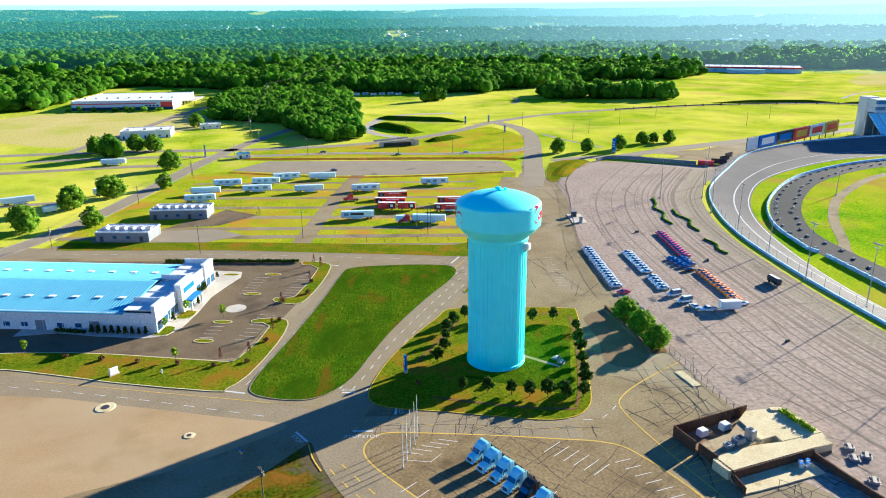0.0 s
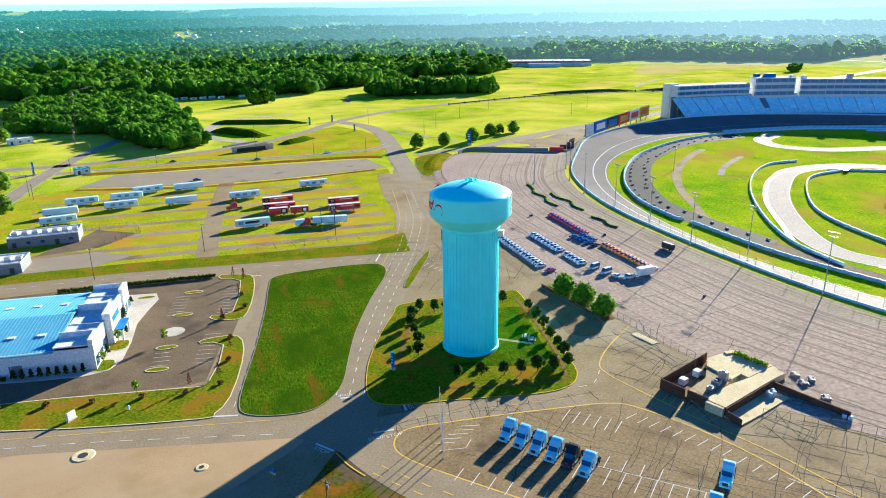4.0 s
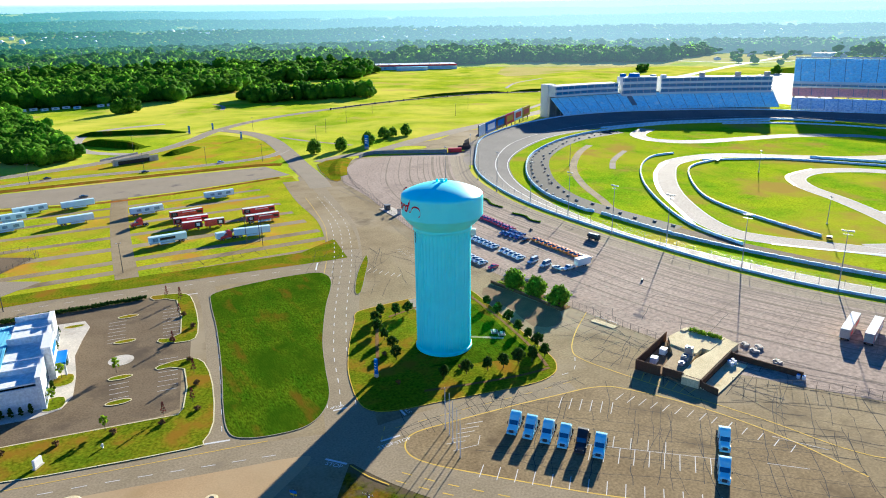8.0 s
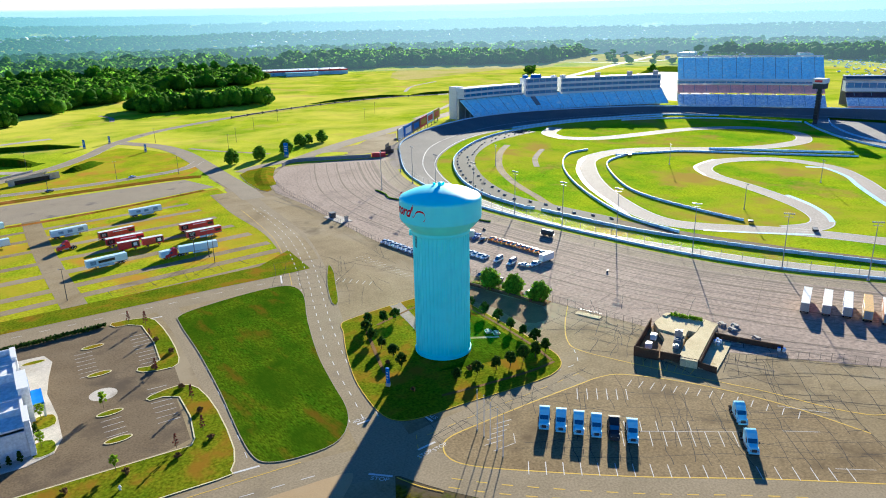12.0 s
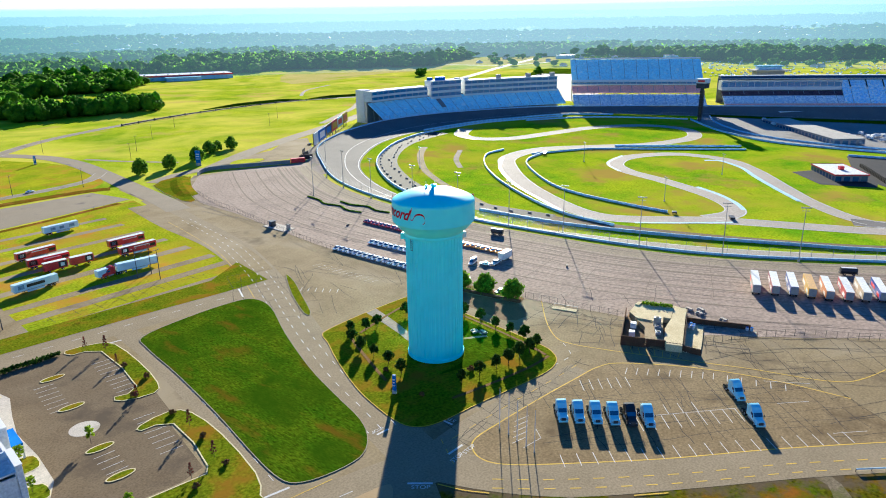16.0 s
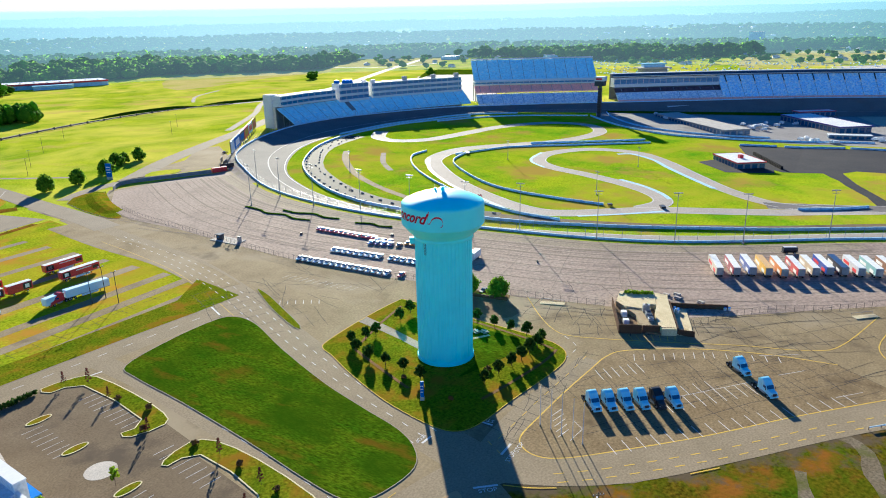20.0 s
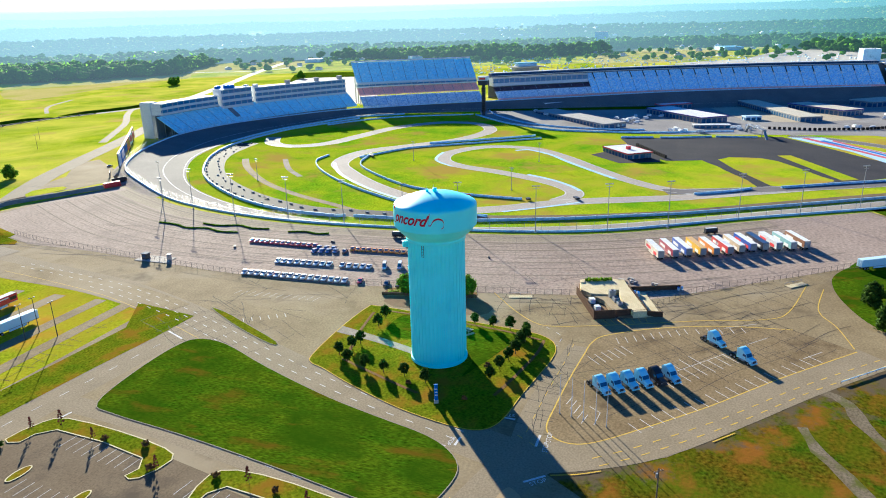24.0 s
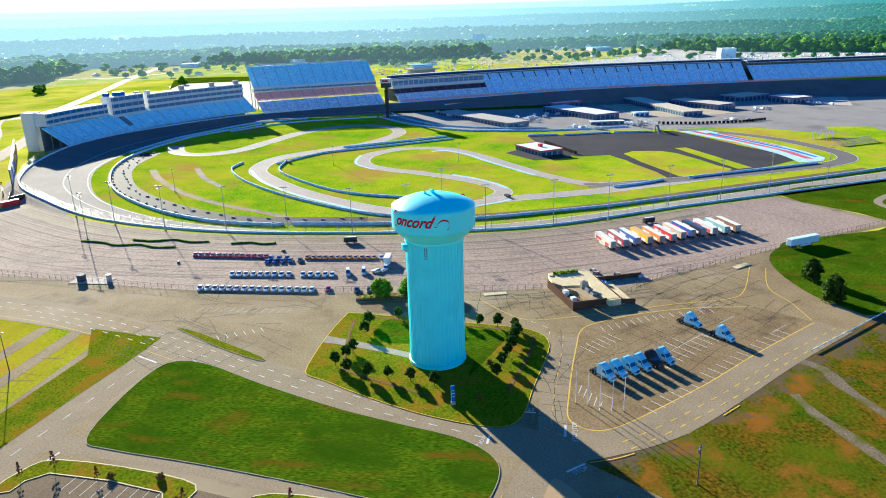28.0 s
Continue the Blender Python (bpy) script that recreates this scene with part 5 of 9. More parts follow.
bank("main_bank", main_bank, 3, 1.5, 29, 25.5, 30, M_SEATBLUE, fs, 17, "speckled blue and white seat rows")
bank("end_bank", cut(front_line, 0.615, 1.0), 5, 1.0, 29, 20.5, 24, M_SEATBLUE, fs, 17, "speckled blue end seat rows")
for i, (p, h) in enumerate(along(main_bank, 17, 8.5)):
    s_ = Vector((-math.sin(h), math.cos(h)))
    q, w = p + s_ * 19, p + s_ * 28
    part("stair_head", box(q.x - 1.0, q.x + 1.0, q.y - 1.0, q.y + 1.0, 15.5, 18.6), M_PAINTW, fs, "white stair head")
    # solid dark bar gives the darkness of the stair slot
    part("stair_slot", cyl((q.x, q.y, 17.6), (w.x, w.y, 25.6), 0.7, n=4), M_DARKSTEEL, fs, "dark bar standing in for a shaded stair slot")
for a0, c0, z0 in ((0.0, 0.60, 27.4), (0.615, 1.0, 24.6)):
    ln = cut(front_line, a0, c0)
    part("roof_canopy", sweep(ln, [(26, z0), (26, z0 + 2.1), (37, z0 + 2.4), (37, z0)]), M_NAVY, fs, "dark navy canopy roof")
    part("roof_edge", sweep(ln, [(25.7, z0 - 0.5), (25.7, z0 + 0.1), (26.6, z0 + 0.1), (26.6, z0 - 0.5)]), M_PAINTW, fs, "white canopy edge")
    part("top_rail", sweep(ln, [(30, z0 + 2.5), (30, z0 + 3.2), (37.4, z0 + 3.2), (37.4, z0 + 2.5)]), M_PAINTW, fs, "white roof line")
part("back_wall", sweep(front_line, [(37.6, 0), (37.6, 27), (38.4, 27), (38.4, 0)]), M_GREYWALL, fs, "dark rear wall")
part("front_wall", sweep(front_line, [(1.6, 0), (1.6, 2.2), (2.4, 2.2), (2.4, 0)]), M_SEATRED, fs, "faded red wall below the seats")
for f in np.linspace(0.02, 0.98, 26):
    q = front_line[round(f * (len(front_line) - 1))]
    part("column", cyl((q.x + 30, q.y + 14, 0), (q.x + 30, q.y + 14, 27), 0.5, n=6), M_STEEL, fs)
pr = thing("pavilion", "pale two-tier pavilion behind the front stand", "building", pose(792, 306, 0, 0, 0, -56))
part("base", box(-16, 16, -9, 9, 0, 32), M_GREYWALL, pr)
part("lower_roof", box(-21, 21, -12, 12, 32, 33.5, 0.1), M_ROOFG, pr)
part("storey", box(-13, 13, -7, 7, 33.5, 37), M_WALLB, pr)
part("upper_roof", box(-15, 15, -8.5, 8.5, 37, 38.2, 0.1), M_ROOFB, pr, "blue-grey top roof")
rc = thing("office_tower", "pale blue office block beyond the front stand", "building")
storeys("storey", [Vector((1400, -575)), Vector((1400, -680))], 0, 40, 8, 36, 4, rc)
part("base", box(1402, 1440, -690, -570, 0, 8), M_GREYWALL, rc)

# scoring pylon
py = thing("scoring_tower", "dark scoring pylon with a white lit head", "tower", pose(604, 316, INFIELD(604, 316)))
part("mast", box(-1.5, 1.5, -1.5, 1.5, 0, 33, 0.1), M_DARKSTEEL, py)
for k in range(10):
    part("panel", box(-1.9, 1.9, -1.9, 1.9, 4 + 2.7 * k, 6.2 + 2.7 * k, 0.05), M_BLACK, py)
hd = part("head", box(-5, 5, -5, 5, 33, 42, 0.3), M_DARKSTEEL, py, "dark head frame")
part("head_sign", box(-5.4, 5.4, -5.4, 5.4, 38, 42.6, 0.1), M_WALLW, hd, "white head panel")
part("head_bar", box(-5.5, -5.3, -3.4, 3.4, 39.2, 41.2), M_REDP, hd, "red bars of unreadable writing")

# ---- water tower ----
TX, TY = 19.3, 179.0
tower = thing("water_tower", "pale cyan fluted steel water tower with red script lettering", "water tower", pose(TX, TY, 0.15))
tower.scale = (1, 1, 0.977)
b = bmesh.new()
nf, r0 = 44, 7.75
ring_lo, ring_hi = [], []
for k in range(nf):
    a = 2 * math.pi * k / nf
    w = 2 * math.pi / nf
    for da, r in ((0, r0 + 0.12), (w * 0.42, r0 + 0.12), (w * 0.5, r0 + 0.3), (w * 0.92, r0 + 0.3)):
        ring_lo.append(b.verts.new((r * math.cos(a + da), r * math.sin(a + da), 0.9)))
        ring_hi.append(b.verts.new((r * math.cos(a + da), r * math.sin(a + da), 37.6)))
n = len(ring_lo)
for i in range(n):
    b.faces.new((ring_lo[i], ring_lo[(i + 1) % n], ring_hi[(i + 1) % n], ring_hi[i]))
part("shaft", b, M_TOWER, tower, "fluted pale cyan shaft")
part("base_ring", lathe([(8.25, 0), (8.35, 0.05), (8.35, 0.85), (8.1, 1.0), (7.7, 1.0)], 96), M_TOWER, tower)
part("collar", lathe([(7.7, 37.2), (8.3, 37.4), (8.35, 38.4), (8.0, 38.6)], 96), M_TOWER, tower, smooth=True)
part("skirt", lathe([(8.1, 37.9), (8.5, 38.6), (9.2, 39.3), (9.5, 39.5), (9.9, 39.9), (10.8, 41.0), (11.25, 41.7)], 96), M_TOWER, tower, "flared skirt under the tank", smooth=True)
part("tank", lathe([(11.2, 41.6), (11.45, 41.8), (11.5, 42.2), (11.5, 47.2), (11.42, 47.6), (11.2, 47.9)], 128), M_TOWER, tower, "round tank wall")
dome = [(11.25, 47.85)] + [(11.25 * k, 47.9 + math.sqrt(22.6 ** 2 - (11.25 * k) ** 2) - math.sqrt(22.6 ** 2 - 11.25 ** 2)) for k in np.linspace(0.99, 0.06, 14)] + [(0, 50.92)]
dm = part("roof_dome", lathe(dome, 96), M_TOWER, tower, "low domed roof", smooth=True)
part("vent", lathe([(0.5, 50.7), (0.5, 51.5), (0.7, 51.55), (0.7, 51.8), (0, 52.0)], 20), M_TOWER, dm)
for x, y in ((1.8, 0.7), (-0.4, 2.0)):
    part("hatch", cyl((x, y, 50.5), (x, y, 51.5), 0.36, n=14), M_TOWER, dm)
    part("antenna", cyl((x + .2, y + .3, 50.5), (x + .2, y + .3, 52.3), 0.05, n=6), M_STEEL, dm)
def ring_place(az, r, z, spin=0):
    return Matrix.Translation((r * math.cos(az), r * math.sin(az), z)) @ Matrix.Rotation(az + spin, 4, 'Z')
for az, z in ((radians(-32), 36.2), (radians(120), 36.4)):
    bx = part("equipment_box", box(-0.1, 1.5, -0.9, 0.9, -0.9, 0.9, 0.25), M_PAINTW if az < 0 else M_TOWER, tower, "small equipment box on the shaft")
    bx.matrix_basis = ring_place(az, 8.0, z)
    part("bracket", box(-0.3, 0.6, -0.12, 0.12, -1.6, -0.8), M_STEEL, bx)
b = bmesh.new()
for s in (-0.3, 0.3):
    cyl((8.25, s, 37.4), (8.25, s, 34.0), 0.06, n=5, bm=b)
for z in np.arange(34.1, 37.2, 0.45):
    cyl((8.25, -0.3, z), (8.25, 0.3, z), 0.04, n=4, bm=b)
ld = part("ladder", b, M_DARKSTEEL, tower, "short service ladder")
ld.matrix_basis = Matrix.Rotation(radians(172), 4, 'Z')
dr = part("door", box(8.0, 8.5, -0.7, 0.7, 0.1, 2.4, 0.04), M_STEEL, tower, "grey steel service door")
dr.matrix_basis = Matrix.Rotation(radians(8), 4, 'Z')
part("handle", box(8.5, 8.56, 0.35, 0.5, 1.1, 1.3), M_DARKSTEEL, dr)

def lettering(text, az_start, az_end, z0, height, shear=0.5):
    """Slanted lettering bent round the tank, with a swash at the end and a loop at the start."""
    cu = bpy.data.curves.new("lettering", 'FONT')
    cu.body, cu.size, cu.shear = text, 1.0, shear
    cu.offset = 0.028
    tmp = new("lettering", cu)
    me = bpy.data.meshes.new_from_object(tmp.evaluated_get(bpy.context.evaluated_depsgraph_get()))
    bpy.data.objects.remove(tmp)
    b = bmesh.new()
    b.from_mesh(me)
    for _ in range(2):
        bmesh.ops.subdivide_edges(b, edges=[e for e in b.edges if e.calc_length() > 0.12], cuts=1)
    bmesh.ops.triangulate(b, faces=b.faces[:])
    xs = [v.co.x for v in b.verts]
    x0, x1 = min(xs), max(xs)
    def wrap(u, v):
        az = az_start + (az_end - az_start) * u
        return Vector((11.56 * math.cos(az), 11.56 * math.sin(az), z0 + v * height))
    for v in b.verts:
        v.co = wrap(0.15 + (v.co.x - x0) / (x1 - x0) * 0.64, v.co.y)
    sw = [(0.765, 0.05), (0.80, 0.06), (0.83, 0.30), (0.87, 0.44), (0.92, 0.46), (0.965, 0.36), (0.985, 0.12), (0.975, -0.10), (0.95, -0.18)]
    cc = [(0.14, 0.70), (0.155, 0.86), (0.10, 0.80), (0.06, 0.45), (0.065, 0.05), (0.10, -0.14), (0.145, -0.10)]
    lp = [(0.02, 0.72), (0.03, 0.92), (0.075, 0.98), (0.12, 0.90), (0.16, 0.94)]
    st = [(0.775, 0.75), (0.79, 0.80), (0.765, 0.30), (0.77, 0.05)]
    for pts, w in ((sw, 0.060), (cc, 0.062), (lp, 0.05), (st, 0.05)):
        c = curve_pts(pts, 6)
        left, right = [], []
        for i, p in enumerate(c):
            k = w * (0.35 + 0.65 * math.sin(math.pi * (i + 0.5) / len(c)))
            left.append(b.verts.new(wrap(p.x, p.y + k)))
            right.append(b.verts.new(wrap(p.x, p.y - k)))
        for i in range(len(c) - 1):
            b.faces.new((left[i], right[i], right[i + 1], left[i + 1]))
    bmesh.ops.recalc_face_normals(b, faces=b.faces[:])
    return b


for a0 in (radians(-243), radians(-46)):
    part("lettering", lettering("oncord", a0, a0 + radians(94), 44.1, 4.2), M_RED, tower, "red script lettering on the tank")

# ---- vehicles ----
def on(x, y, heading, z=0.06):
    return pose(x, y, z, 0, 0, heading)


def wheel(parent, x, y, r=0.5, w=0.3, rim=True):
    s = 1 if y > 0 else -1
    t = part("wheel", cyl((x, y - w / 2, r), (x, y + w / 2, r), r, n=14), M_RUBBER, parent)
    if rim:
        part("rim", cyl((x, y + s * (w / 2 - 0.02), r), (x, y + s * (w / 2 + 0.03), r), r * 0.58, n=10), M_STEEL, t)
    return t


def build_tractor(paint, label):
    """A sleeper-cab road tractor that faces +x; its front bumper stands at x = 0."""
    t = thing("semi_tractor", label, "truck", group="parked tractors")
    ch = part("chassis", box(-8.0, -0.5, -0.45, 0.45, 0.55, 0.95, 0.03), M_BLACK, t)
    part("fifth_wheel", cyl((-6.5, 0, 0.95), (-6.5, 0, 1.15), 0.55, n=12), M_DARKSTEEL, ch)
    part("deck_plate", box(-5.1, -4.5, -0.5, 0.5, 0.95, 1.05), M_STEEL, ch)
    cab = part("cab", prism([(-4.2, 1.0), (-1.75, 1.0), (-1.75, 2.05), (-2.35, 2.95), (-2.6, 3.15), (-4.2, 3.9)], -1.2, 1.2, bevel=0.08, inset=0.12), paint, t)
    part("sleeper", box(-4.9, -4.15, -1.24, 1.24, 1.0, 3.85, 0.1), paint, t)
    part("roof_fairing", prism([(-4.9, 3.8), (-2.7, 3.12), (-3.3, 3.75), (-4.2, 4.05), (-4.9, 4.1)], -1.15, 1.15, bevel=0.05), paint, t)
    hood = part("hood", prism([(-1.9, 0.75), (-0.15, 0.75), (-0.05, 1.3), (-0.25, 1.75), (-1.9, 2.08)], -1.02, 1.02, bevel=0.1, inset=0.14), paint, t)
    part("grille", box(-0.12, 0.0, -0.55, 0.55, 0.85, 1.55, 0.03), M_DARKSTEEL, hood)
    for s in (-1, 1):
        part("headlight", box(-0.2, -0.03, s * 0.78 - 0.16, s * 0.78 + 0.16, 1.05, 1.32, 0.03), M_STEEL, hood)
        part("fender", prism([(-2.0, 0.95), (-1.75, 1.3), (-1.0, 1.35), (-0.6, 1.0), (-0.45, 0.7), (-0.75, 0.7), (-1.0, 1.0), (-1.7, 1.0)], s * 1.1 - 0.15, s * 1.1 + 0.15), paint, t)
        part("side_window", box(-3.3, -2.25, s * 1.17 - 0.03, s * 1.17 + 0.03, 2.1, 2.75, 0.02), M_GLASS, cab)
        part("fuel_tank", cyl((-4.6, s * 0.95, 0.72), (-2.6, s * 0.95, 0.72), 0.33, n=12), M_STEEL, t)
        part("mirror", box(-1.95, -1.85, s * 1.42 - 0.1, s * 1.42 + 0.1, 1.9, 2.6, 0.02), M_BLACK, cab)
        part("side_extender", box(-5.4, -4.9, s * 1.22 - 0.03, s * 1.22 + 0.03, 1.0, 3.8, 0.01), paint, t)
        part("exhaust", cyl((-5.05, s * 0.95, 1.0), (-5.05, s * 0.95, 3.9), 0.09, n=8), M_STEEL, t)
    part("windscreen", prism([(-1.72, 2.1), (-1.76, 2.1), (-2.34, 2.9), (-2.30, 2.92)], -1.0, 1.0), M_GLASS, cab)
    part("bumper", box(-0.3, 0.08, -1.15, 1.15, 0.4, 0.78, 0.06), paint if paint is not M_BLACK else M_DARKSTEEL, t)
    for x in (-1.25, -6.0, -7.3):
        for s in (-1, 1):
            wheel(t, x, s * 1.05, 0.52, 0.3 if x > -2 else 0.55)
    for s in (-1, 1):
        part("mudflap", box(-8.05, -8.0, s * 1.0 - 0.3, s * 1.0 + 0.3, 0.25, 0.9), M_BLACK, t)
    return t


TR_HEAD = -140
white_tr = build_tractor(M_TRUCK, "pale blue-white sleeper-cab road tractor without trailer")
white_tr.matrix_basis = on(8.5, 129.4, TR_HEAD)
for x, y in ((10.6, 126.0), (12.9, 122.5), (15.1, 119.0), (19.4, 112.0)):
    copy_thing(white_tr, on(x, y, TR_HEAD))
copy_thing(white_tr, on(45.0, 99.1, -137))
copy_thing(white_tr, on(35.6, 91.7, -139))
black_tr = build_tractor(M_BLACK, "black sleeper-cab road tractor without trailer")
black_tr.matrix_basis = on(17.2, 115.5, TR_HEAD)
red_tr = build_tractor(M_REDP, "dark red road tractor parked on the grass")
red_tr.matrix_basis = on(-45, 366, 186)
copy_thing(red_tr, on(-13.5, 322, 186))


def paint(name, c):
    return surf(name, c, tuple(min(1, v * 1.12) for v in c), 0.5, 0.3, fine=2, bump=0.01, gloss=0.5, coat=0.6)


def build_trailer(side, label, roof=M_TRAILER, deco=(), skirt=M_TRAILER, nose=False):
    """A 16 m box trailer along x, its rear at x = 0 and its nose at x = 16."""
    t = thing("box_trailer", label, "trailer", group="parked trailers")
    bd = part("body", box(0, 16, -1.3, 1.3, 1.15, 4.05, 0.06), side, t)
    part("roof", box(0.05, 15.95, -1.27, 1.27, 4.05, 4.10), roof, t)
    dr = part("rear_door", box(-0.05, 0.0, -1.22, 1.22, 1.25, 3.95, 0.01), M_STEEL if nose else side, t)
    for s in (-1, 1):
        part("door_bar", cyl((-0.08, s * 0.45, 1.3), (-0.08, s * 0.45, 3.9), 0.03, n=5), M_STEEL, dr)
        part("rail", box(0.05, 15.9, s * 1.3 - 0.03, s * 1.3 + 0.03, 1.1, 1.3, 0.01), M_STEEL, t)
        part("landing_leg", box(12.3, 12.5, s * 0.8 - 0.08, s * 0.8 + 0.08, 0.05, 1.15), M_DARKSTEEL, t)
        part("skirt", box(5.4, 11.6, s * 1.22 - 0.03, s * 1.22 + 0.03, 0.35, 1.15), skirt, t)
        for k, (x0, x1, z0, z1, mt) in enumerate(deco):
            part("side_panel", box(x0, x1, s * 1.315 - 0.01, s * 1.315 + 0.01, z0, z1), mt, bd)
        for x in (1.6, 3.0):
            wheel(t, x, s * 1.0, 0.5, 0.5)
    part("underframe", box(0.3, 15.4, -0.5, 0.5, 0.85, 1.15), M_DARKSTEEL, t)
    part("bumper_bar", box(-0.02, 0.1, -1.15, 1.15, 0.5, 0.62), M_DARKSTEEL, t)
    return t


M_PIC = surf("grey-blue side graphics", (0.16, 0.30, 0.42), (0.40, 0.50, 0.55), 0.5, 0.5, fine=1, bump=0.0)
M_TRED = paint("trailer red", (0.52, 0.02, 0.035))
plain = build_trailer(M_TRAILER, "white box trailer parked on the grass strip")
plain.matrix_basis = on(-133, 386, 6)
pict = build_trailer(M_TRAILER, "white box trailer with grey-blue pictures on its side", deco=((3, 5.2, 2.0, 3.3, M_PIC), (7, 9.2, 2.0, 3.3, M_PIC), (11.5, 14, 1.9, 3.4, M_PIC)))
pict.matrix_basis = on(-126, 406, 6)
logo = build_trailer(M_TRAILER, "white box trailer with black lettering bars on its side", deco=((5, 11.5, 2.2, 3.3, M_BLACK), (12.4, 14.6, 1.9, 3.5, M_PIC)))
logo.matrix_basis = on(-26, 331, 184)
for src, x, y, h in ((pict, -104, 409.5, 3), (pict, -94, 421.5, 10), (plain, -72, 421.5, 6), (pict, -105, 390, 6), (plain, -75, 388.2, 6), (pict, -131, 368.5, 8), (pict, -42.5, 388.4, 4), (pict, -2.8, 402.8, 2), (plain, 128.2, 46.2, -60), (plain, -6.8, 322.8, -8)):
    copy_thing(src, on(x, y, h))
redt = build_trailer(M_TRED, "red box trailer with a black and white wheel emblem", M_ROOFW, ((0.4, 3.6, 1.6, 3.7, M_BLACK), (1.2, 2.8, 2.0, 3.3, M_PAINTW), (6, 12.5, 3.1, 3.5, M_PAINTW), (13, 15.5, 2.0, 3.2, M_BLACK)))
redt.matrix_basis = on(4.0, 342.5, -1)
for x, y, h in ((6.0, 356.5, -1), (-27, 356.8, -3), (-26.5, 370, 3)):
    copy_thing(redt, on(x, y, h))
short = thing("box_trailer", "short red show trailer with a wheel emblem", "trailer", on(-24.8, 347, -4), "parked trailers")
for k, x in ((0, 0), (1, 10.2)):
    bd = part("body", box(x, x + 9.0, -1.3, 1.3, 0.9, 4.0, 0.08), M_TRED, short)
    part("side_panel", box(x + 5.5, x + 8.6, -1.33, -1.3, 1.3, 3.7), M_BLACK, bd)
    part("side_panel", box(x + 6.3, x + 7.8, -1.35, -1.33, 1.8, 3.2), M_PAINTW, bd)
    part("roof", box(x + 0.05, x + 8.95, -1.26, 1.26, 4.0, 4.06), M_ROOFW, short)
    for s in (-1, 1):
        wheel(short, x + 2.0, s, 0.45, 0.3)
        wheel(short, x + 7.0, s, 0.45, 0.3)
dolly = thing("cargo_trailer", "short white cargo trailer hitched before a box trailer", "trailer", on(-8.5, 323, 6), "parked trailers")
part("body", box(-6.5, 0, -1.25, 1.25, 0.9, 3.6, 0.08), M_TRAILER, dolly)
for s in (-1, 1):
    wheel(dolly, -1.5, s, 0.45, 0.3)
    wheel(dolly, -5.0, s, 0.45, 0.3)

M_LIV = [paint("hauler " + n, c) for n, c in (("cream", (0.66, 0.60, 0.48)), ("maroon", (0.35, 0.05, 0.08)), ("blue", (0.05, 0.12, 0.45)), ("yellow", (0.80, 0.46, 0.02)), ("orange", (0.66, 0.24, 0.04)), ("red", (0.55, 0.05, 0.05)), ("tan", (0.55, 0.45, 0.30)), ("royal", (0.04, 0.10, 0.42)), ("black", (0.03, 0.035, 0.05)), ("silver", (0.62, 0.62, 0.64)), ("teal", (0.25, 0.45, 0.45)), ("brown", (0.25, 0.12, 0.06)))]
NEAR = [(121.4, 118.2), (124.2, 112.6), (127.2, 107.4), (128.9, 102), (130.2, 96.8), (133, 91.4), (136.4, 86.8), (139.6, 82.2), (141.6, 77.4), (143.6, 72), (145.4, 66.4), (148, 61)]
WORD = ["cream", "maroon", "blue and white", "yellow", "orange", "red and white", "tan", "royal blue", "black", "silver and red", "teal", "brown"]
for (x, y), mt, wd in zip(NEAR, M_LIV, WORD):
    other = M_REDP if wd.startswith(("silver", "cream", "royal")) else M_PAINTW
    t = build_trailer(mt, wd + " race hauler trailer with a white roof", M_ROOFW if wd not in ("yellow", "black") else mt, ((2, 5.5, 1.3, 2.6, other), (9, 14.5, 1.8, 3.0, other)), mt, True)
    t.matrix_basis = on(x, y, 20)


def build_car(paintm, label, name="sedan", tall=0.0, length=4.7):
    """A car that faces +x, centred on its middle."""
    t = thing(name, label, "car", group="parked cars")
    L = length / 2
    body = [(-L, 0.32), (L - 0.1, 0.32), (L, 0.55), (L - 0.08, 0.78), (L - 1.2, 0.95), (-L + 0.7, 1.0), (-L + 0.05, 0.95), (-L - 0.02, 0.6)]
    bd = part("body", prism(body, -0.92, 0.92, bevel=0.07, inset=0.06), paintm, t)
    if tall:
        top = [(-L + 0.1, 0.95), (L - 1.3, 0.95), (L - 2.0, 1.45 + tall), (-L + 0.2, 1.5 + tall)]
    else:
        top = [(-L + 0.75, 0.95), (L - 1.3, 0.93), (L - 2.1, 1.42), (-L + 1.45, 1.44)]
    part("glasshouse", prism(top, -0.84, 0.84, inset=0.16, bevel=0.03), M_GLASS, t)
    xr0, xr1 = top[3][0] + 0.05, top[2][0] - 0.02
    part("roof", box(xr0, xr1, -0.67, 0.67, top[2][1] - 0.02, top[2][1] + 0.05, 0.02), paintm, t)
    for s in (-1, 1):
        for x in (-L + 0.85, L - 0.9):
            wheel(t, x, s * 0.84, 0.33, 0.22)
        part("headlight", box(L - 0.18, L - 0.02, s * 0.66 - 0.16, s * 0.66 + 0.16, 0.62, 0.76, 0.02), M_STEEL, bd)
        part("tail_light", box(-L - 0.03, -L + 0.08, s * 0.68 - 0.16, s * 0.68 + 0.16, 0.7, 0.86, 0.02), M_REDP, bd)
    return t


CW, CR, CO, CB, CD = paint("white car paint", (0.72, 0.78, 0.82)), paint("crimson car paint", (0.50, 0.01, 0.06)), paint("orange car paint", (0.85, 0.32, 0.02)), paint("blue car paint", (0.02, 0.09, 0.32)), paint("dark car paint", (0.03, 0.03, 0.035))
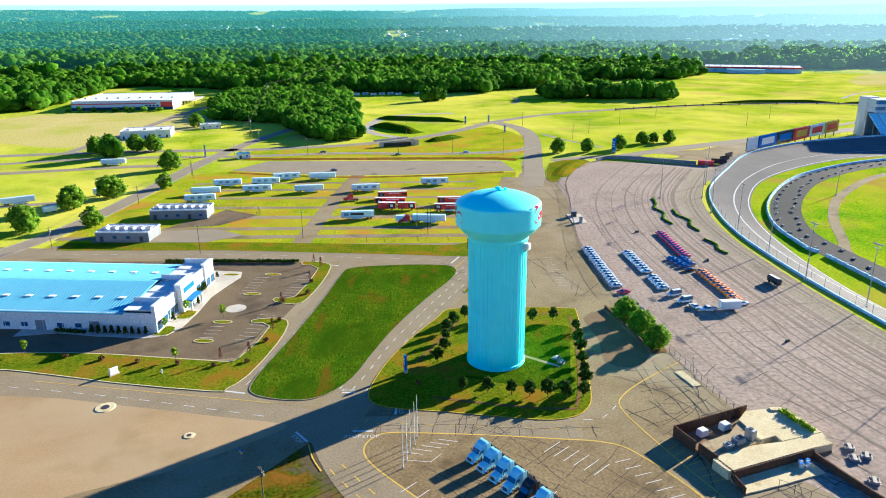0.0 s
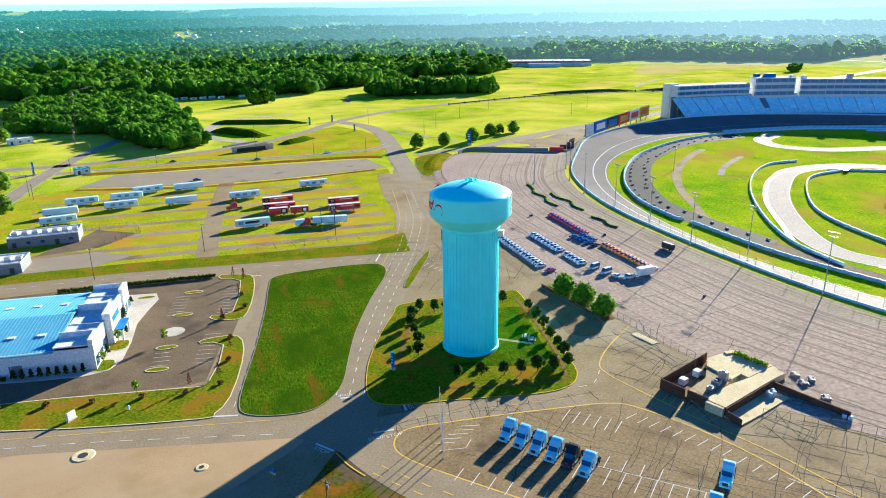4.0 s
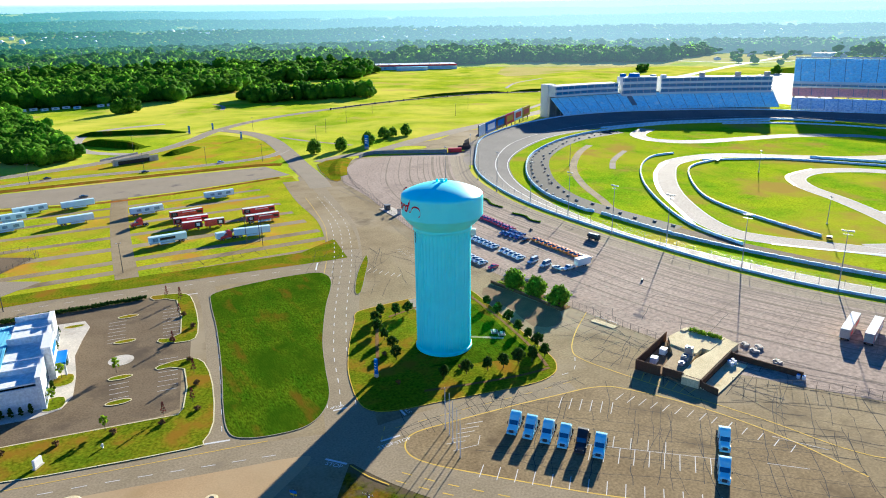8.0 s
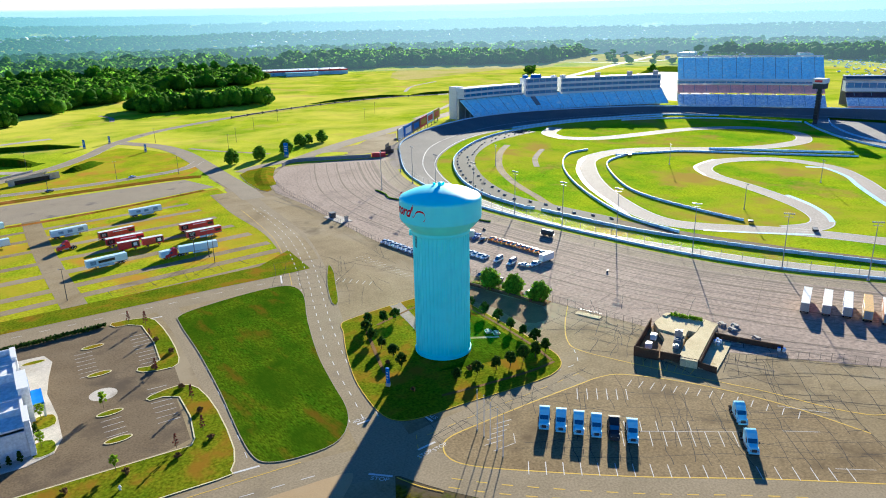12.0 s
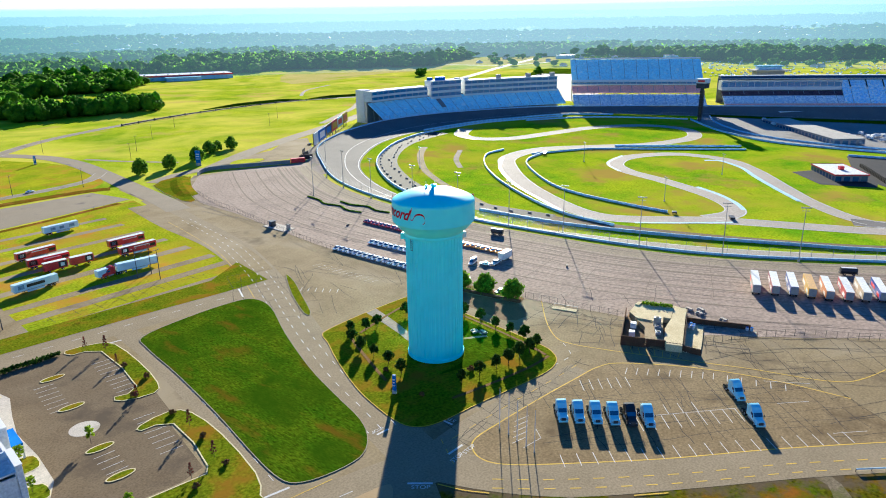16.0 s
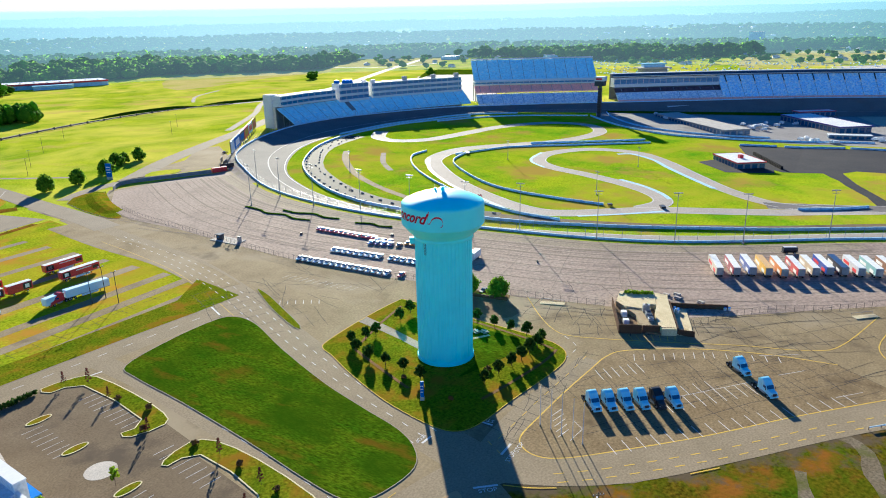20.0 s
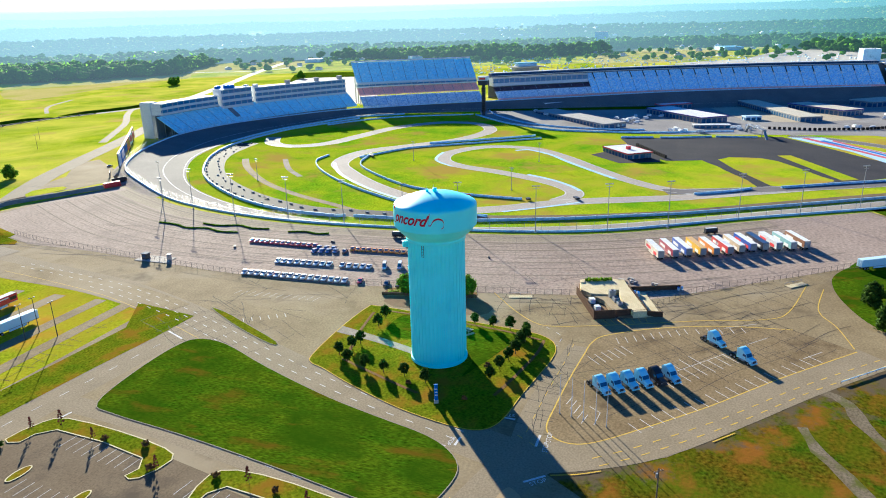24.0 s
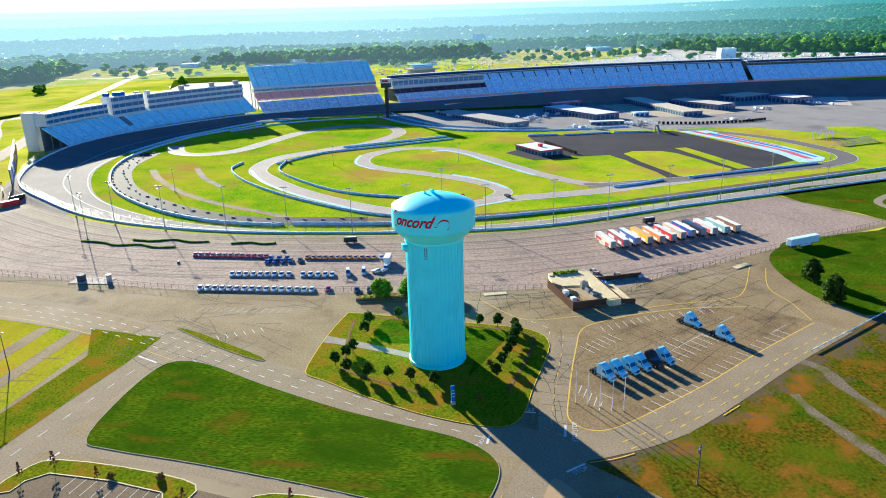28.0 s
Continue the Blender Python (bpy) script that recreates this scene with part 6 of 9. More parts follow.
cars = {"w": build_car(CW, "white sedan parked in a row on the paddock"), "r": build_car(CR, "crimson sedan parked in a row on the paddock"), "o": build_car(CO, "orange sedan parked in a row on the paddock"), "b": build_car(CB, "blue sedan parked in a row on the paddock"), "d": build_car(CD, "dark sedan parked beside the rows"), "v": build_car(CW, "white passenger van at the end of a row", "van", 0.75, 5.6)}
used = set()


def park(key, x, y, h):
    rng = random.Random(round(x * 7 + y * 13))
    m = on(x + rng.uniform(-0.15, 0.15), y + rng.uniform(-0.1, 0.1), h + rng.uniform(-2.5, 2.5))
    if key in used:
        copy_thing(cars[key], m)
    else:
        cars[key].matrix_basis = m
        used.add(key)


def row(key, a, c, n, h, skip=()):
    for i in range(n):
        if i not in skip:
            p = Vector(a).lerp(Vector(c), i / (n - 1))
            park(key, p.x, p.y, h)


row("w", (67.8, 276.5), (68.6, 233), 16, 192)
park("r", 69.5, 227, 192)
row("w", (83.2, 270.5), (85, 230), 15, 192, (9,))
row("r", (106, 297), (105.5, 265), 13, 12)
row("b", (99, 262), (100.8, 252.5), 4, 12)
row("b", (103.4, 262), (104, 255), 3, 12)
park("d", 101.5, 248.5, 12)
row("o", (105.3, 246.5), (106.6, 218), 12, 12)
park("w", 107, 215, 12)
row("v", (86.8, 224), (88.4, 218), 2, 195)
row("w", (90, 213), (90.5, 211), 1 + 1, 100, (1,))
for x, y in ((69.5, 216), (69.8, 211.5), (70.4, 207.4)):
    park("d", x, y, 190)
park("d", 69, 191, 175)

pk = thing("pickup_truck", "white pickup truck hitched to a box trailer", "truck", on(93.5, 210.2, 186))
pb = part("body", prism([(-2.9, 0.45), (2.7, 0.45), (2.85, 0.7), (2.7, 1.05), (1.3, 1.15), (-2.9, 1.15)], -0.98, 0.98, bevel=0.06), CW, pk)
part("cabin", prism([(-0.6, 1.12), (1.5, 1.12), (0.8, 1.8), (-0.45, 1.82)], -0.9, 0.9, inset=0.12), M_GLASS, pk)
part("roof", box(-0.42, 0.75, -0.76, 0.76, 1.8, 1.87, 0.02), CW, pk)
part("bed_liner", box(-2.75, -0.75, -0.8, 0.8, 1.12, 1.17), M_BLACK, pb)
for s in (-1, 1):
    for x in (-1.9, 1.8):
        wheel(pk, x, s * 0.9, 0.4, 0.26)
ct = thing("cargo_trailer", "large white enclosed cargo trailer", "trailer", on(97.5, 210.7, 3))
part("body", box(0, 6.8, -1.25, 1.25, 0.6, 3.4, 0.1), M_PAINTW, ct)
part("hitch", box(-1.6, 0, -0.08, 0.08, 0.5, 0.62), M_DARKSTEEL, ct)
for x in (3.3, 4.3):
    for s in (-1, 1):
        wheel(ct, x, s * 1.1, 0.4, 0.25)

def build_tanker(m, label):
    t = thing("water_tank_trailer", label, "tank trailer", m)
    part("tank", cyl((-2.9, 0, 1.75), (2.9, 0, 1.75), 1.0, n=18), M_DARKSTEEL, t, "dark tank drum")
    part("frame", box(-3.2, 3.2, -0.8, 0.8, 0.55, 0.85), M_BLACK, t)
    part("top_deck", box(-2.6, 2.6, -0.55, 0.55, 2.7, 2.85), M_PAINTW, t)
    for x in (-1.6, 1.6):
        for s in (-1, 1):
            wheel(t, x, s * 0.9, 0.45, 0.3)
    return t


build_tanker(on(127, 233.5, 100), "dark tank trailer with a white deck")
build_tanker(on(164, 97.5, -62), "dark tank trailer beside the haulers")

# far vehicles on the camp field, and parked rows by the woods
for x, y, h in ((-228, 366, 30), (-188, 386, 35), (-223, 476, 8)):
    copy_thing(plain, on(x, y, h))
for x, y, h in ((-192, 353, 40),):
    copy_thing(dolly, on(x, y, h))
rv = thing("caravan", "white caravan in a far row by the woods", "caravan", on(-100, 925, 10), "far caravans")
part("body", box(-4, 4, -1.25, 1.25, 0.6, 3.4, 0.2), M_PAINTW, rv)
part("window", box(-2, 1.5, -1.28, -1.24, 1.8, 2.6), M_GLASS, rv)
for s in (-1, 1):
    wheel(rv, 0, s, 0.4, 0.25)
for i in range(1, 11):
    copy_thing(rv, on(-100 + 11 * i + (14 if i > 6 else 0), 925 + (i % 3) * 4, 10 + 7 * (i % 4)))
for x, y, k in ((-60, 447, "d"), (-76, 514, "d"), (240, 500, "d"), (-20, 500, "d"), (30, 506, "w")):
    park(k, x, y, 5)

# ---- buildings ----
def local(ob, x, y, heading):
    ob.matrix_basis = pose(x, y, 0.06 + HILL(x, y), 0, 0, heading)
    return ob


# showroom by the car park: local x runs west from its south-east corner, y north
sh = local(thing("commercial_building", "long white commercial building with a blue metal roof", "building"), -86, 201, 174)
# mirrored axes: x to the west, y to the south after the turn, so depth is negative
D = -45.0
part("wall_south", box(0, 112, -0.4, 0, 0, 6.6), M_WALLW, sh, "white ribbed wall")
part("wall_north", box(0, 112, D, D + 0.4, 0, 6.6), M_WALLW, sh)
part("wall_west", box(111.6, 112, D, 0, 0, 6.6), M_WALLW, sh)
part("wall_east", box(0, 0.4, D, 0, 0, 7.6), M_WALLW, sh)
b = bmesh.new()
rf = [(x, y, z) for x in (9.5, 112.6) for y, z in ((0.6, 6.5), (D / 2, 8.6), (D - 0.6, 6.5))]
vs = [b.verts.new(p) for p in rf]
b.faces.new((vs[0], vs[1], vs[4], vs[3]))
b.faces.new((vs[1], vs[2], vs[5], vs[4]))
lo = [b.verts.new((x, y, z - 0.3)) for x, y, z in rf]
b.faces.new((lo[0], lo[3], lo[4], lo[1]))
b.faces.new((lo[1], lo[4], lo[5], lo[2]))
for i, j in ((0, 1), (1, 2), (3, 4), (4, 5), (0, 3), (2, 5)):
    b.faces.new((vs[i], vs[j], lo[j], lo[i]))
bmesh.ops.recalc_face_normals(b, faces=b.faces[:])
roof = part("roof", b, M_ROOFB, sh, "blue standing-seam metal roof")
seam = None
for i in range(105):
    for sgn in (0, 1):
        if seam is None or sgn == 1 and i == 0:
            bb = bmesh.new()
            y0, z0, y1, z1 = (0.6, 6.5, D / 2, 8.6) if sgn == 0 else (D / 2, 8.6, D - 0.6, 6.5)
            q = [bb.verts.new((dx, y, z + dz)) for dx in (-0.04, 0.04) for y, z in ((y0, z0), (y1, z1)) for dz in (0.0, 0.09)]
            for f in ((0, 1, 3, 2), (4, 6, 7, 5), (1, 5, 7, 3), (0, 4, 5, 1), (2, 3, 7, 6)):
                bb.faces.new([q[k] for k in f])
            s0 = part("seam", bb, M_ROOFB, roof)
            if sgn == 0:
                seam = s0.data
            else:
                seam2 = s0.data
            s0.location.x = 10 + i
        else:
            o = new("seam", seam if sgn == 0 else seam2)
            o.parent = roof
            o.location.x = 10 + i
for i in range(12):
    for y, z in ((-10, 7.55), (-33, 7.75)):
        sk = part("skylight", box(14 + 8 * i, 16.2 + 8 * i, y - 0.8, y + 0.8, z, z + 0.22, 0.03), M_ROOFW, roof, "white skylight")
part("flat_roof", box(0.4, 9.6, D + 0.4, -0.4, 7.1, 7.5), M_ROOFW, sh, "white flat roof behind the parapet")
for y0, y1, h, o in ((-7.5, 0.5, 9.0, 1.0), (-16, -7.5, 7.8, 0.3), (-27, -16, 9.6, 2.2), (-38, -27, 7.8, 0.3), (D - 0.5, -38, 9.0, 1.0)):
    fr = part("parapet", box(-o, 0.2, y0 + 0.03, y1 - 0.03, 0, h, 0.06), M_WALLW, sh, "white facade panel")
    part("parapet_cap", box(-o - 0.1, 0.3, y0 - 0.02, y1 + 0.02, h, h + 0.25), M_PAINTW, fr)
    part("parapet_return", box(0.2, 9.6, y0 + 0.05, y0 + 0.45, 6.6, h), M_WALLW, fr)
    if o < 2:
        n = max(1, round((y1 - y0) / 3.2))
        for i in range(n):
            a = y0 + (y1 - y0) * (i + 0.12) / n
            c = y0 + (y1 - y0) * (i + 0.88) / n
            w = part("window", box(-o - 0.06, -o + 0.04, a, c, 0.6, 3.6), M_GLASS, fr)
            part("window_frame", box(-o - 0.09, -o - 0.02, a - 0.1, a, 0.5, 3.7), M_DARKSTEEL, w)
    else:
        part("entrance_door", box(-o - 0.07, -o + 0.04, y0 + 3.2, y1 - 3.2, 0, 3.2), M_GLASS, fr, "glass entrance doors")
        part("canopy", box(-o - 2.6, -o, y0 + 1.2, y1 - 1.2, 3.6, 4.1, 0.05), M_BLUE, fr, "blue entrance canopy")
        for y in (y0 + 1.5, y1 - 1.5):
            part("pillar", box(-o - 2.5, -o - 2.0, y - 0.25, y + 0.25, 0, 3.6), M_WALLW, fr)
part("sign_band", box(-2.35, -2.25, -25.5, -17.5, 6.4, 8.2), M_BLUE, sh, "blue sign panel")
for i in range(9):
    part("loading_door" if i % 3 == 0 else "window", box(18 + 6.0 * i, (21.4 if i % 3 == 0 else 20.2) + 6.0 * i, -0.02, 0.06, 0.1 if i % 3 == 0 else 1.2, 3.4 if i % 3 == 0 else 2.6), M_GREYWALL if i % 3 == 0 else M_GLASS, sh)
for i in range(34):
    part("wall_rib", box(1.5 + 3.2 * i, 1.62 + 3.2 * i, 0.0, 0.07, 0.1, 6.3), M_WALLW, sh)


def block_house(name, label, x, y, heading, lx, ly, h, wallm=M_GREYWALL, roofm=M_ROOFG, units=4, category="building", openings=True):
    t = local(thing(name, label, category), x, y, heading)
    part("wall_block", box(0, lx, 0, ly, 0, h, 0.05), wallm, t)
    rf = part("roof", box(0.3, lx - 0.3, 0.3, ly - 0.3, h, h + 0.12), roofm, t)
    for x0, x1, y0, y1 in ((-0.1, lx + 0.1, -0.1, 0.3), (-0.1, lx + 0.1, ly - 0.3, ly + 0.1), (-0.1, 0.3, 0.3, ly - 0.3), (lx - 0.3, lx + 0.1, 0.3, ly - 0.3)):
        part("parapet", box(x0, x1, y0, y1, h, h + 0.5), roofm, t)
    for i in range(units):
        u = part("roof_unit", box(lx * (i + 0.3) / units, lx * (i + 0.3) / units + min(2.2, lx * 0.1), ly * 0.3, ly * 0.3 + min(2.4, ly * 0.3), h + 0.1, h + 1.4, 0.06), M_STEEL, rf)
    if openings:
        n = max(2, round(lx / 6))
        for i in range(n):
            a = lx * (i + 0.3) / n
            part("door" if i % 3 == 0 else "window", box(a, a + 1.6, -0.06, 0.05, 0.05 if i % 3 == 0 else 1.4, 2.4 if i % 3 == 0 else 2.6), M_DARKSTEEL if i % 3 == 0 else M_GLASS, t)
    return t


block_house("pump_house", "low grey block pump house with roof units", -148, 299, -3, 24, 13, 4.0, roofm=M_ROOFW, units=6)
block_house("utility_building", "grey block utility building with white roof fans", -137, 334, 1, 28, 13, 4.4, roofm=M_ROOFW, units=7)
wh = block_house("warehouse", "long white warehouse with a red stripe and a navy base", -394, 793, 3, 110, 92, 10, M_WALLW, M_ROOFW, 9, openings=False)
part("base_band", box(-0.12, 110.12, -0.12, 0.0, 0.0, 3.2), M_NAVY, wh, "navy painted base")
part("stripe", box(-0.12, 92, -0.12, 0.0, 6.4, 7.5), M_REDP, wh, "red painted stripe")
part("corner_panel", box(97, 110.15, -0.16, 0.0, 3.2, 8.6), M_REDP, wh, "red corner panel")
for i in range(4):
    part("window", box(80 + 4.0 * i, 82.6 + 4.0 * i, -0.16, 0.0, 3.6, 5.4), M_GLASS, wh)
part("canopy", box(110.1, 124, 40, 88, 4.6, 5.2), M_CREAMROOF, wh, "cream loading canopy")
for y in (42, 56, 70, 86):
    part("canopy_post", cyl((123, y, 0), (123, y, 4.6), 0.25, n=6), M_STEEL, wh)
    part("loading_door", box(109.9, 110.12, y - 1, y + 3, 0.2, 4.0), M_DARKSTEEL, wh)
block_house("store_building", "small white building with a blue band", -256, 588, 12, 40, 24, 6, M_WALLW, M_ROOFW, 3)
block_house("shed", "small white shed near the road", -205, 640, 20, 18, 9, 4, M_WALLW, M_ROOFW, 1)
fc = block_house("factory", "far white factory with a red stripe", 510, 1285, -24, 160, 60, 9, M_WALLB, M_ROOFW, 8, openings=False)
part("stripe", box(-0.2, 160.2, -0.3, 0.0, 6.6, 9.6), M_REDP, fc, "red painted stripe")
part("annex", box(40, 100, -26, -0.4, 0, 6, 0.1), M_WALLB, fc, "pale blue annex")
part("annex_roof", box(39, 101, -27, -0.4, 6.0, 6.6), M_ROOFB, fc, "blue annex roof")
block_house("office_building", "low building among trees", -130, 1290, 0, 70, 40, 8, M_GREYWALL, M_ROOFG, 3)
block_house("ticket_hut", "small white service hut by the frontage road", -134, 492, 20, 9, 6, 3.4, M_WALLW, M_ROOFB, 1)
for i, (x, y, l, w, h, hd, rm) in enumerate([(1560, 720, 60, 30, 10, 30, M_ROOFG), (1700, 640, 50, 30, 9, 20, M_ROOFG), (1330, 700, 70, 22, 8, 40, M_ROOFG), (1880, 330, 90, 50, 10, 10, M_ROOFB), (2300, 330, 60, 40, 40, 0, M_ROOFG), (1400, -260, 40, 30, 22, 0, M_ROOFW), (1900, -60, 80, 50, 9, 15, M_ROOFB), (2100, 900, 70, 40, 9, 15, M_ROOFW), (1500, 980, 60, 40, 8, 15, M_ROOFW)]):
    block_house("far_building", "far pale building beyond the speedway", x, y, hd, l, w, h, M_WALLB, rm, 2)
rng = random.Random(5)
hs = thing("house", "small far house among trees", "house", pose(1500, 560, 0, 0, 0, 20), "far houses")
part("wall", box(-7, 7, -5, 5, 0, 3.6), M_WALLW, hs)
part("roof", prism([(-7.6, 3.5), (7.6, 3.5), (0, 6.6)], -5.5, 5.5), M_ROOFG, hs)
for x in (-4, 3.5):
    part("window", box(x - 0.7, x + 0.7, -5.06, -4.95, 1.2, 2.5), M_GLASS, hs)
part("door", box(-0.6, 0.5, -5.06, -4.95, 0, 2.1), M_REDP, hs)
for i in range(90):
    a, r = radians(rng.uniform(-24, 44)), rng.uniform(1450, 2500)
    copy_thing(hs, pose(r * math.cos(a), r * math.sin(a), HILL(r * math.cos(a), r * math.sin(a)), 0, 0, rng.uniform(0, 180)))

# infield buildings
def infield_house(name, label, x, y, heading, lx, ly, h, wallm, roofm, bays, fascia=None):
    t = thing(name, label, "building", pose(x, y, INFIELD(x, y), 0, 0, heading))
    part("wall_block", box(0.4, lx - 0.4, 0.4, ly - 0.4, 0, h), wallm, t)
    part("roof", box(0, lx, 0, ly, h, h + 0.4, 0.05), roofm, t)
    if fascia:
        for q in ((-0.15, lx + 0.15, -0.15, 0.0), (-0.15, lx + 0.15, ly, ly + 0.15), (-0.15, 0.0, 0, ly), (lx, lx + 0.15, 0, ly)):
            part("fascia", box(*q, h - 0.3, h + 0.6), fascia, t)
    for side, length in (("x", lx), ("y", ly)):
        n = max(2, int(length / bays))
        for i in range(n):
            a, c = length * (i + 0.15) / n, length * (i + 0.85) / n
            for e in (0, 1):
                if side == "x":
                    part("bay_door", box(a, c, 0.32 if e == 0 else ly - 0.42, 0.42 if e == 0 else ly - 0.32, 0.1, h * 0.75), M_GLASS, t)
                else:
                    part("bay_door", box(0.32 if e == 0 else lx - 0.42, 0.42 if e == 0 else lx - 0.32, a, c, 0.1, h * 0.75), M_GLASS, t)
    return t


rh = infield_house("clubhouse", "low infield house with a red fascia and white roof", 392, 147, -55, 22, 38, 4.2, M_GREYWALL, M_ROOFW, 4.5, M_REDP)
part("roof_unit", box(10, 13, 16, 19, 4.5, 7.0, 0.1), M_REDP, rh, "red roof sign box")
infield_house("garage", "long grey garage with dark bays and a flat grey roof", 546, 179, -49, 28, 132, 5, M_GREYWALL, M_ROOFG, 6)
infield_house("garage", "white-roofed hall with a purple fascia", 620, 86, -54, 34, 98, 6, M_GREYWALL, M_ROOFW, 6, M_PURPLE)
infield_house("garage", "low white porch roof before the hall", 585, 94, -80, 36, 9, 3, M_GREYWALL, M_ROOFW, 6)
infield_house("garage", "white-roofed shed behind the hall", 740, 128, -56, 44, 14, 5, M_GREYWALL, M_ROOFW, 6, M_REDP)
infield_house("garage", "small pale blue cabin beside the hall", 652, 40, -70, 18, 10, 4, M_TRAILER, M_TRAILER, 5)
infield_house("garage", "long low garage with a pale roof and dark bays", 648, -12, -72, 24, 158, 5, M_GREYWALL, M_CREAMROOF, 6)
infield_house("garage", "pale-roofed hall with a purple fascia", 702, -62, -55, 30, 80, 6, M_GREYWALL, M_CREAMROOF, 6, M_PURPLE)
infield_house("garage", "open pale canopy hall by the pits", 795, -112, -54, 56, 34, 6, M_GREYWALL, M_CREAMROOF, 8)
infield_house("garage", "dark hall with a purple fascia", 760, -165, -60, 34, 40, 7, M_GREYWALL, M_ROOFW, 6, M_PURPLE)
infield_house("pit_building", "long white pit building behind the wall", 693, 262, -50, 108, 8, 6, M_WALLW, M_ROOFW, 5)
infield_house("timing_tower", "slim white tower at the end of the pit building", 764, 178, -50, 6, 8, 13, M_WALLW, M_ROOFW, 4)
infield_house("pit_building", "white pit hall near the front straight", 863, -84, -64, 60, 12, 7, M_WALLW, M_ROOFW, 5)
zz = thing("tyre_wall", "row of dark stacked tyre bundles along the garage road", "barrier")
first_me = None
for p, hd in along([(590, 24), (586, -14), (596, -61), (616, -92)], 4.4, 0.5):
    if first_me is None:
        o = part("bundle", box(-1.2, 1.2, -0.9, 0.9, 0, 2.4, 0.2), M_RUBBER, zz)
        first_me = o.data
    else:
        o = new("bundle", first_me)
        o.parent = zz
    o.matrix_basis = Matrix.Translation((p.x, p.y, INFIELD(p.x, p.y) + 0.04)) @ Matrix.Rotation(hd, 4, 'Z')
tw = thing("tyre_wall", "black tyre row beside the red-edged house", "barrier")
for p, hd in along([(460, 143), (408, 118)], 3.2, 0.5):
    o = new("bundle", first_me)
    o.parent = tw
    o.matrix_basis = Matrix.Translation((p.x, p.y, INFIELD(p.x, p.y) + 0.06)) @ Matrix.Rotation(hd, 4, 'Z')
gt = thing("footbridge", "grey truss footbridge over the pit road", "bridge", pose(545, 40, INFIELD(545, 40), 0, 0, 15))
for x in (-17, 17):
    for y in (-1.5, 1.5):
        part("leg", cyl((x, y, 0), (x, y, 8), 0.35, n=6), M_STEEL, gt)
    part("stair", prism([(x, 7.2), (x + 0.3, 7.5), (x + math.copysign(9, x), 0.2), (x + math.copysign(8.6, x), 0)], -1.2, 1.2), M_STEEL, gt)
part("deck", box(-18, 18, -1.8, 1.8, 7.2, 7.6), M_STEEL, gt)
for y in (-1.7, 1.7):
    part("rail", box(-18, 18, y - 0.08, y + 0.08, 9.2, 9.4), M_STEEL, gt)
    for k in range(12):
        x0 = -18 + 3 * k
        part("diagonal", cyl((x0, y, 7.6 if k % 2 else 9.3), (x0 + 3, y, 9.3 if k % 2 else 7.6), 0.12, n=4), M_STEEL, gt)
bl = thing("bleacher_frames", "stack of bare pale bleacher frames on the gravel", "frame", pose(490, -102, INFIELD(490, -102), 0, 0, -20))
for i in range(9):
    part("frame", prism([(-16, 0), (-15.4, 0), (15.5, 5.2), (15.5, 5.8)], -9 + 2.2 * i, -8.6 + 2.2 * i), M_STEEL, bl)
    part("strut", cyl((15, -8.8 + 2.2 * i, 0), (15, -8.8 + 2.2 * i, 5.4), 0.15, n=4), M_STEEL, bl)
rng = random.Random(11)
tk = thing("service_truck", "small white service vehicle in the garage area", "vehicle", pose(600, 100, 0), "infield vehicles")
part("cab", box(1.4, 3.0, -1.0, 1.0, 0.5, 2.2, 0.1), M_PAINTW, tk)
part("cargo_box", box(-3.0, 1.3, -1.15, 1.15, 0.7, 3.0, 0.05), M_ROOFW, tk)
for x in (-1.8, 2.2):
    for s in (-1, 1):
        wheel(tk, x, s, 0.42, 0.25)
first = True
for i in range(46):
    x, y = rng.choice([(615, 165), (590, 45), (650, 140), (700, -110), (612, -60), (760, -200), (640, 262), (560, 100)])
    x, y = x + rng.uniform(-16, 16), y + rng.uniform(-16, 16)
    m = pose(x, y, INFIELD(x, y) + 0.08, 0, 0, rng.choice([-50, 40, 130, 20]))
    if first:
        tk.matrix_basis = m
        first = False
    else:
        copy_thing(tk, m)
ex = thing("excavator", "orange excavator on the dirt by the pit entry", "machine", pose(430, -150, INFIELD(430, -150) + 0.1, 0, 0, 40), "parked machines")
part("track_left", box(-2.2, 2.2, -1.5, -0.8, 0, 0.9, 0.2), M_RUBBER, ex)
part("track_right", box(-2.2, 2.2, 0.8, 1.5, 0, 0.9, 0.2), M_RUBBER, ex)
part("house", box(-2.4, 1.4, -1.4, 1.4, 1.0, 2.6, 0.15), CO, ex)
part("cab", box(0.2, 1.7, -1.4, -0.2, 1.0, 3.2, 0.1), M_GLASS, ex)
part("boom", prism([(1.2, 1.6), (1.6, 1.4), (5.0, 4.2), (4.8, 4.7)], -0.25, 0.25), CO, ex)
part("stick", prism([(4.7, 4.6), (5.1, 4.4), (6.4, 1.4), (6.0, 1.3)], -0.2, 0.2), CO, ex)
part("bucket", prism([(5.6, 1.4), (6.8, 1.4), (6.6, 0.3), (5.9, 0.2)], -0.5, 0.5), M_DARKSTEEL, ex)
for x, y, h in ((446, -158, 120), (420, -166, 200), (462, -146, 10)):
    copy_thing(ex, pose(x, y, INFIELD(x, y) + 0.1, 0, 0, h))

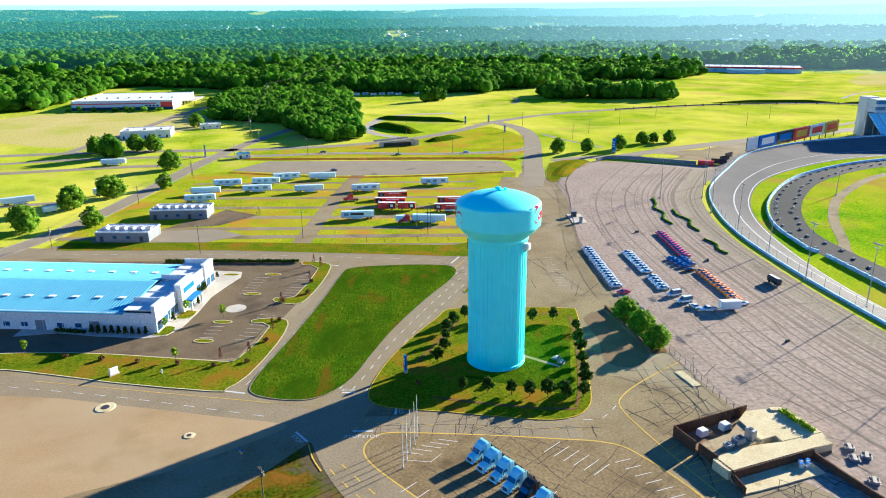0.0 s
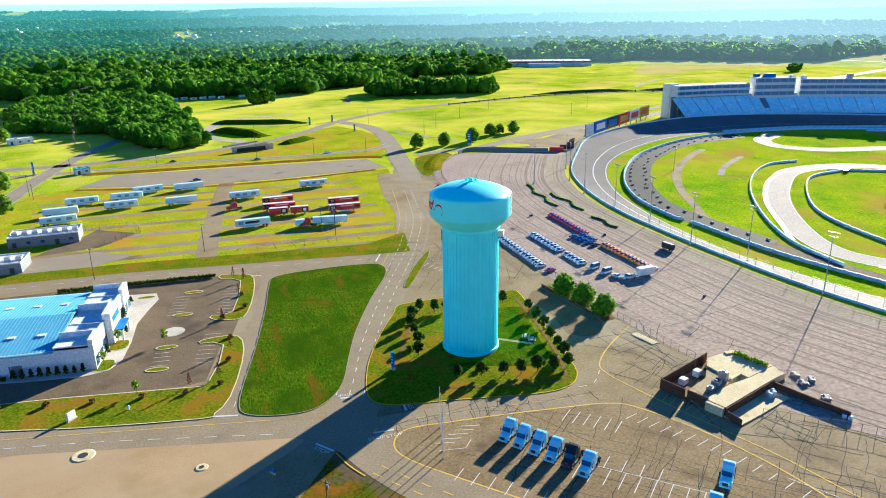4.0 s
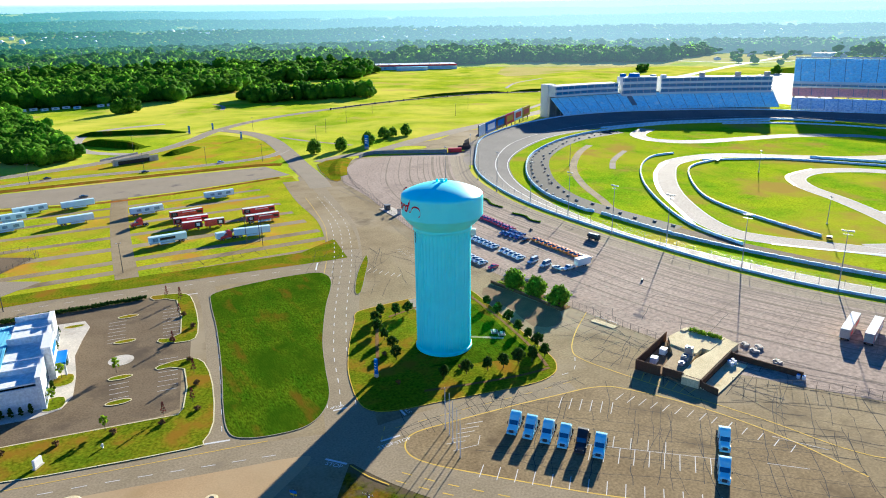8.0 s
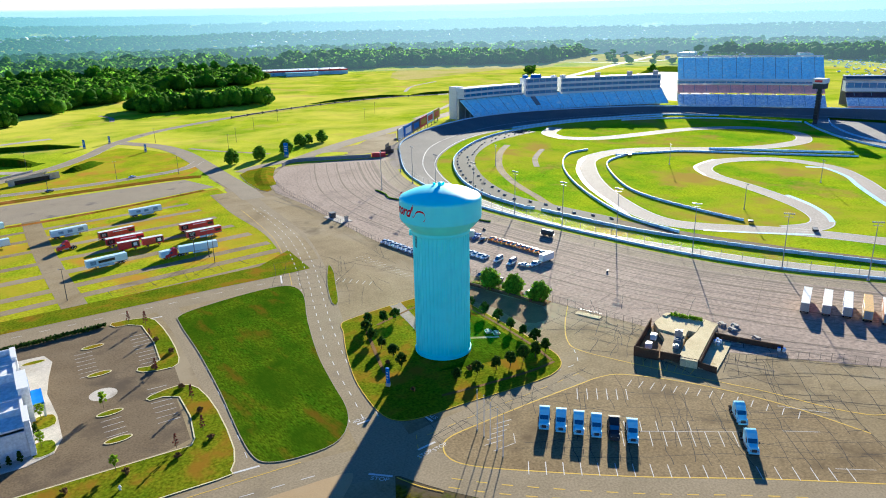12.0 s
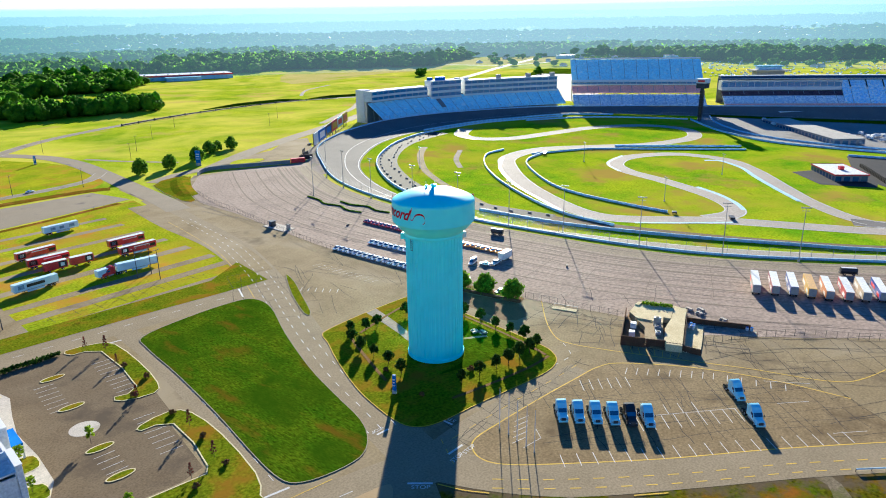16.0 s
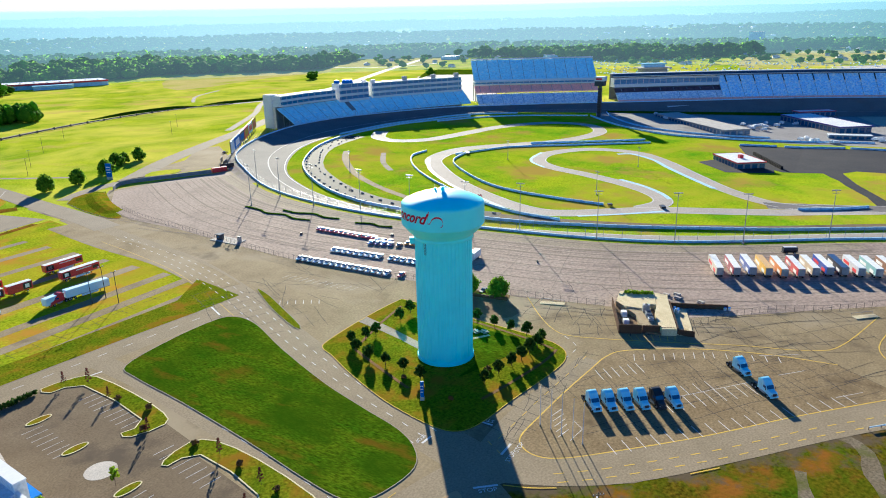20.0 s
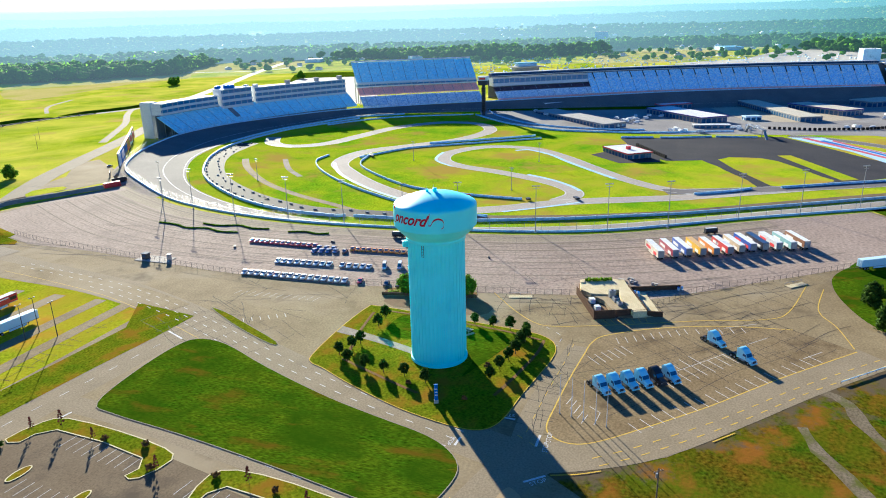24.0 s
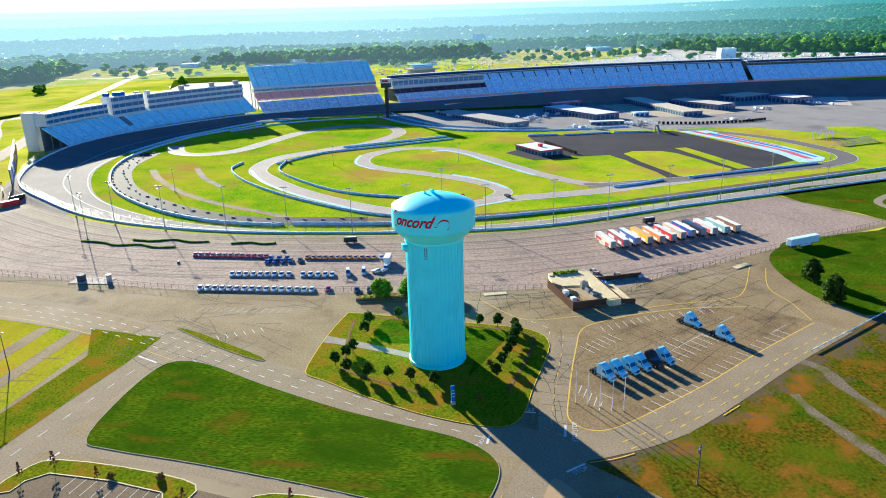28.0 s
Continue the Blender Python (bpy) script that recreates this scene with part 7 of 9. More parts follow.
# ---- walled service terrace beside the paddock ----
tc = thing("service_terrace", "cream concrete terrace inside brown slatted screens", "terrace", pose(0, 0, 0.05))
part("base_slab", sheet("slab", [(57.4, 137.6), (76.6, 145.4), (86.2, 146.4), (90.2, 135), (90, 130.4), (85, 129), (62.8, 121.8), (61, 126), (60.4, 131)], 0.5, None, thick=0.5, bm=bmesh.new()), M_EARTH, tc, "stained lower slab")
part("roof_slab", sheet("slab", [(85.9, 146), (86.6, 144.8), (89.9, 135.1), (79.2, 131.9), (78.7, 134.1), (74.6, 132.6), (73.3, 140.9), (76.4, 144.6)], 2.4, None, thick=2.4, bm=bmesh.new()), M_CREAM, tc, "cream flat roof slab")
part("deck_slab", sheet("slab", [(73.2, 140.8), (74.5, 132.5), (70.3, 130.6), (63, 127.4), (60.6, 131), (61.5, 132.6), (69, 136)], 2.0, None, thick=2.0, bm=bmesh.new()), M_TANSLAB, tc, "stained tan deck slab")
part("walkway_slab", sheet("slab", [(89.9, 135), (90, 130.6), (85, 129.3), (62.7, 121.6), (61, 125.8), (63.2, 127.3), (71.8, 130.6), (79.2, 131.8)], 2.3, None, thick=2.3, bm=bmesh.new()), M_CREAM, tc, "cream walkway slab")
part("pad_slab", sheet("slab", [(83, 128.4), (84.4, 123.1), (73.1, 119.4), (64.2, 116.8), (63.4, 121.6)], 0.3, None, thick=0.3, bm=bmesh.new()), M_CREAM, tc, "low cream pad")
part("kerb_block", box(82.6, 85.2, 144.2, 145.6, 2.4, 2.75, 0.04), M_CREAM, tc)
# lower ones are wall fronts, their shade put into the dark brown
for i, (a, c, h) in enumerate([((56.8, 138), (77.4, 146.2), 3.0), ((56.8, 138), (59.4, 131.6), 3.0), ((60.2, 131.4), (62.4, 126.4), 2.6), ((62.0, 126.2), (63.8, 121.4), 2.3), ((63.6, 121.2), (64.2, 116.6), 1.9), ((63.8, 121.5), (84.6, 128.7), 2.3)]):
    sc = part("screen", wall_line([Vector(a), Vector(c)], h, 0.16), M_RUST, tc, "brown slats on screens and on wall fronts coloured for shade")
    bb = None
    for p, hd in along([a, c], 0.9, 0.2):
        if bb is None:
            q = part("slat", box(-0.35, 0.35, -0.13, 0.13, 0.1, h + 0.06), M_RUST, sc)
            bb = q.data
        else:
            q = new("slat", bb)
            q.parent = sc
        q.matrix_basis = Matrix.Translation((p.x, p.y, 0)) @ Matrix.Rotation(hd, 4, 'Z')
wl = part("low_wall", wall_line([Vector((84.8, 128.8)), Vector((87, 122)), Vector((91.2, 111))], 1.7, 0.4), M_RUST, tc, "long brown retaining wall")
for x, y, h, s in ((63.4, 137.6, 25, 1.1), (69.6, 140.0, 25, 1.1)):
    tk_ = thing("storage_tent", "small white storage cover on the terrace", "storage box", pose(x, y, 0.57, 0, 0, h))
    part("cover", prism([(-1.3, 0), (1.3, 0), (1.0, 1.7), (-1.0, 1.7)], -0.9, 0.9, bevel=0.08), M_PAINTW, tk_)
    part("base", box(-1.35, 1.35, -0.95, 0.95, -0.02, 0.12), M_DARKSTEEL, tk_)
for x, y, l, w, h, mt in ((69.2, 132.0, 2.6, 1.8, 1.5, M_GREYWALL), (72.6, 133.6, 1.4, 2.2, 2.6, M_STEEL), (66.4, 130.6, 2.0, 1.6, 1.0, M_STEEL)):
    eq = thing("air_handler", "grey ventilation unit on the terrace", "ventilation", pose(x, y, 2.06, 0, 0, 25))
    part("case", box(-l / 2, l / 2, -w / 2, w / 2, 0.1, h, 0.06), mt, eq)
    part("fan", cyl((0, 0, h), (0, 0, h + 0.15), min(l, w) * 0.35, n=12), M_DARKSTEEL, eq)
    for k in (-1, 1):
        part("foot", box(k * l * 0.4 - 0.1, k * l * 0.4 + 0.1, -w / 2, w / 2, 0, 0.1), M_DARKSTEEL, eq)
for x, y in ((80.6, 126.3), (81.7, 125.2), (80.2, 125.0), (82.2, 126.4), (90.0, 111.6), (90.6, 110.4)):
    br = thing("barrel", "white plastic barrel on the slab", "barrel", pose(x, y, 0.35 if x < 85 else 0.05), "barrels")
    part("drum", lathe([(0, 0), (0.42, 0), (0.5, 0.2), (0.5, 0.9), (0.42, 1.1), (0, 1.1)], 16), M_PAINTW, br)
    part("lid", cyl((0, 0, 1.1), (0, 0, 1.16), 0.44, n=16), M_BLUE, br)
for x, y, hd in ((94.8, 131.8, 70), (93.5, 127.7, 70), (96.7, 128.5, 60), (93, 119.8, 65), (36.6, 177.6, 60), (37.6, 175.2, 62)):
    pt = thing("picnic_table", "weathered white picnic table with two benches", "table", pose(x, y, 0.2 if x < 50 else 0.06, 0, 0, hd), "picnic tables")
    part("tabletop", box(-1.2, 1.2, -0.40, 0.40, 0.72, 0.80, 0.02), M_CONCRETE, pt)
    for s in (-1, 1):
        part("bench", box(-1.2, 1.2, s * 0.95 - 0.16, s * 0.95 + 0.16, 0.42, 0.48, 0.01), M_CONCRETE, pt)
        part("leg", prism([(s * 0.8, 0), (s * 0.8 + 0.08, 0), (s * 0.8 + 0.08, 0.72), (s * 0.8, 0.72)], -0.95, 0.95), M_STEEL, pt)
# gate house by the curved fence
gh = thing("gate_hut", "small dark gate hut on a pale island", "hut", pose(72.6, 328.5, 0.1, 0, 0, 0))
part("island", box(-2.6, 4.5, -12, 4, 0, 0.15, 0.03), M_CONCRETE, gh)
part("wall_block", box(-1, 1.4, -1.2, 1.2, 0.15, 2.6, 0.03), M_DARKSTEEL, gh)
part("roof", box(-1.3, 1.7, -1.5, 1.5, 2.6, 2.85, 0.04), M_GREYWALL, gh)
part("window", box(-1.04, -0.98, -0.7, 0.7, 1.2, 2.2), M_GLASS, gh)
gh2 = thing("gate_kiosk", "grey gate kiosk on the pale island", "hut", pose(74, 317.6, 0.25, 0, 0, 0))
part("wall_block", box(-0.7, 0.7, -0.7, 0.7, 0, 2.3, 0.03), M_STEEL, gh2)
part("roof", box(-0.9, 0.9, -0.9, 0.9, 2.3, 2.5, 0.03), M_DARKSTEEL, gh2)
for x, y in ((70, 165), (105, 71)):
    gp = thing("gate_pad", "pale concrete gate pad with a low rail", "slab", pose(x, y, 0.06, 0, 0, -75 if x < 100 else -50))
    part("pad", box(-4.2, 4.2, -1.3, 1.3, 0, 0.12, 0.02), M_CREAM, gp)
    part("rail", box(-4.2, 4.2, 1.5, 1.56, 0.9, 1.0), M_STEEL, gp)
    for k in (-4, 0, 4):
        part("post", cyl((k, 1.53, 0), (k, 1.53, 1.0), 0.05, n=6), M_STEEL, gp)

# ---- poles, signs, fences ----
def build_light(h, label, heads=6):
    t = thing("stadium_light", label, "street lamp", group="stadium lights")
    part("foot", cyl((0, 0, 0), (0, 0, 0.6), 0.5, n=10), M_CONCRETE, t)
    part("pole", cyl((0, 0, 0.5), (0, 0, h), 0.22, 0.10, n=10), M_STEEL, t)
    part("crossarm", box(-0.08, 0.08, -1.9, 1.9, h - 0.1, h + 0.06), M_STEEL, t)
    part("crossarm", box(-0.08, 0.08, -1.5, 1.5, h - 1.2, h - 1.05), M_STEEL, t)
    for i in range(heads):
        y = -1.7 + 3.4 * i / (heads - 1)
        l = part("lamp_head", box(-0.18, 0.3, y - 0.2, y + 0.2, h + 0.02, h + 0.38, 0.04), M_STEEL, t)
        part("lens", box(0.3, 0.33, y - 0.16, y + 0.16, h + 0.07, h + 0.33), M_PAINTW, l)
    return t


lt = build_light(22, "tall grey stadium light mast beside the track wall")
lt.matrix_basis = pose(140, 236, 0.06, 0, 0, 10)
for x, y, h in ((141.5, 268, 5), (142, 299, 0), (142.5, 331, -8), (127, 362, -20), (147.5, 211, 15), (147.8, 174, 20), (158.5, 142.5, 28), (169, 116, 30), (191, 84, 32), (206, 55, 32), (221.5, 26, 32), (150, 362, -15), (164, 393, -25), (240, -10, 30)):
    copy_thing(lt, pose(x, y, 0.06, 0, 0, h))
inf = build_light(14, "light mast on the infield grass", 4)
inf.matrix_basis = pose(230, 372, INFIELD(230, 372), 0, 0, -30)
for x, y in ((330, 300), (262, 210), (360, 210)):
    copy_thing(inf, pose(x, y, INFIELD(x, y), 0, 0, -40))

fp = thing("flagpole", "thin white flagpole without a flag", "flagpole", pose(-6, 128.5, 0.06), "flagpoles")
part("pole", cyl((0, 0, 0.3), (0, 0, 11), 0.11, 0.06, n=8), M_PAINTW, fp)
part("base", cyl((0, 0, 0), (0, 0, 0.35), 0.2, 0.16, n=10), M_CONCRETE, fp)
part("finial", lathe([(0, 11.0), (0.12, 11.1), (0.12, 11.2), (0, 11.3)], 8), M_KERBY, fp)
for x, y in ((-5.2, 131.2), (-4.5, 134.2), (-3.6, 137.2), (-3.0, 140.2)):
    copy_thing(fp, pose(x, y, 0.06))

up_ = thing("utility_pole", "weathered wooden utility pole with a crossarm", "utility pole", pose(-33.5, 116.5, 0.05, 0, 0, 40), "utility poles")
part("pole", cyl((0, 0, 0), (0, 0, 9.8), 0.17, 0.12, n=8), M_WOOD, up_)
part("crossarm", box(-0.07, 0.07, -1.2, 1.2, 9.0, 9.15), M_WOOD, up_)
for y in (-1.0, -0.4, 0.4, 1.0):
    part("insulator", cyl((0, y, 9.15), (0, y, 9.4), 0.06, n=6), M_STEEL, up_)
part("transformer", cyl((0.35, 0, 7.4), (0.35, 0, 8.4), 0.28, n=10), M_STEEL, up_)
for x, y, h in ((-155, 366, 0), (-163, 290, 0), (-146, 430, 0), (-138, 500, 0), (-134, 560, 0)):
    copy_thing(up_, pose(x, y, 0.05, 0, 0, h))
b = bmesh.new()
line = [(-163, 290, 9.4), (-155, 366, 9.4), (-146, 430, 9.4), (-138, 500, 9.4), (-150, 600, 15), (-190, 860, 22), (-130, 1100, 32), (-75, 1250, 38), (20, 1600, 46)]
for x, y, z in line[4:]:
    tall = copy_thing(up_, pose(x, y, 0.0, 0, 0, 20))
    tall.scale = (1.8, 1.8, z / 9.4)
for off in (-1, 0.4, 1.0):
    for (x0, y0, z0), (x1, y1, z1) in zip(line, line[1:]):
        wide = 1.8 if y0 > 550 else 1.0
        pts = []
        for k in range(9):
            u = k / 8
            pts.append(Vector((x0 + (x1 - x0) * u + off * wide, y0 + (y1 - y0) * u, z0 + (z1 - z0) * u - 4.8 * wide * u * (1 - u))))
        for p, q in zip(pts, pts[1:]):
            cyl(p, q, 0.02 if y0 < 550 else 0.03, n=3, bm=b, cap=False)
link_mesh("power_line", b, M_FENCE, None, "thin sagging power lines between poles", "stuff", "cable")

fl = thing("field_lamp", "tall thin lamp pole on the grass strip", "street lamp", pose(0.5, 303, 0.05, 0, 0, 90), "field lamps")
part("pole", cyl((0, 0, 0), (0, 0, 12), 0.16, 0.09, n=8), M_DARKSTEEL, fl)
part("arm", box(-0.05, 0.05, -0.8, 0.8, 11.9, 12.0), M_DARKSTEEL, fl)
for y in (-0.8, 0.8):
    part("lamp_head", box(-0.2, 0.3, y - 0.2, y + 0.2, 11.95, 12.2, 0.04), M_STEEL, fl)
for x, y in ((1.8, 312), (-4.4, 311), (-56, 300), (-96, 280), (-86, 504), (56, 494), (-20, 505), (20, 505), (-150, 440), (-120, 640), (140, 590), (180, 640), (230, 690), (120, 560), (90, 640), (-16, 590), (290, 620), (330, 660)):
    copy_thing(fl, pose(x, y, 0.05, 0, 0, 80))


def pylon_sign(x, y, h, w, label, z=0.06):
    t = thing("pylon_sign", label, "sign", pose(x, y, z, 0, 0, 25), "blue signs")
    part("panel", box(-0.3, 0.3, -w / 2, w / 2, h * 0.18, h, 0.05), M_BLUE, t)
    part("base", box(-0.4, 0.4, -w / 2 - 0.1, w / 2 + 0.1, 0, h * 0.18, 0.03), M_CONCRETE, t)
    for k in range(3):
        part("writing_bar", box(-0.33, -0.29, -w * 0.36, w * 0.36, h * (0.42 + 0.16 * k), h * (0.48 + 0.16 * k)), M_PAINTW, t, "white bars of unreadable writing")
    return t


pylon_sign(137, 497, 10.5, 3.6, "tall blue entrance sign with white writing bars")
pylon_sign(-160, 503, 8.5, 2.6, "blue roadside sign with white writing bars")
pylon_sign(38, 655, 7, 2.2, "blue road sign on the meadow")
pylon_sign(61, 668, 6, 1.8, "blue road sign on the meadow")
pylon_sign(69, 600, 6, 1.8, "blue road sign by the link road")
pylon_sign(-6.5, 171.5, 5.4, 0.9, "slim blue sign post on the tower lawn", 0.2)
bn = thing("banner_post", "yellow and blue banner on a short post", "sign", pose(-42.5, 134, 0.05, 0, 0, 40))
part("post", cyl((0, 0, 0), (0, 0, 2.4), 0.08, n=6), M_STEEL, bn)
part("panel", box(-0.05, 0.05, -0.8, 0.8, 1.0, 2.2), M_YELLOW, bn)
part("panel", box(-0.06, 0.06, -0.8, 0.8, 1.5, 2.2), M_BLUE, bn)

# billboards over the west turn
face = [(M_PAINTW, M_WALLW, "white"), (M_BLUE, M_PAINTW, "blue"), (M_BLACK, M_BLUE, "black and blue"), (M_REDP, M_YELLOW, "red"), (M_TRAILER, M_REDP, "pale blue"), (M_KERBY, M_REDP, "yellow")]
bb_at = [(226, 478, 14)] + [(238.4 + 20.6 * i, 487 + 15.6 * i, 25) for i in range(5)]
for (x, y, w), (fm, dm, wd) in zip(bb_at, face):
    t = thing("billboard", wd + " billboard on dark steel posts above the turn", "billboard", pose(x, y, 0.05, 0, 0, 37), "billboards")
    part("panel", box(0, w, -0.4, 0.2, 3.6, 12.6, 0.05), fm, t)
    part("writing_bar", box(w * 0.15, w * 0.85, -0.45, -0.38, 5.8, 10.6), dm, t, "block shape in place of lettering")
    part("frame", box(-0.2, w + 0.2, 0.2, 0.7, 3.4, 12.8), M_DARKSTEEL, t)
    for k in (0.2, 0.8):
        part("post", cyl((w * k, 0.5, 0), (w * k, 0.5, 3.6), 0.4, n=8), M_DARKSTEEL, t)
ct_ = thing("shipping_container", "red shipping container by the paddock gate", "container", pose(186, 449, 0.08, 0, 0, -24))
part("box", box(-5, 5, -1.3, 1.3, 0, 3.0, 0.04), M_REDP, ct_)
for i in range(18):
    part("rib", box(-4.8 + 0.56 * i, -4.6 + 0.56 * i, -1.36, -1.3, 0.15, 2.85), M_REDP, ct_)
for x, y, h in ((204, 462, 30), (212, 474, 40), (196, 452, -20)):
    g_ = thing("screen_panel", "black screen panel beside the turn", "screen", pose(x, y, 0.05, 0, 0, h))
    part("panel", box(-5, 5, -0.15, 0.15, 0.2, 3.6), M_BLACK, g_)
    for k in (-4.5, 4.5):
        part("post", cyl((k, 0.3, 0), (k, 0.3, 3.4), 0.1, n=6), M_STEEL, g_)
gw = thing("retaining_wall", "dark grey wall along the end of the paddock", "wall", pose(0, 0, 0.05))
part("wall_panel", wall_line(curve_pts([(117, 466), (132, 475), (158, 462), (180, 450)], 4), 2.4, 0.35), M_GREYWALL, gw)
part("coping", wall_line(curve_pts([(117, 466), (132, 475), (158, 462), (180, 450)], 4), 0.15, 0.5, z0=2.4), M_CONCRETE, gw)


def chain_fence(pts, label, h=2.3, spacing=3.0, name="chain_link_fence"):
    t = thing(name, label, "fence", pose(0, 0, 0.06))
    me = None
    for p, hd in along(pts, spacing):
        if me is None:
            o = part("post", cyl((0, 0, 0), (0, 0, h), 0.06, n=6), M_FENCE, t)
            me = o.data
        else:
            o = new("post", me)
            o.parent = t
        o.location = (p.x, p.y, 0)
    ln = [Vector(p) for p in pts]
    for z in (0.1, h - 0.05):
        part("rail", wall_line(ln, 0.05, 0.05, z0=z), M_FENCE, t)
    for z in np.arange(0.3, h - 0.1, 0.3):
        part("wire", wall_line(ln, 0.012, 0.012, z0=float(z)), M_FENCE, t)
    return t


chain_fence(curve_pts([(89, 420), (82, 395), (77, 360), (73, 335), (69, 308), (66, 285), (65.5, 262), (65.2, 240), (66, 226)], 4), "grey chain-link fence between road and paddock")
chain_fence([(68.5, 224), (70.2, 205)], "grey chain-link gate by the dark cars", 2.0)
chain_fence([(70.5, 181), (72.5, 168), (73.6, 158), (75.4, 148)], "grey chain-link fence beside the gate pad")
chain_fence(curve_pts([(72, 118.5), (80, 112), (88, 106), (97, 96), (104, 82), (116, 67)], 3), "grey chain-link fence along the paddock edge")
chain_fence([(118, 64), (136, 38), (168, -12)], "grey chain-link fence beside the grass bank")
chain_fence([(-112, 352), (-88, 352), (-84, 340), (-98, 324)], "dark chain-link fence round the utility yard")
gr = thing("guardrail", "pale steel guardrail along the verge", "guardrail", pose(0, 0, 0.06))
part("rail", wall_line([Vector((31, 71)), Vector((46, 54.5)), Vector((64, 35)), Vector((90, 2))], 0.35, 0.12, z0=0.45), M_TRAILER, gr)
for p, hd in along([(31, 71), (46, 54.5), (64, 35), (90, 2)], 3.5):
    part("post", box(p.x - 0.08, p.x + 0.08, p.y - 0.08, p.y + 0.08, 0, 0.75), M_WOOD, gr)
rl = thing("roadside_rail", "dark roadside railing along the highway", "guardrail", pose(0, 0, 0.06))
hw = curve_pts([(204, 743), (298, 771), (388, 781), (448, 777), (500, 757)], 4)
part("rail", wall_line(hw, 1.0, 0.5, z0=0.6), M_DARKSTEEL, rl)
for p, hd in along(hw, 22):
    part("post", box(p.x - 0.5, p.x + 0.5, p.y - 0.5, p.y + 0.5, 0, 2.4), M_DARKSTEEL, rl)
br_ = thing("bridge", "road bridge with pale parapets and a dark strip as underpass", "bridge", pose(-25, 563, 0.1, 0, 0, 32))
part("parapet", box(-16, 16, -6.4, -5.9, 0, 1.3), M_CONCRETE, br_)
part("parapet", box(-16, 16, 5.9, 6.4, 0, 1.3), M_CONCRETE, br_)
# dark strip at road level stands in for the shaded underpass
part("opening", box(-8, 8, -6.5, -6.2, -0.1, 0.0), M_DARKSTEEL, br_)

# small things on the infield apron
tb = thing("concrete_block", "small grey concrete block on the dark apron", "block", pose(300, 446, 0), "apron blocks")
part("block", box(-1.0, 1.0, -0.4, 0.4, 0, 0.7, 0.06), M_GREYWALL, tb)
rng = random.Random(3)
at = along(apron, 5.0, 2.0)
for i, (p, hd) in enumerate(at):
    s = Vector((-math.sin(hd), math.cos(hd))) * (-4.5 if i % 2 else 3.0 + rng.uniform(-2, 2))
    q = p + s
    m = pose(q.x, q.y, INFIELD(q.x, q.y) + 0.07, 0, 0, math.degrees(hd) + rng.uniform(-25, 25))
    if i == 0:
        tb.matrix_basis = m
    else:
        copy_thing(tb, m)
for x, y, l in ((334, 336, 9), (252, 168, 5), (240, 195, 3)):
    bl = thing("dark_trailer", "small dark flat trailer on the infield", "trailer", pose(x, y, INFIELD(x, y) + 0.1, 0, 0, 30))
    part("bed", box(-l / 2, l / 2, -1.2, 1.2, 0.5, 1.4, 0.05), M_BLACK, bl)
    for s in (-1, 1):
        wheel(bl, 0, s * 1.1, 0.35, 0.25)
sg = thing("portable_stand", "weathered bare bleacher frame by the pit entry", "bleacher", pose(455, -118, INFIELD(455, -118) + 0.1, 0, 0, -60))
for i in range(8):
    part("row", box(-22, 22, 1.2 * i, 1.2 * i + 0.8, 0.5 * i + 0.4, 0.5 * i + 0.55), M_STEEL, sg)
for k in range(9):
    part("frame", prism([(-22 + 5.5 * k, 0), (-21.8 + 5.5 * k, 0), (-21.8 + 5.5 * k, 0.4), (-22 + 5.5 * k, 0.4)], 0, 9.4), M_STEEL, sg)
bt2 = thing("barrier_stack", "small white barrier lying in the paddock", "barrier", pose(108, 186, 0.06, 0, 0, 30))
part("block", prism([(-1, 0), (1, 0), (0.6, 0.8), (-0.6, 0.8)], -0.3, 0.3), M_DARKSTEEL, bt2)
copy_thing(bt2, pose(113, 260, 0.06, 0, 0, 80))
copy_thing(bt2, pose(96, 300, 0.06, 0, 0, 10))
bs = thing("monument_sign", "small white monument sign on the verge", "sign", pose(-87.5, 173.8, 0.16, 0, 0, 50))
part("panel", box(-1.2, 1.2, -0.3, 0.3, 0.3, 2.2, 0.1), M_PAINTW, bs)
part("base", box(-1.4, 1.4, -0.45, 0.45, 0, 0.3, 0.03), M_CONCRETE, bs)
hyd = thing("hydrant", "white fire hydrant on the verge", "hydrant", pose(-74.5, 174.2, 0.16))
part("body", lathe([(0, 0), (0.25, 0), (0.2, 0.2), (0.2, 0.8), (0.28, 0.85), (0.15, 1.1), (0, 1.15)], 12), M_PAINTW, hyd)
part("nozzle", cyl((-0.4, 0, 0.6), (0.4, 0, 0.6), 0.1, n=8), M_PAINTW, hyd)
for x, y, r in ((-82.5, 156.5, 2.6), (-57, 143, 1.4)):
    mh = thing("manhole", "round concrete manhole cover in the gravel", "manhole", pose(x, y, 0.06))
    part("collar", cyl((0, 0, 0), (0, 0, 0.15), r, r * 0.9, n=20), M_CREAM, mh)
    part("cover", cyl((0, 0, 0.14), (0, 0, 0.2), r * 0.4, n=16), M_DARKSTEEL, mh)

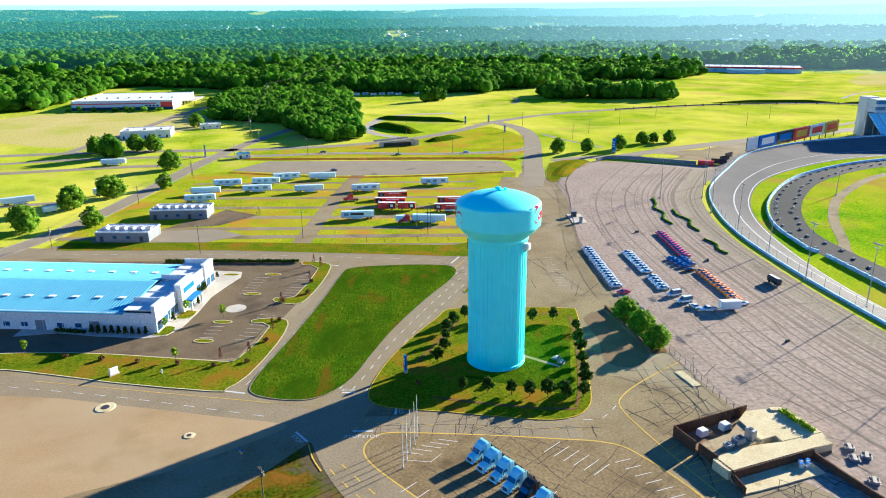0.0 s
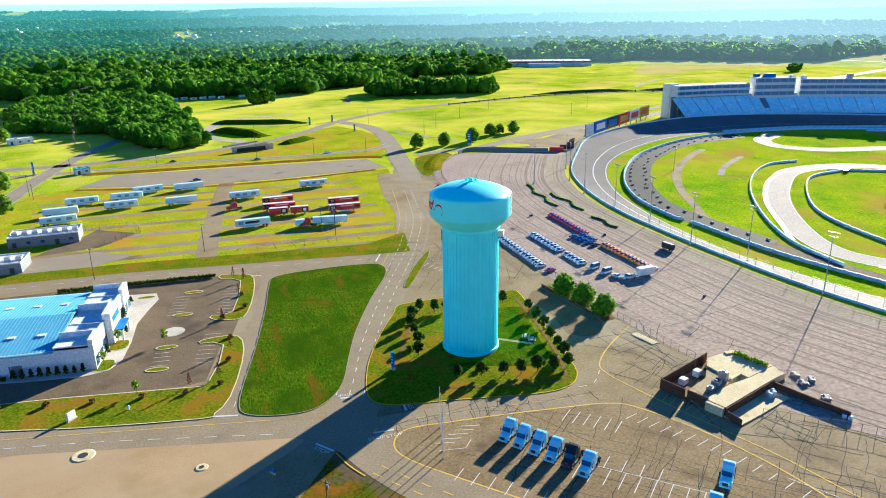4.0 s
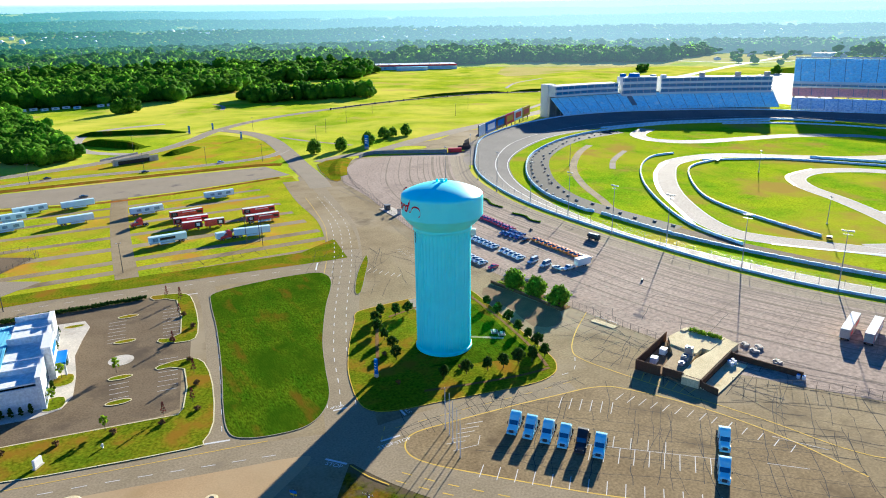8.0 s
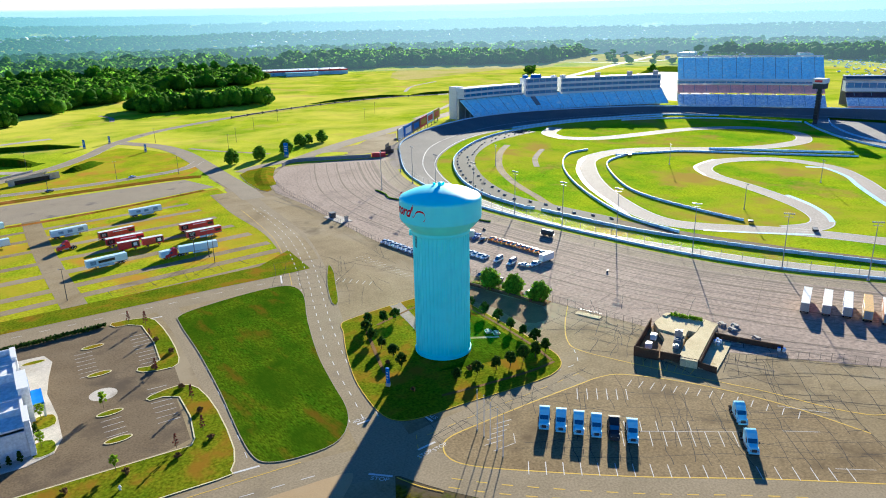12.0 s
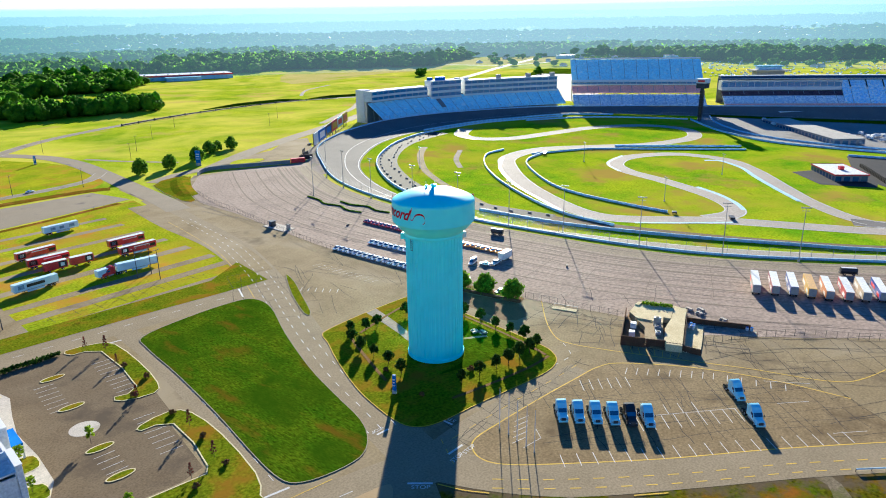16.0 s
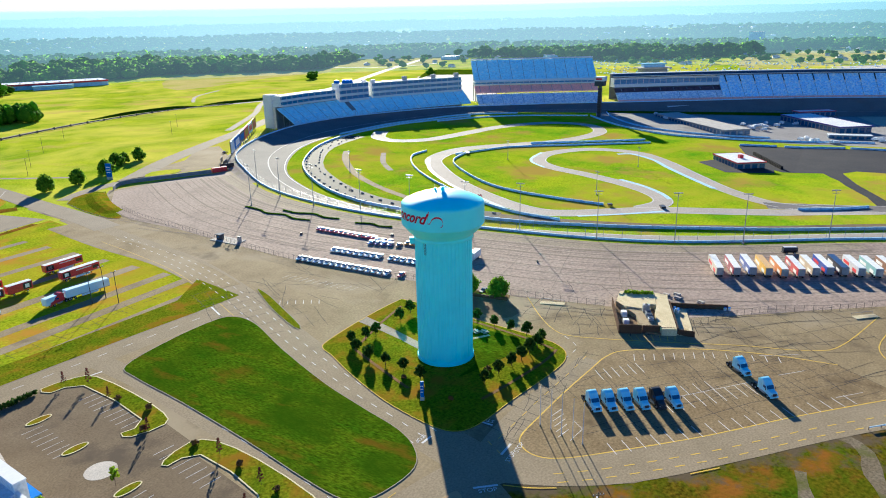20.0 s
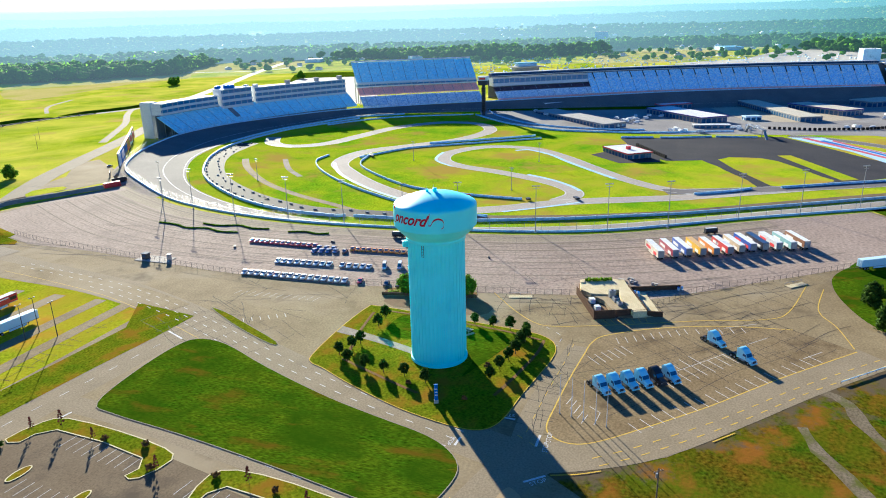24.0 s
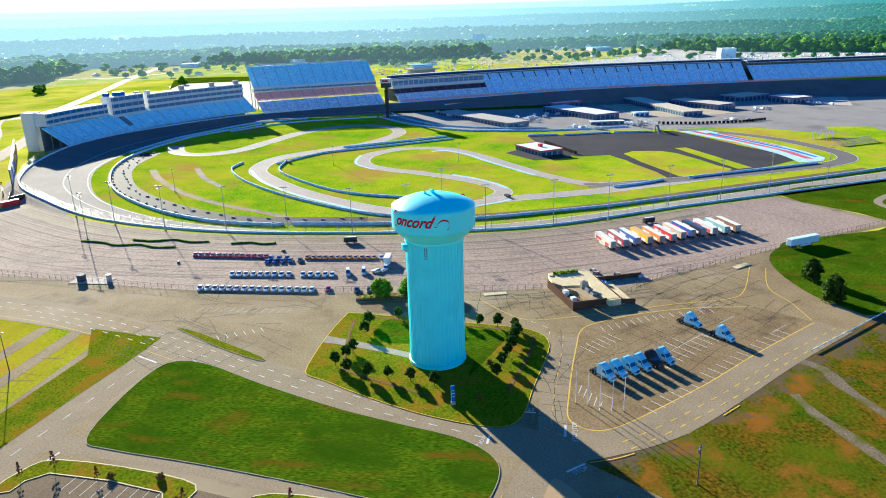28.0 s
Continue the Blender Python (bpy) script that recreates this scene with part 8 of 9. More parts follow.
# ---- road paint ----
boul_c = curve_pts([(-18.5, 163), (-15, 173), (-9.8, 189.5), (-0.8, 211.9), (9.1, 233.9), (21, 259), (30.8, 282), (42, 314), (49, 347), (54, 376)], 6)
b = bmesh.new()
for off in (-2.0, 1.8, 5.2):
    dashes(offset_line(boul_c, off)[:46 if off > 5 else None], 6.2, 2.4, 0.22, 0.0625, b)
dashes(curve_pts([(-112, 168), (-80, 161.3), (-51, 153.5), (-38, 150)], 4), 6.5, 3, 0.2, 0.075, b)
dashes(curve_pts([(-156, 281), (-85, 278), (-13, 269), (8, 265.5)], 4), 8, 3.0, 0.18, 0.0625, b)
dashes(curve_pts([(-49, 168), (-43, 195), (-36, 232), (-33, 252)], 4), 8, 2.6, 0.16, 0.0625, b)
dashes(curve_pts([(24, 149.5), (40, 146), (47, 152)], 4), 5, 2.2, 0.2, 0.0625, b)
def stroke(a, c, w, bm, z=0.066):
    p, q = Vector(a), Vector(c)
    d = (q - p).length
    if d > 1e-3:
        dashes([p, q], d * 3, d, w, z, bm, d / 2)
for a, c in (((-8.5, 150.3), (-8.4, 155)), ((-18.5, 143.4), (-13.6, 143.2)), ((-32, 143.6), (-28.6, 139.4)), ((-23, 161.6), (-19.5, 161.2)), ((9.5, 262), (13.2, 270)), ((-40.5, 262.8), (-35.5, 261.6)), ((-54, 163.6), (-48.5, 162.2))):
    stroke(a, c, 0.6, b)
def bays(a, c, n, along_dir, ln, bm, w=0.18):
    d = Vector(along_dir).normalized() * ln
    for i in range(n):
        p = Vector(a).lerp(Vector(c), i / (n - 1))
        stroke(p, p + d, w, bm)
bays((30, 137), (39.2, 128.2), 6, (-0.75, -0.66), 5.6, b)
bays((44.5, 130), (55, 112.5), 8, (-0.95, -0.3), 4.0, b)
bays((56, 110), (61.5, 93), 6, (-0.95, -0.3), 3.6, b)
stroke((20, 119), (42, 98.7), 0.13, b)
bays((22, 117), (41, 99.6), 9, (-0.74, -0.67), 6.0, b)
bays((17, 121.5), (34, 106), 7, (0.74, 0.67), 4.6, b)
bays((-3, 123.6), (46, 76.5), 19, (-0.71, -0.70), 4.6, b)
bays((2, 139.2), (-6, 134.5), 5, (0.95, -0.25), 4.5, b)
for a, c in (((-6, 131.5), (0, 130.5)), ((0, 130.5), (2.5, 133.5)), ((50, 92), (56, 86)), ((60, 98), (66, 88)), ((44, 78), (50, 72))):
    stroke(a, c, 0.14, b)
bays((26, 250), (33, 238), 6, (0.75, 0.6), 3.4, b)
bays((47, 268), (48, 236), 12, (0.95, -0.25), 4.2, b, 0.11)
link_mesh("trim_road_paint_white", b, M_WHITE, None, "worn white road markings and bay lines", "structure", "road marking")
b = bmesh.new()
Y1 = curve_pts([(64, 78), (61.8, 97), (55.7, 116), (46.3, 132.2), (39.9, 136.6), (30.4, 138.2), (15.8, 140.2), (0.2, 141.8), (-9.5, 142.4), (-13.6, 140.2), (-15.2, 135.8), (-13.2, 130.6), (-6.4, 122.4), (10.4, 104.4), (29.8, 86), (52.5, 62.6)], 6)
ribbon(Y1, 0.36, 0.064, bm=b)
ribbon(curve_pts([(71.5, 175), (57.7, 164.5), (49.4, 156), (48.2, 150), (51, 140), (57, 123), (64.5, 104), (70.3, 85), (78.7, 77), (106, 67.5)], 6), 0.32, 0.062, bm=b)
ribbon(curve_pts([(103, 62.5), (82, 67.7), (69, 64.6), (54, 62.9)], 5), 0.32, 0.066, bm=b)
for off in (-2.6, -5.6):
    dashes(offset_line(curve_pts([(-16.8, 131), (-9, 121), (8, 102.6), (28, 83.6), (50, 60)], 5), -off * -1.0), 5.4, 2.4, 0.30, 0.066, b)
dashes(curve_pts([(-20, 141), (-14, 150)], 3), 4, 1.8, 0.18, 0.066, b)
dashes(curve_pts([(-12, 146.5), (6, 145), (24, 143), (36, 142)], 3), 6, 2.4, 0.18, 0.068, b)
ribbon(curve_pts([(-108, 171.2), (-68, 162.8), (-41, 157.2)], 4), 0.22, 0.07, bm=b)
for i in range(7):
    p = Vector((53.4, 132.5)).lerp(Vector((58.6, 121.2)), i / 6)
    stroke(p, p + Vector((3.6, 2.6 - 0.3 * i)), 0.16, b, 0.064)
ribbon(offset_line(boul_c, 8.2), 0.18, 0.058, bm=b)
link_mesh("trim_road_paint_yellow", b, M_YELLOW, None, "worn yellow road lines", "structure", "road marking")


def ground_text(text, x, y, heading, size):
    cu = bpy.data.curves.new("road_word", 'FONT')
    cu.body, cu.size, cu.align_x = text, size, 'CENTER'
    tmp = new("road_word", cu)
    me = bpy.data.meshes.new_from_object(tmp.evaluated_get(bpy.context.evaluated_depsgraph_get()))
    bpy.data.objects.remove(tmp)
    me.materials.clear()
    me.materials.append(M_WHITE)
    ob = new("trim_road_word", me)
    ob.matrix_basis = pose(x, y, 0.075, 0, 0, heading)
    return tagged(ob, "white painted word on the road", "road marking", "", "structure")


ground_text("STOP", -6.4, 152.8, 90, 1.8)
ground_text("STOP", -18.2, 140.6, 2, 1.7)
ground_text("STOP", -14.0, 140.4, 2, 1.7)
ground_text("STOP", -31.6, 140.2, -50, 1.7)
ground_text("STOP", -21.5, 163.4, 175, 1.5)

# tarred cracks in the old asphalt
rng = random.Random(21)
b = bmesh.new()
def crack(x, y, heading, length, w):
    pts, h = [Vector((x, y))], heading
    for _ in range(int(length / 2.2)):
        h += rng.uniform(-0.28, 0.28)
        h += (heading - h) * 0.45
        pts.append(pts[-1] + Vector((math.cos(h), math.sin(h))) * 2.2)
    if len(pts) > 1:
        ribbon(pts, w, 0.0605 + rng.uniform(0, 0.004), bm=b)
for i in range(40):
    u, v = rng.uniform(0, 1), rng.uniform(0, 1)
    x, y = -12 + 66 * u + 20 * v, 128 - 62 * u + 26 * v
    crack(x, y, radians(rng.choice([-42, 48]) + rng.uniform(-14, 14)), rng.uniform(9, 34), rng.uniform(0.08, 0.15))
for i in range(30):
    crack(rng.uniform(48, 92), rng.uniform(74, 168), radians(rng.choice([-50, 35, 80]) + rng.uniform(-14, 14)), rng.uniform(8, 26), rng.uniform(0.10, 0.2))
for i in range(26):
    crack(rng.uniform(18, 60), rng.uniform(222, 268), radians(rng.choice([10, 62, 95]) + rng.uniform(-14, 14)), rng.uniform(8, 24), rng.uniform(0.08, 0.16))
for i in range(16):
    crack(rng.uniform(-14, 30), rng.uniform(140, 148), radians(rng.choice([10, 80])), rng.uniform(5, 12), 0.12)
def crack_net(origin, heading, length, width, step, w):
    """Wandering joints in two directions, broken here and there, over a rectangle."""
    o, d = Vector(origin), Vector((math.cos(heading), math.sin(heading)))
    s_ = Vector((-d.y, d.x))
    for e, f, le, lf in ((d, s_, length, width), (s_, d, width, length)):
        k = step * rng.uniform(0.3, 0.8)
        while k < lf:
            pts, ph = [], rng.uniform(0, 6)
            for i in range(int(le / 2.5) + 1):
                pts.append(o + e * (2.5 * i) + f * (k + 0.9 * math.sin(i * 0.33 + ph) + rng.uniform(-0.25, 0.25)))
                if len(pts) > 3 and rng.random() < 0.12 or i == int(le / 2.5):
                    if len(pts) > 2:
                        ribbon(pts, w * rng.uniform(0.7, 1.3), 0.0605 + rng.uniform(0, 0.004), bm=b)
                    pts = []
                    if rng.random() < 0.35:
                        ph += 1.5
            k += step * rng.uniform(0.6, 1.4)
crack_net((2, 118), radians(-43), 74, 32, 6.5, 0.13)
crack_net((48, 150), radians(-62), 52, 24, 5.5, 0.15)
crack_net((54, 172), radians(-84), 26, 18, 5.0, 0.13)
crack_net((20, 226), radians(62), 52, 30, 6.5, 0.12)
crack_net((-14, 141.5), radians(-3), 56, 5, 6.0, 0.12)
crack_net((60, 96), radians(-48), 46, 26, 6.0, 0.14)
crack_net((-45, 292), radians(0), 60, 8, 7.0, 0.12)
crack_net((-100, 436), radians(0), 150, 36, 11.0, 0.3)
link_mesh("trim_asphalt_cracks", b, M_TAR, None, "dark tarred cracks in the asphalt", "structure", "crack")
b = bmesh.new()
for i in range(46):
    a = rng.uniform(0, 1)
    x, y = 90 + rng.uniform(-18, 40), 90 + 300 * a
    pts = [Vector((x, y))]
    h = radians(116 if y < 180 else 92) + rng.uniform(-0.12, 0.12)
    for _ in range(rng.randint(5, 16)):
        pts.append(pts[-1] + Vector((math.cos(h), math.sin(h))) * 3)
        h += rng.uniform(-0.06, 0.06)
    ribbon(pts, rng.uniform(0.12, 0.5), 0.075 + rng.uniform(0, 0.01), bm=b)
for d in np.arange(-2, 62, 8.2):
    ln = offset_line(lane, d)
    a0 = rng.randint(0, 8)
    while a0 < len(ln) - 6:
        a1 = a0 + rng.randint(6, 26)
        ribbon(ln[a0:a1], rng.uniform(0.12, 0.26), 0.086 + rng.uniform(0, 0.008), bm=b)
        a0 = a1 + rng.randint(0, 5)
for i in range(6, len(lane) - 2, 3):
    p, q = offset_line(lane, -9)[i], offset_line(lane, rng.uniform(34, 58))[i]
    pts = [p.lerp(q, k / 10) + Vector((rng.uniform(-.2, .2), rng.uniform(-.2, .2))) for k in range(11)]
    ribbon(pts, rng.uniform(0.12, 0.22), 0.095 + rng.uniform(0, 0.004), bm=b)
link_mesh("trim_paddock_cracks", b, M_STREAK, None, "dark seams in the paddock asphalt", "structure", "crack")

# ---- plants ----
def ico(level=1):
    b = bmesh.new()
    bmesh.ops.create_icosphere(b, subdivisions=level, radius=1.0)
    v = np.array([x.co[:] for x in b.verts])
    f = np.array([[x.index for x in t.verts] for t in b.faces])
    b.free()
    return v, f


def leaf_cards(rs, centres, radii, per, size):
    """Small bent leaf quads in clumps round the given centres."""
    V, F = [], []
    for c, r in zip(centres, radii):
        d = rs.normal(size=(per, 3))
        d /= np.linalg.norm(d, axis=1)[:, None]
        p = c + d * r * (rs.uniform(0.55, 1.05, (per, 1)))
        n = d + rs.normal(scale=0.5, size=(per, 3))
        n /= np.linalg.norm(n, axis=1)[:, None]
        a = np.cross(n, rs.normal(size=(per, 3)))
        a /= np.linalg.norm(a, axis=1)[:, None]
        e = np.cross(n, a)
        s = size * rs.uniform(0.6, 1.3, (per, 1))
        base = sum(len(x) for x in V)
        quad = np.stack([p - a * s, p + e * s * 0.7 + n * s * 0.2, p + a * s, p - e * s * 0.7], 1).reshape(-1, 3)
        V.append(quad)
        k = base + 4 * np.arange(per)[:, None]
        F.append(np.concatenate([k + [[0, 1, 2]], k + [[0, 2, 3]]]))
    return np.concatenate(V), np.concatenate(F)


def tree_thing(name, label, seed, h, spread, leaf, leafsize=0.5, clumps=14, per=34, trunk_r=0.18, bare=0.3, columnar=False, category="tree"):
    """A tree with tapered trunk, limbs and a crown of many leaves in uneven clumps."""
    rs = np.random.RandomState(seed)
    t = thing(name, label, category)
    b = cyl((0, 0, 0), (0, 0, h * 0.55), trunk_r, trunk_r * 0.55, 8)
    cs, rr = [], []
    for i in range(clumps):
        u = (i + 0.5) / clumps
        a = i * 2.4 + rs.uniform(-0.4, 0.4)
        z = h * (bare + (1 - bare) * (0.12 + 0.78 * u))
        w = spread * (math.sin(math.pi * min(0.98, 0.22 + 0.72 * u)) if not columnar else (1.05 - u)) * rs.uniform(0.45, 0.85)
        cs.append(np.array([w * math.cos(a), w * math.sin(a), z]))
        rr.append(spread * rs.uniform(0.30, 0.48) * (0.6 if columnar else 1))
        if i % 2 == 0:
            cyl((0, 0, h * (bare * 0.8 + 0.25 * u)), tuple(cs[-1]), trunk_r * 0.4, trunk_r * 0.12, 5, bm=b)
    part("trunk", b, M_BARK, t)
    v, f = leaf_cards(rs, cs, rr, per, leafsize)
    iv, if_ = ico(1)
    V, F, n = [v], [f], len(v)
    for c, r in zip(cs, rr):
        d = iv * (r * 0.78) * (1 + rs.uniform(-0.35, 0.3, (len(iv), 1))) + c
        V.append(d)
        F.append(if_ + n)
        n += len(iv)
    mesh_np("crown", np.concatenate(V), np.concatenate(F), leaf, parent=t)
    return t


def set_tree(src, spots, seed=1):
    rng = random.Random(seed)
    for i, (x, y, *z) in enumerate(spots):
        s = rng.uniform(0.86, 1.14)
        m = pose(x, y, z[0] if z else 0.2, 0, 0, rng.uniform(0, 360))
        if i == 0:
            src.matrix_basis = m
        else:
            c = copy_thing(src, m)
            c.scale = (s, s, s * rng.uniform(0.92, 1.1))


holly = [tree_thing("ornamental_tree", "small dark round ornamental tree in red mulch", 40 + k, 4.3, 1.7, M_LEAFDARK, 0.34, 11, 34, 0.12, 0.28) for k in range(3)]
ISL_TREES = [(8.2, 203.5), (12, 208), (16.5, 206), (20.6, 205), (5.6, 197), (5.2, 191), (4.8, 184.6), (2.6, 177.6), (33.7, 204.4), (40.4, 204.6), (46, 196), (45.2, 188.4), (44.4, 181.4), (43.4, 174.6), (42.6, 168.4), (41.6, 162.6), (40, 157), (35, 156.4), (30.6, 157), (26, 157.6), (21.4, 158.6), (15.4, 160), (8.8, 161)]
for k in range(3):
    set_tree(holly[k], ISL_TREES[k::3], k)
oak = [tree_thing("shade_tree", "broad green shade tree by the paddock fence", 60 + k, 8.6, 5.0, M_LEAF, 0.6, 26, 48, 0.3, 0.08) for k in range(2)]
set_tree(oak[0], [(64, 205.5, 0.06), (-170, 459, 0), (-176, 382, 0), (-186, 358, 0), (-189, 317, 0), (-213, 656, 0), (97, 502, 0), (119, 503, 0), (2, 848, 0), (14, 858, 0)], 3)
set_tree(oak[1], [(66.2, 195.5, 0.06), (67.6, 184.5, 0.06), (-220, 530, 0), (-241, 532, 0), (-246, 520, 0), (-206, 528, 0), (-161, 325, 0), (-154, 404, 0), (169, 534, 0), (192, 539, 0), (180, 540, 0), (145, 512, 0)], 4)
for ob in scene.objects:
    if ob.name.startswith("shade_tree") and 60 < ob.matrix_basis.translation.x < 70:
        ob.scale = (0.84, 0.84, 0.78)
    if ob.name.startswith("shade_tree") and ob.matrix_basis.translation.x < -100 and ob.matrix_basis.translation.y > 310 and not ob.matrix_basis.translation.x > -165:
        ob.scale = (1.45, 1.45, 1.4)
cedar = tree_thing("cedar_tree", "dark conical cedar on the grass bank", 71, 8.5, 3.6, M_LEAFDARK, 0.5, 26, 44, 0.25, 0.0)
set_tree(cedar, [(90.5, 50.5, 0.08), (70.5, 50.5, 0.08)], 5)
sap = tree_thing("sapling", "thin young tree with pale spring leaves", 81, 4.4, 1.1, M_LEAFLIGHT, 0.3, 9, 16, 0.06, 0.35)
set_tree(sap, [(-119.5, 188, 0.2), (-73.2, 181.8, 0.2), (-67.6, 211.6, 0.2), (-83.6, 203.2, 0.25), (-81, 216.4, 0.25)], 6)
bare_t = tree_thing("young_maple", "slender young maple with sparse reddish leaves", 85, 4.8, 1.0, surf("reddish young leaves", (0.22, 0.06, 0.04), None, 1.0, 0.9, bump=0.1), 0.16, 16, 12, 0.05, 0.12, True)
set_tree(bare_t, [(-52.5, 184, 0.2), (-49, 200, 0.2), (-50.6, 222.6, 0.2), (-44.5, 246, 0.2), (-45.6, 263.8, 0.2), (-60, 181, 0.2), (-42, 258, 0.2)], 7)
shrub = tree_thing("shrub", "low reddish-brown round shrub in a mulch ring", 91, 1.2, 1.0, surf("reddish shrub leaves", (0.24, 0.10, 0.04), (0.16, 0.11, 0.03), 2.0, 0.9, bump=0.2), 0.22, 8, 20, 0.05, 0.05, category="shrub")
set_tree(shrub, [(-71.7, 179.3, 0.2), (-61, 177.6, 0.2), (-83.7, 181, 0.2), (-94.8, 183, 0.2), (-106.4, 185, 0.2), (-52.2, 179.8, 0.2), (-49.6, 193.3, 0.2), (-48.6, 208.6, 0.2), (-50.4, 224.6, 0.2), (-43.6, 243.5, 0.2), (-43, 232, 0.2), (16, 163.5, 0.2), (-3, 165, 0.2), (1, 182, 0.2)], 8)
cone = tree_thing("evergreen_shrub", "narrow dark evergreen beside the building", 95, 3.0, 0.9, M_LEAFDARK, 0.3, 12, 22, 0.08, 0.03, True, "shrub")
set_tree(cone, [(-88.5 - 2.2 * i, 199.8 + 0.23 * i, 0.16) for i in range(9)] + [(-82.2 + 0.2 * i, 232 + 1.7 * i, 0.2) for i in range(5)] + [(-79.6, 224, 0.2), (-83.4, 210, 0.2), (-81, 246, 0.2), (-80.4, 250, 0.2)], 9)


def hedge(pts, w, h, label, leaf, z=0.06, size=0.35, density=26, name="hedge"):
    rs = np.random.RandomState(len(pts) + int(abs(pts[0][0])))
    cs, rr = [], []
    for p, hd in along(pts, w * 0.55):
        cs.append(np.array([p.x + rs.uniform(-.15, .15) * w, p.y + rs.uniform(-.15, .15) * w, z + h * 0.45]))
        rr.append(w * rs.uniform(0.42, 0.58))
    v, f = leaf_cards(rs, cs, rr, density, size)
    iv, if_ = ico(1)
    V, F, n = [v], [f], len(v)
    for c, r in zip(cs, rr):
        V.append(iv * (r * 0.85, r * 0.85, h * 0.5) * (1 + rs.uniform(-0.25, 0.2, (len(iv), 1))) + c)
        F.append(if_ + n)
        n += len(iv)
    V = np.concatenate(V)
    V[:, 2] = np.maximum(V[:, 2], z)
    return mesh_np(name, V, np.concatenate(F), leaf, label, "hedge", "")


hedge(curve_pts([(123, 362), (121, 350), (117.5, 342), (119, 331), (115.5, 322), (116.5, 312)], 4), 0.8, 0.5, "long low dark green hedge row lying in the paddock", M_LEAF)
hedge(curve_pts([(126, 338), (124.5, 328), (127, 318), (124, 309), (125, 300)], 4), 0.8, 0.5, "long low dark green hedge row lying in the paddock", M_LEAF)
hedge(curve_pts([(122.5, 288), (124.6, 280), (122.8, 274), (124.2, 268)], 4), 0.8, 0.5, "long low dark green hedge row lying in the paddock", M_LEAF)
hedge([(85.0, 143.4), (86.4, 139), (88.2, 134.8)], 1.9, 1.2, "bright green hedge at the terrace edge", M_LEAFLIGHT, 2.4)
hedge([(-106, 268.4), (-80, 267.4), (-52, 266)], 1.8, 1.6, "dark clipped hedge along the car park", M_LEAFDARK)
hedge([(-118, 203.6), (-108, 201.8)], 1.6, 0.9, "dark low hedge beside the building", M_LEAFDARK, 0.15)
hedge([(62, 212), (64.6, 196), (66, 181)], 2.6, 0.9, "mixed shrubs along the planted bed", M_LEAFLIGHT, 0.2, 0.3)
bedw = thing("planter_wall", "dark planter wall with shade trees behind it", "wall", pose(0, 0, 0.05))
part("wall_panel", wall_line([Vector((59.8, 214)), Vector((63.4, 194)), Vector((65.2, 180))], 1.1, 0.5), M_RUST, bedw)
sheet("ground_planting_bed", [(60, 214), (63.6, 194), (65.4, 180), (70, 181), (69, 196), (66.5, 214)], 0.2, M_MULCH, label="brown mulch bed under the shade trees", category="bed")
sheet("ground_bare_strip", [(50.5, 206), (52, 190), (50, 176), (57, 172), (64.6, 180), (62, 196), (58.6, 212)], 0.06, M_EARTH, rounded=2, label="bare brown earth beside the tower lawn", category="bed")

# ---- woods: joined, too many to count ----
rs = np.random.RandomState(7)
EDGE = [(-40, 1500), (-24, 1640), (-10, 1750), (-2, 2150), (6, 2150), (11, 1760), (16, 1680), (22, 1640), (32, 1950), (40, 2000), (45, 1560), (50, 1530), (57.5, 1590), (62, 1400), (66, 1350), (69, 1270), (70.5, 1200), (74, 1180), (79, 1070), (82, 1010), (85.4, 955), (90, 945), (93.5, 952), (97.3, 978), (100, 985), (104.7, 1010), (106.9, 1100), (110, 1150), (113.3, 1180), (116, 1010), (119, 905), (124, 885), (135, 900), (160, 900)]
ex_, ey_ = np.array(EDGE).T


def wood_edge(a):
    return np.interp(a, ex_, ey_)


def crown_template(seed, blobs, cards, card):
    """A tree crown of the unit size: uneven round clumps and loose leaf sprays on them."""
    r = np.random.RandomState(seed)
    V, F, n = [], [], 0
    for j in range(blobs):
        iv, if_ = ico(2 if j == 0 and blobs > 3 else 1)
        c = np.array([0, 0, 0.5]) if j == 0 else np.array([r.uniform(-.42, .42), r.uniform(-.42, .42), r.uniform(0.4, 0.86)])
        s_ = np.array([1, 1, 0.9]) * (0.5 if j == 0 else r.uniform(0.24, 0.36))
        V.append(iv * s_ * (1 + r.uniform(-0.22, 0.2, (len(iv), 1))) + c)
        F.append(if_ + n)
        n += len(iv)
    if cards:
        p_ = r.normal(size=(cards, 3))
        p_ /= np.linalg.norm(p_, axis=1)[:, None]
        p_ = p_ * r.uniform(0.42, 0.62, (cards, 1)) + (0, 0, 0.56)
        V.append((p_[:, None, :] + r.uniform(-card, card, (cards, 4, 3))).reshape(-1, 3))
        k_ = n + 4 * np.arange(cards)[:, None]
        F.append(np.concatenate([k_ + [[0, 1, 2]], k_ + [[0, 2, 3]]]))
    return np.concatenate(V), np.concatenate(F)


NEAR_CROWNS = [crown_template(200 + k, 6, 34, 0.09) for k in range(12)]
MID_CROWNS = [crown_template(300 + k, 3, 8, 0.12) for k in range(10)]
FAR_CROWNS = [crown_template(400 + k, 2, 0, 0.0) for k in range(8)]


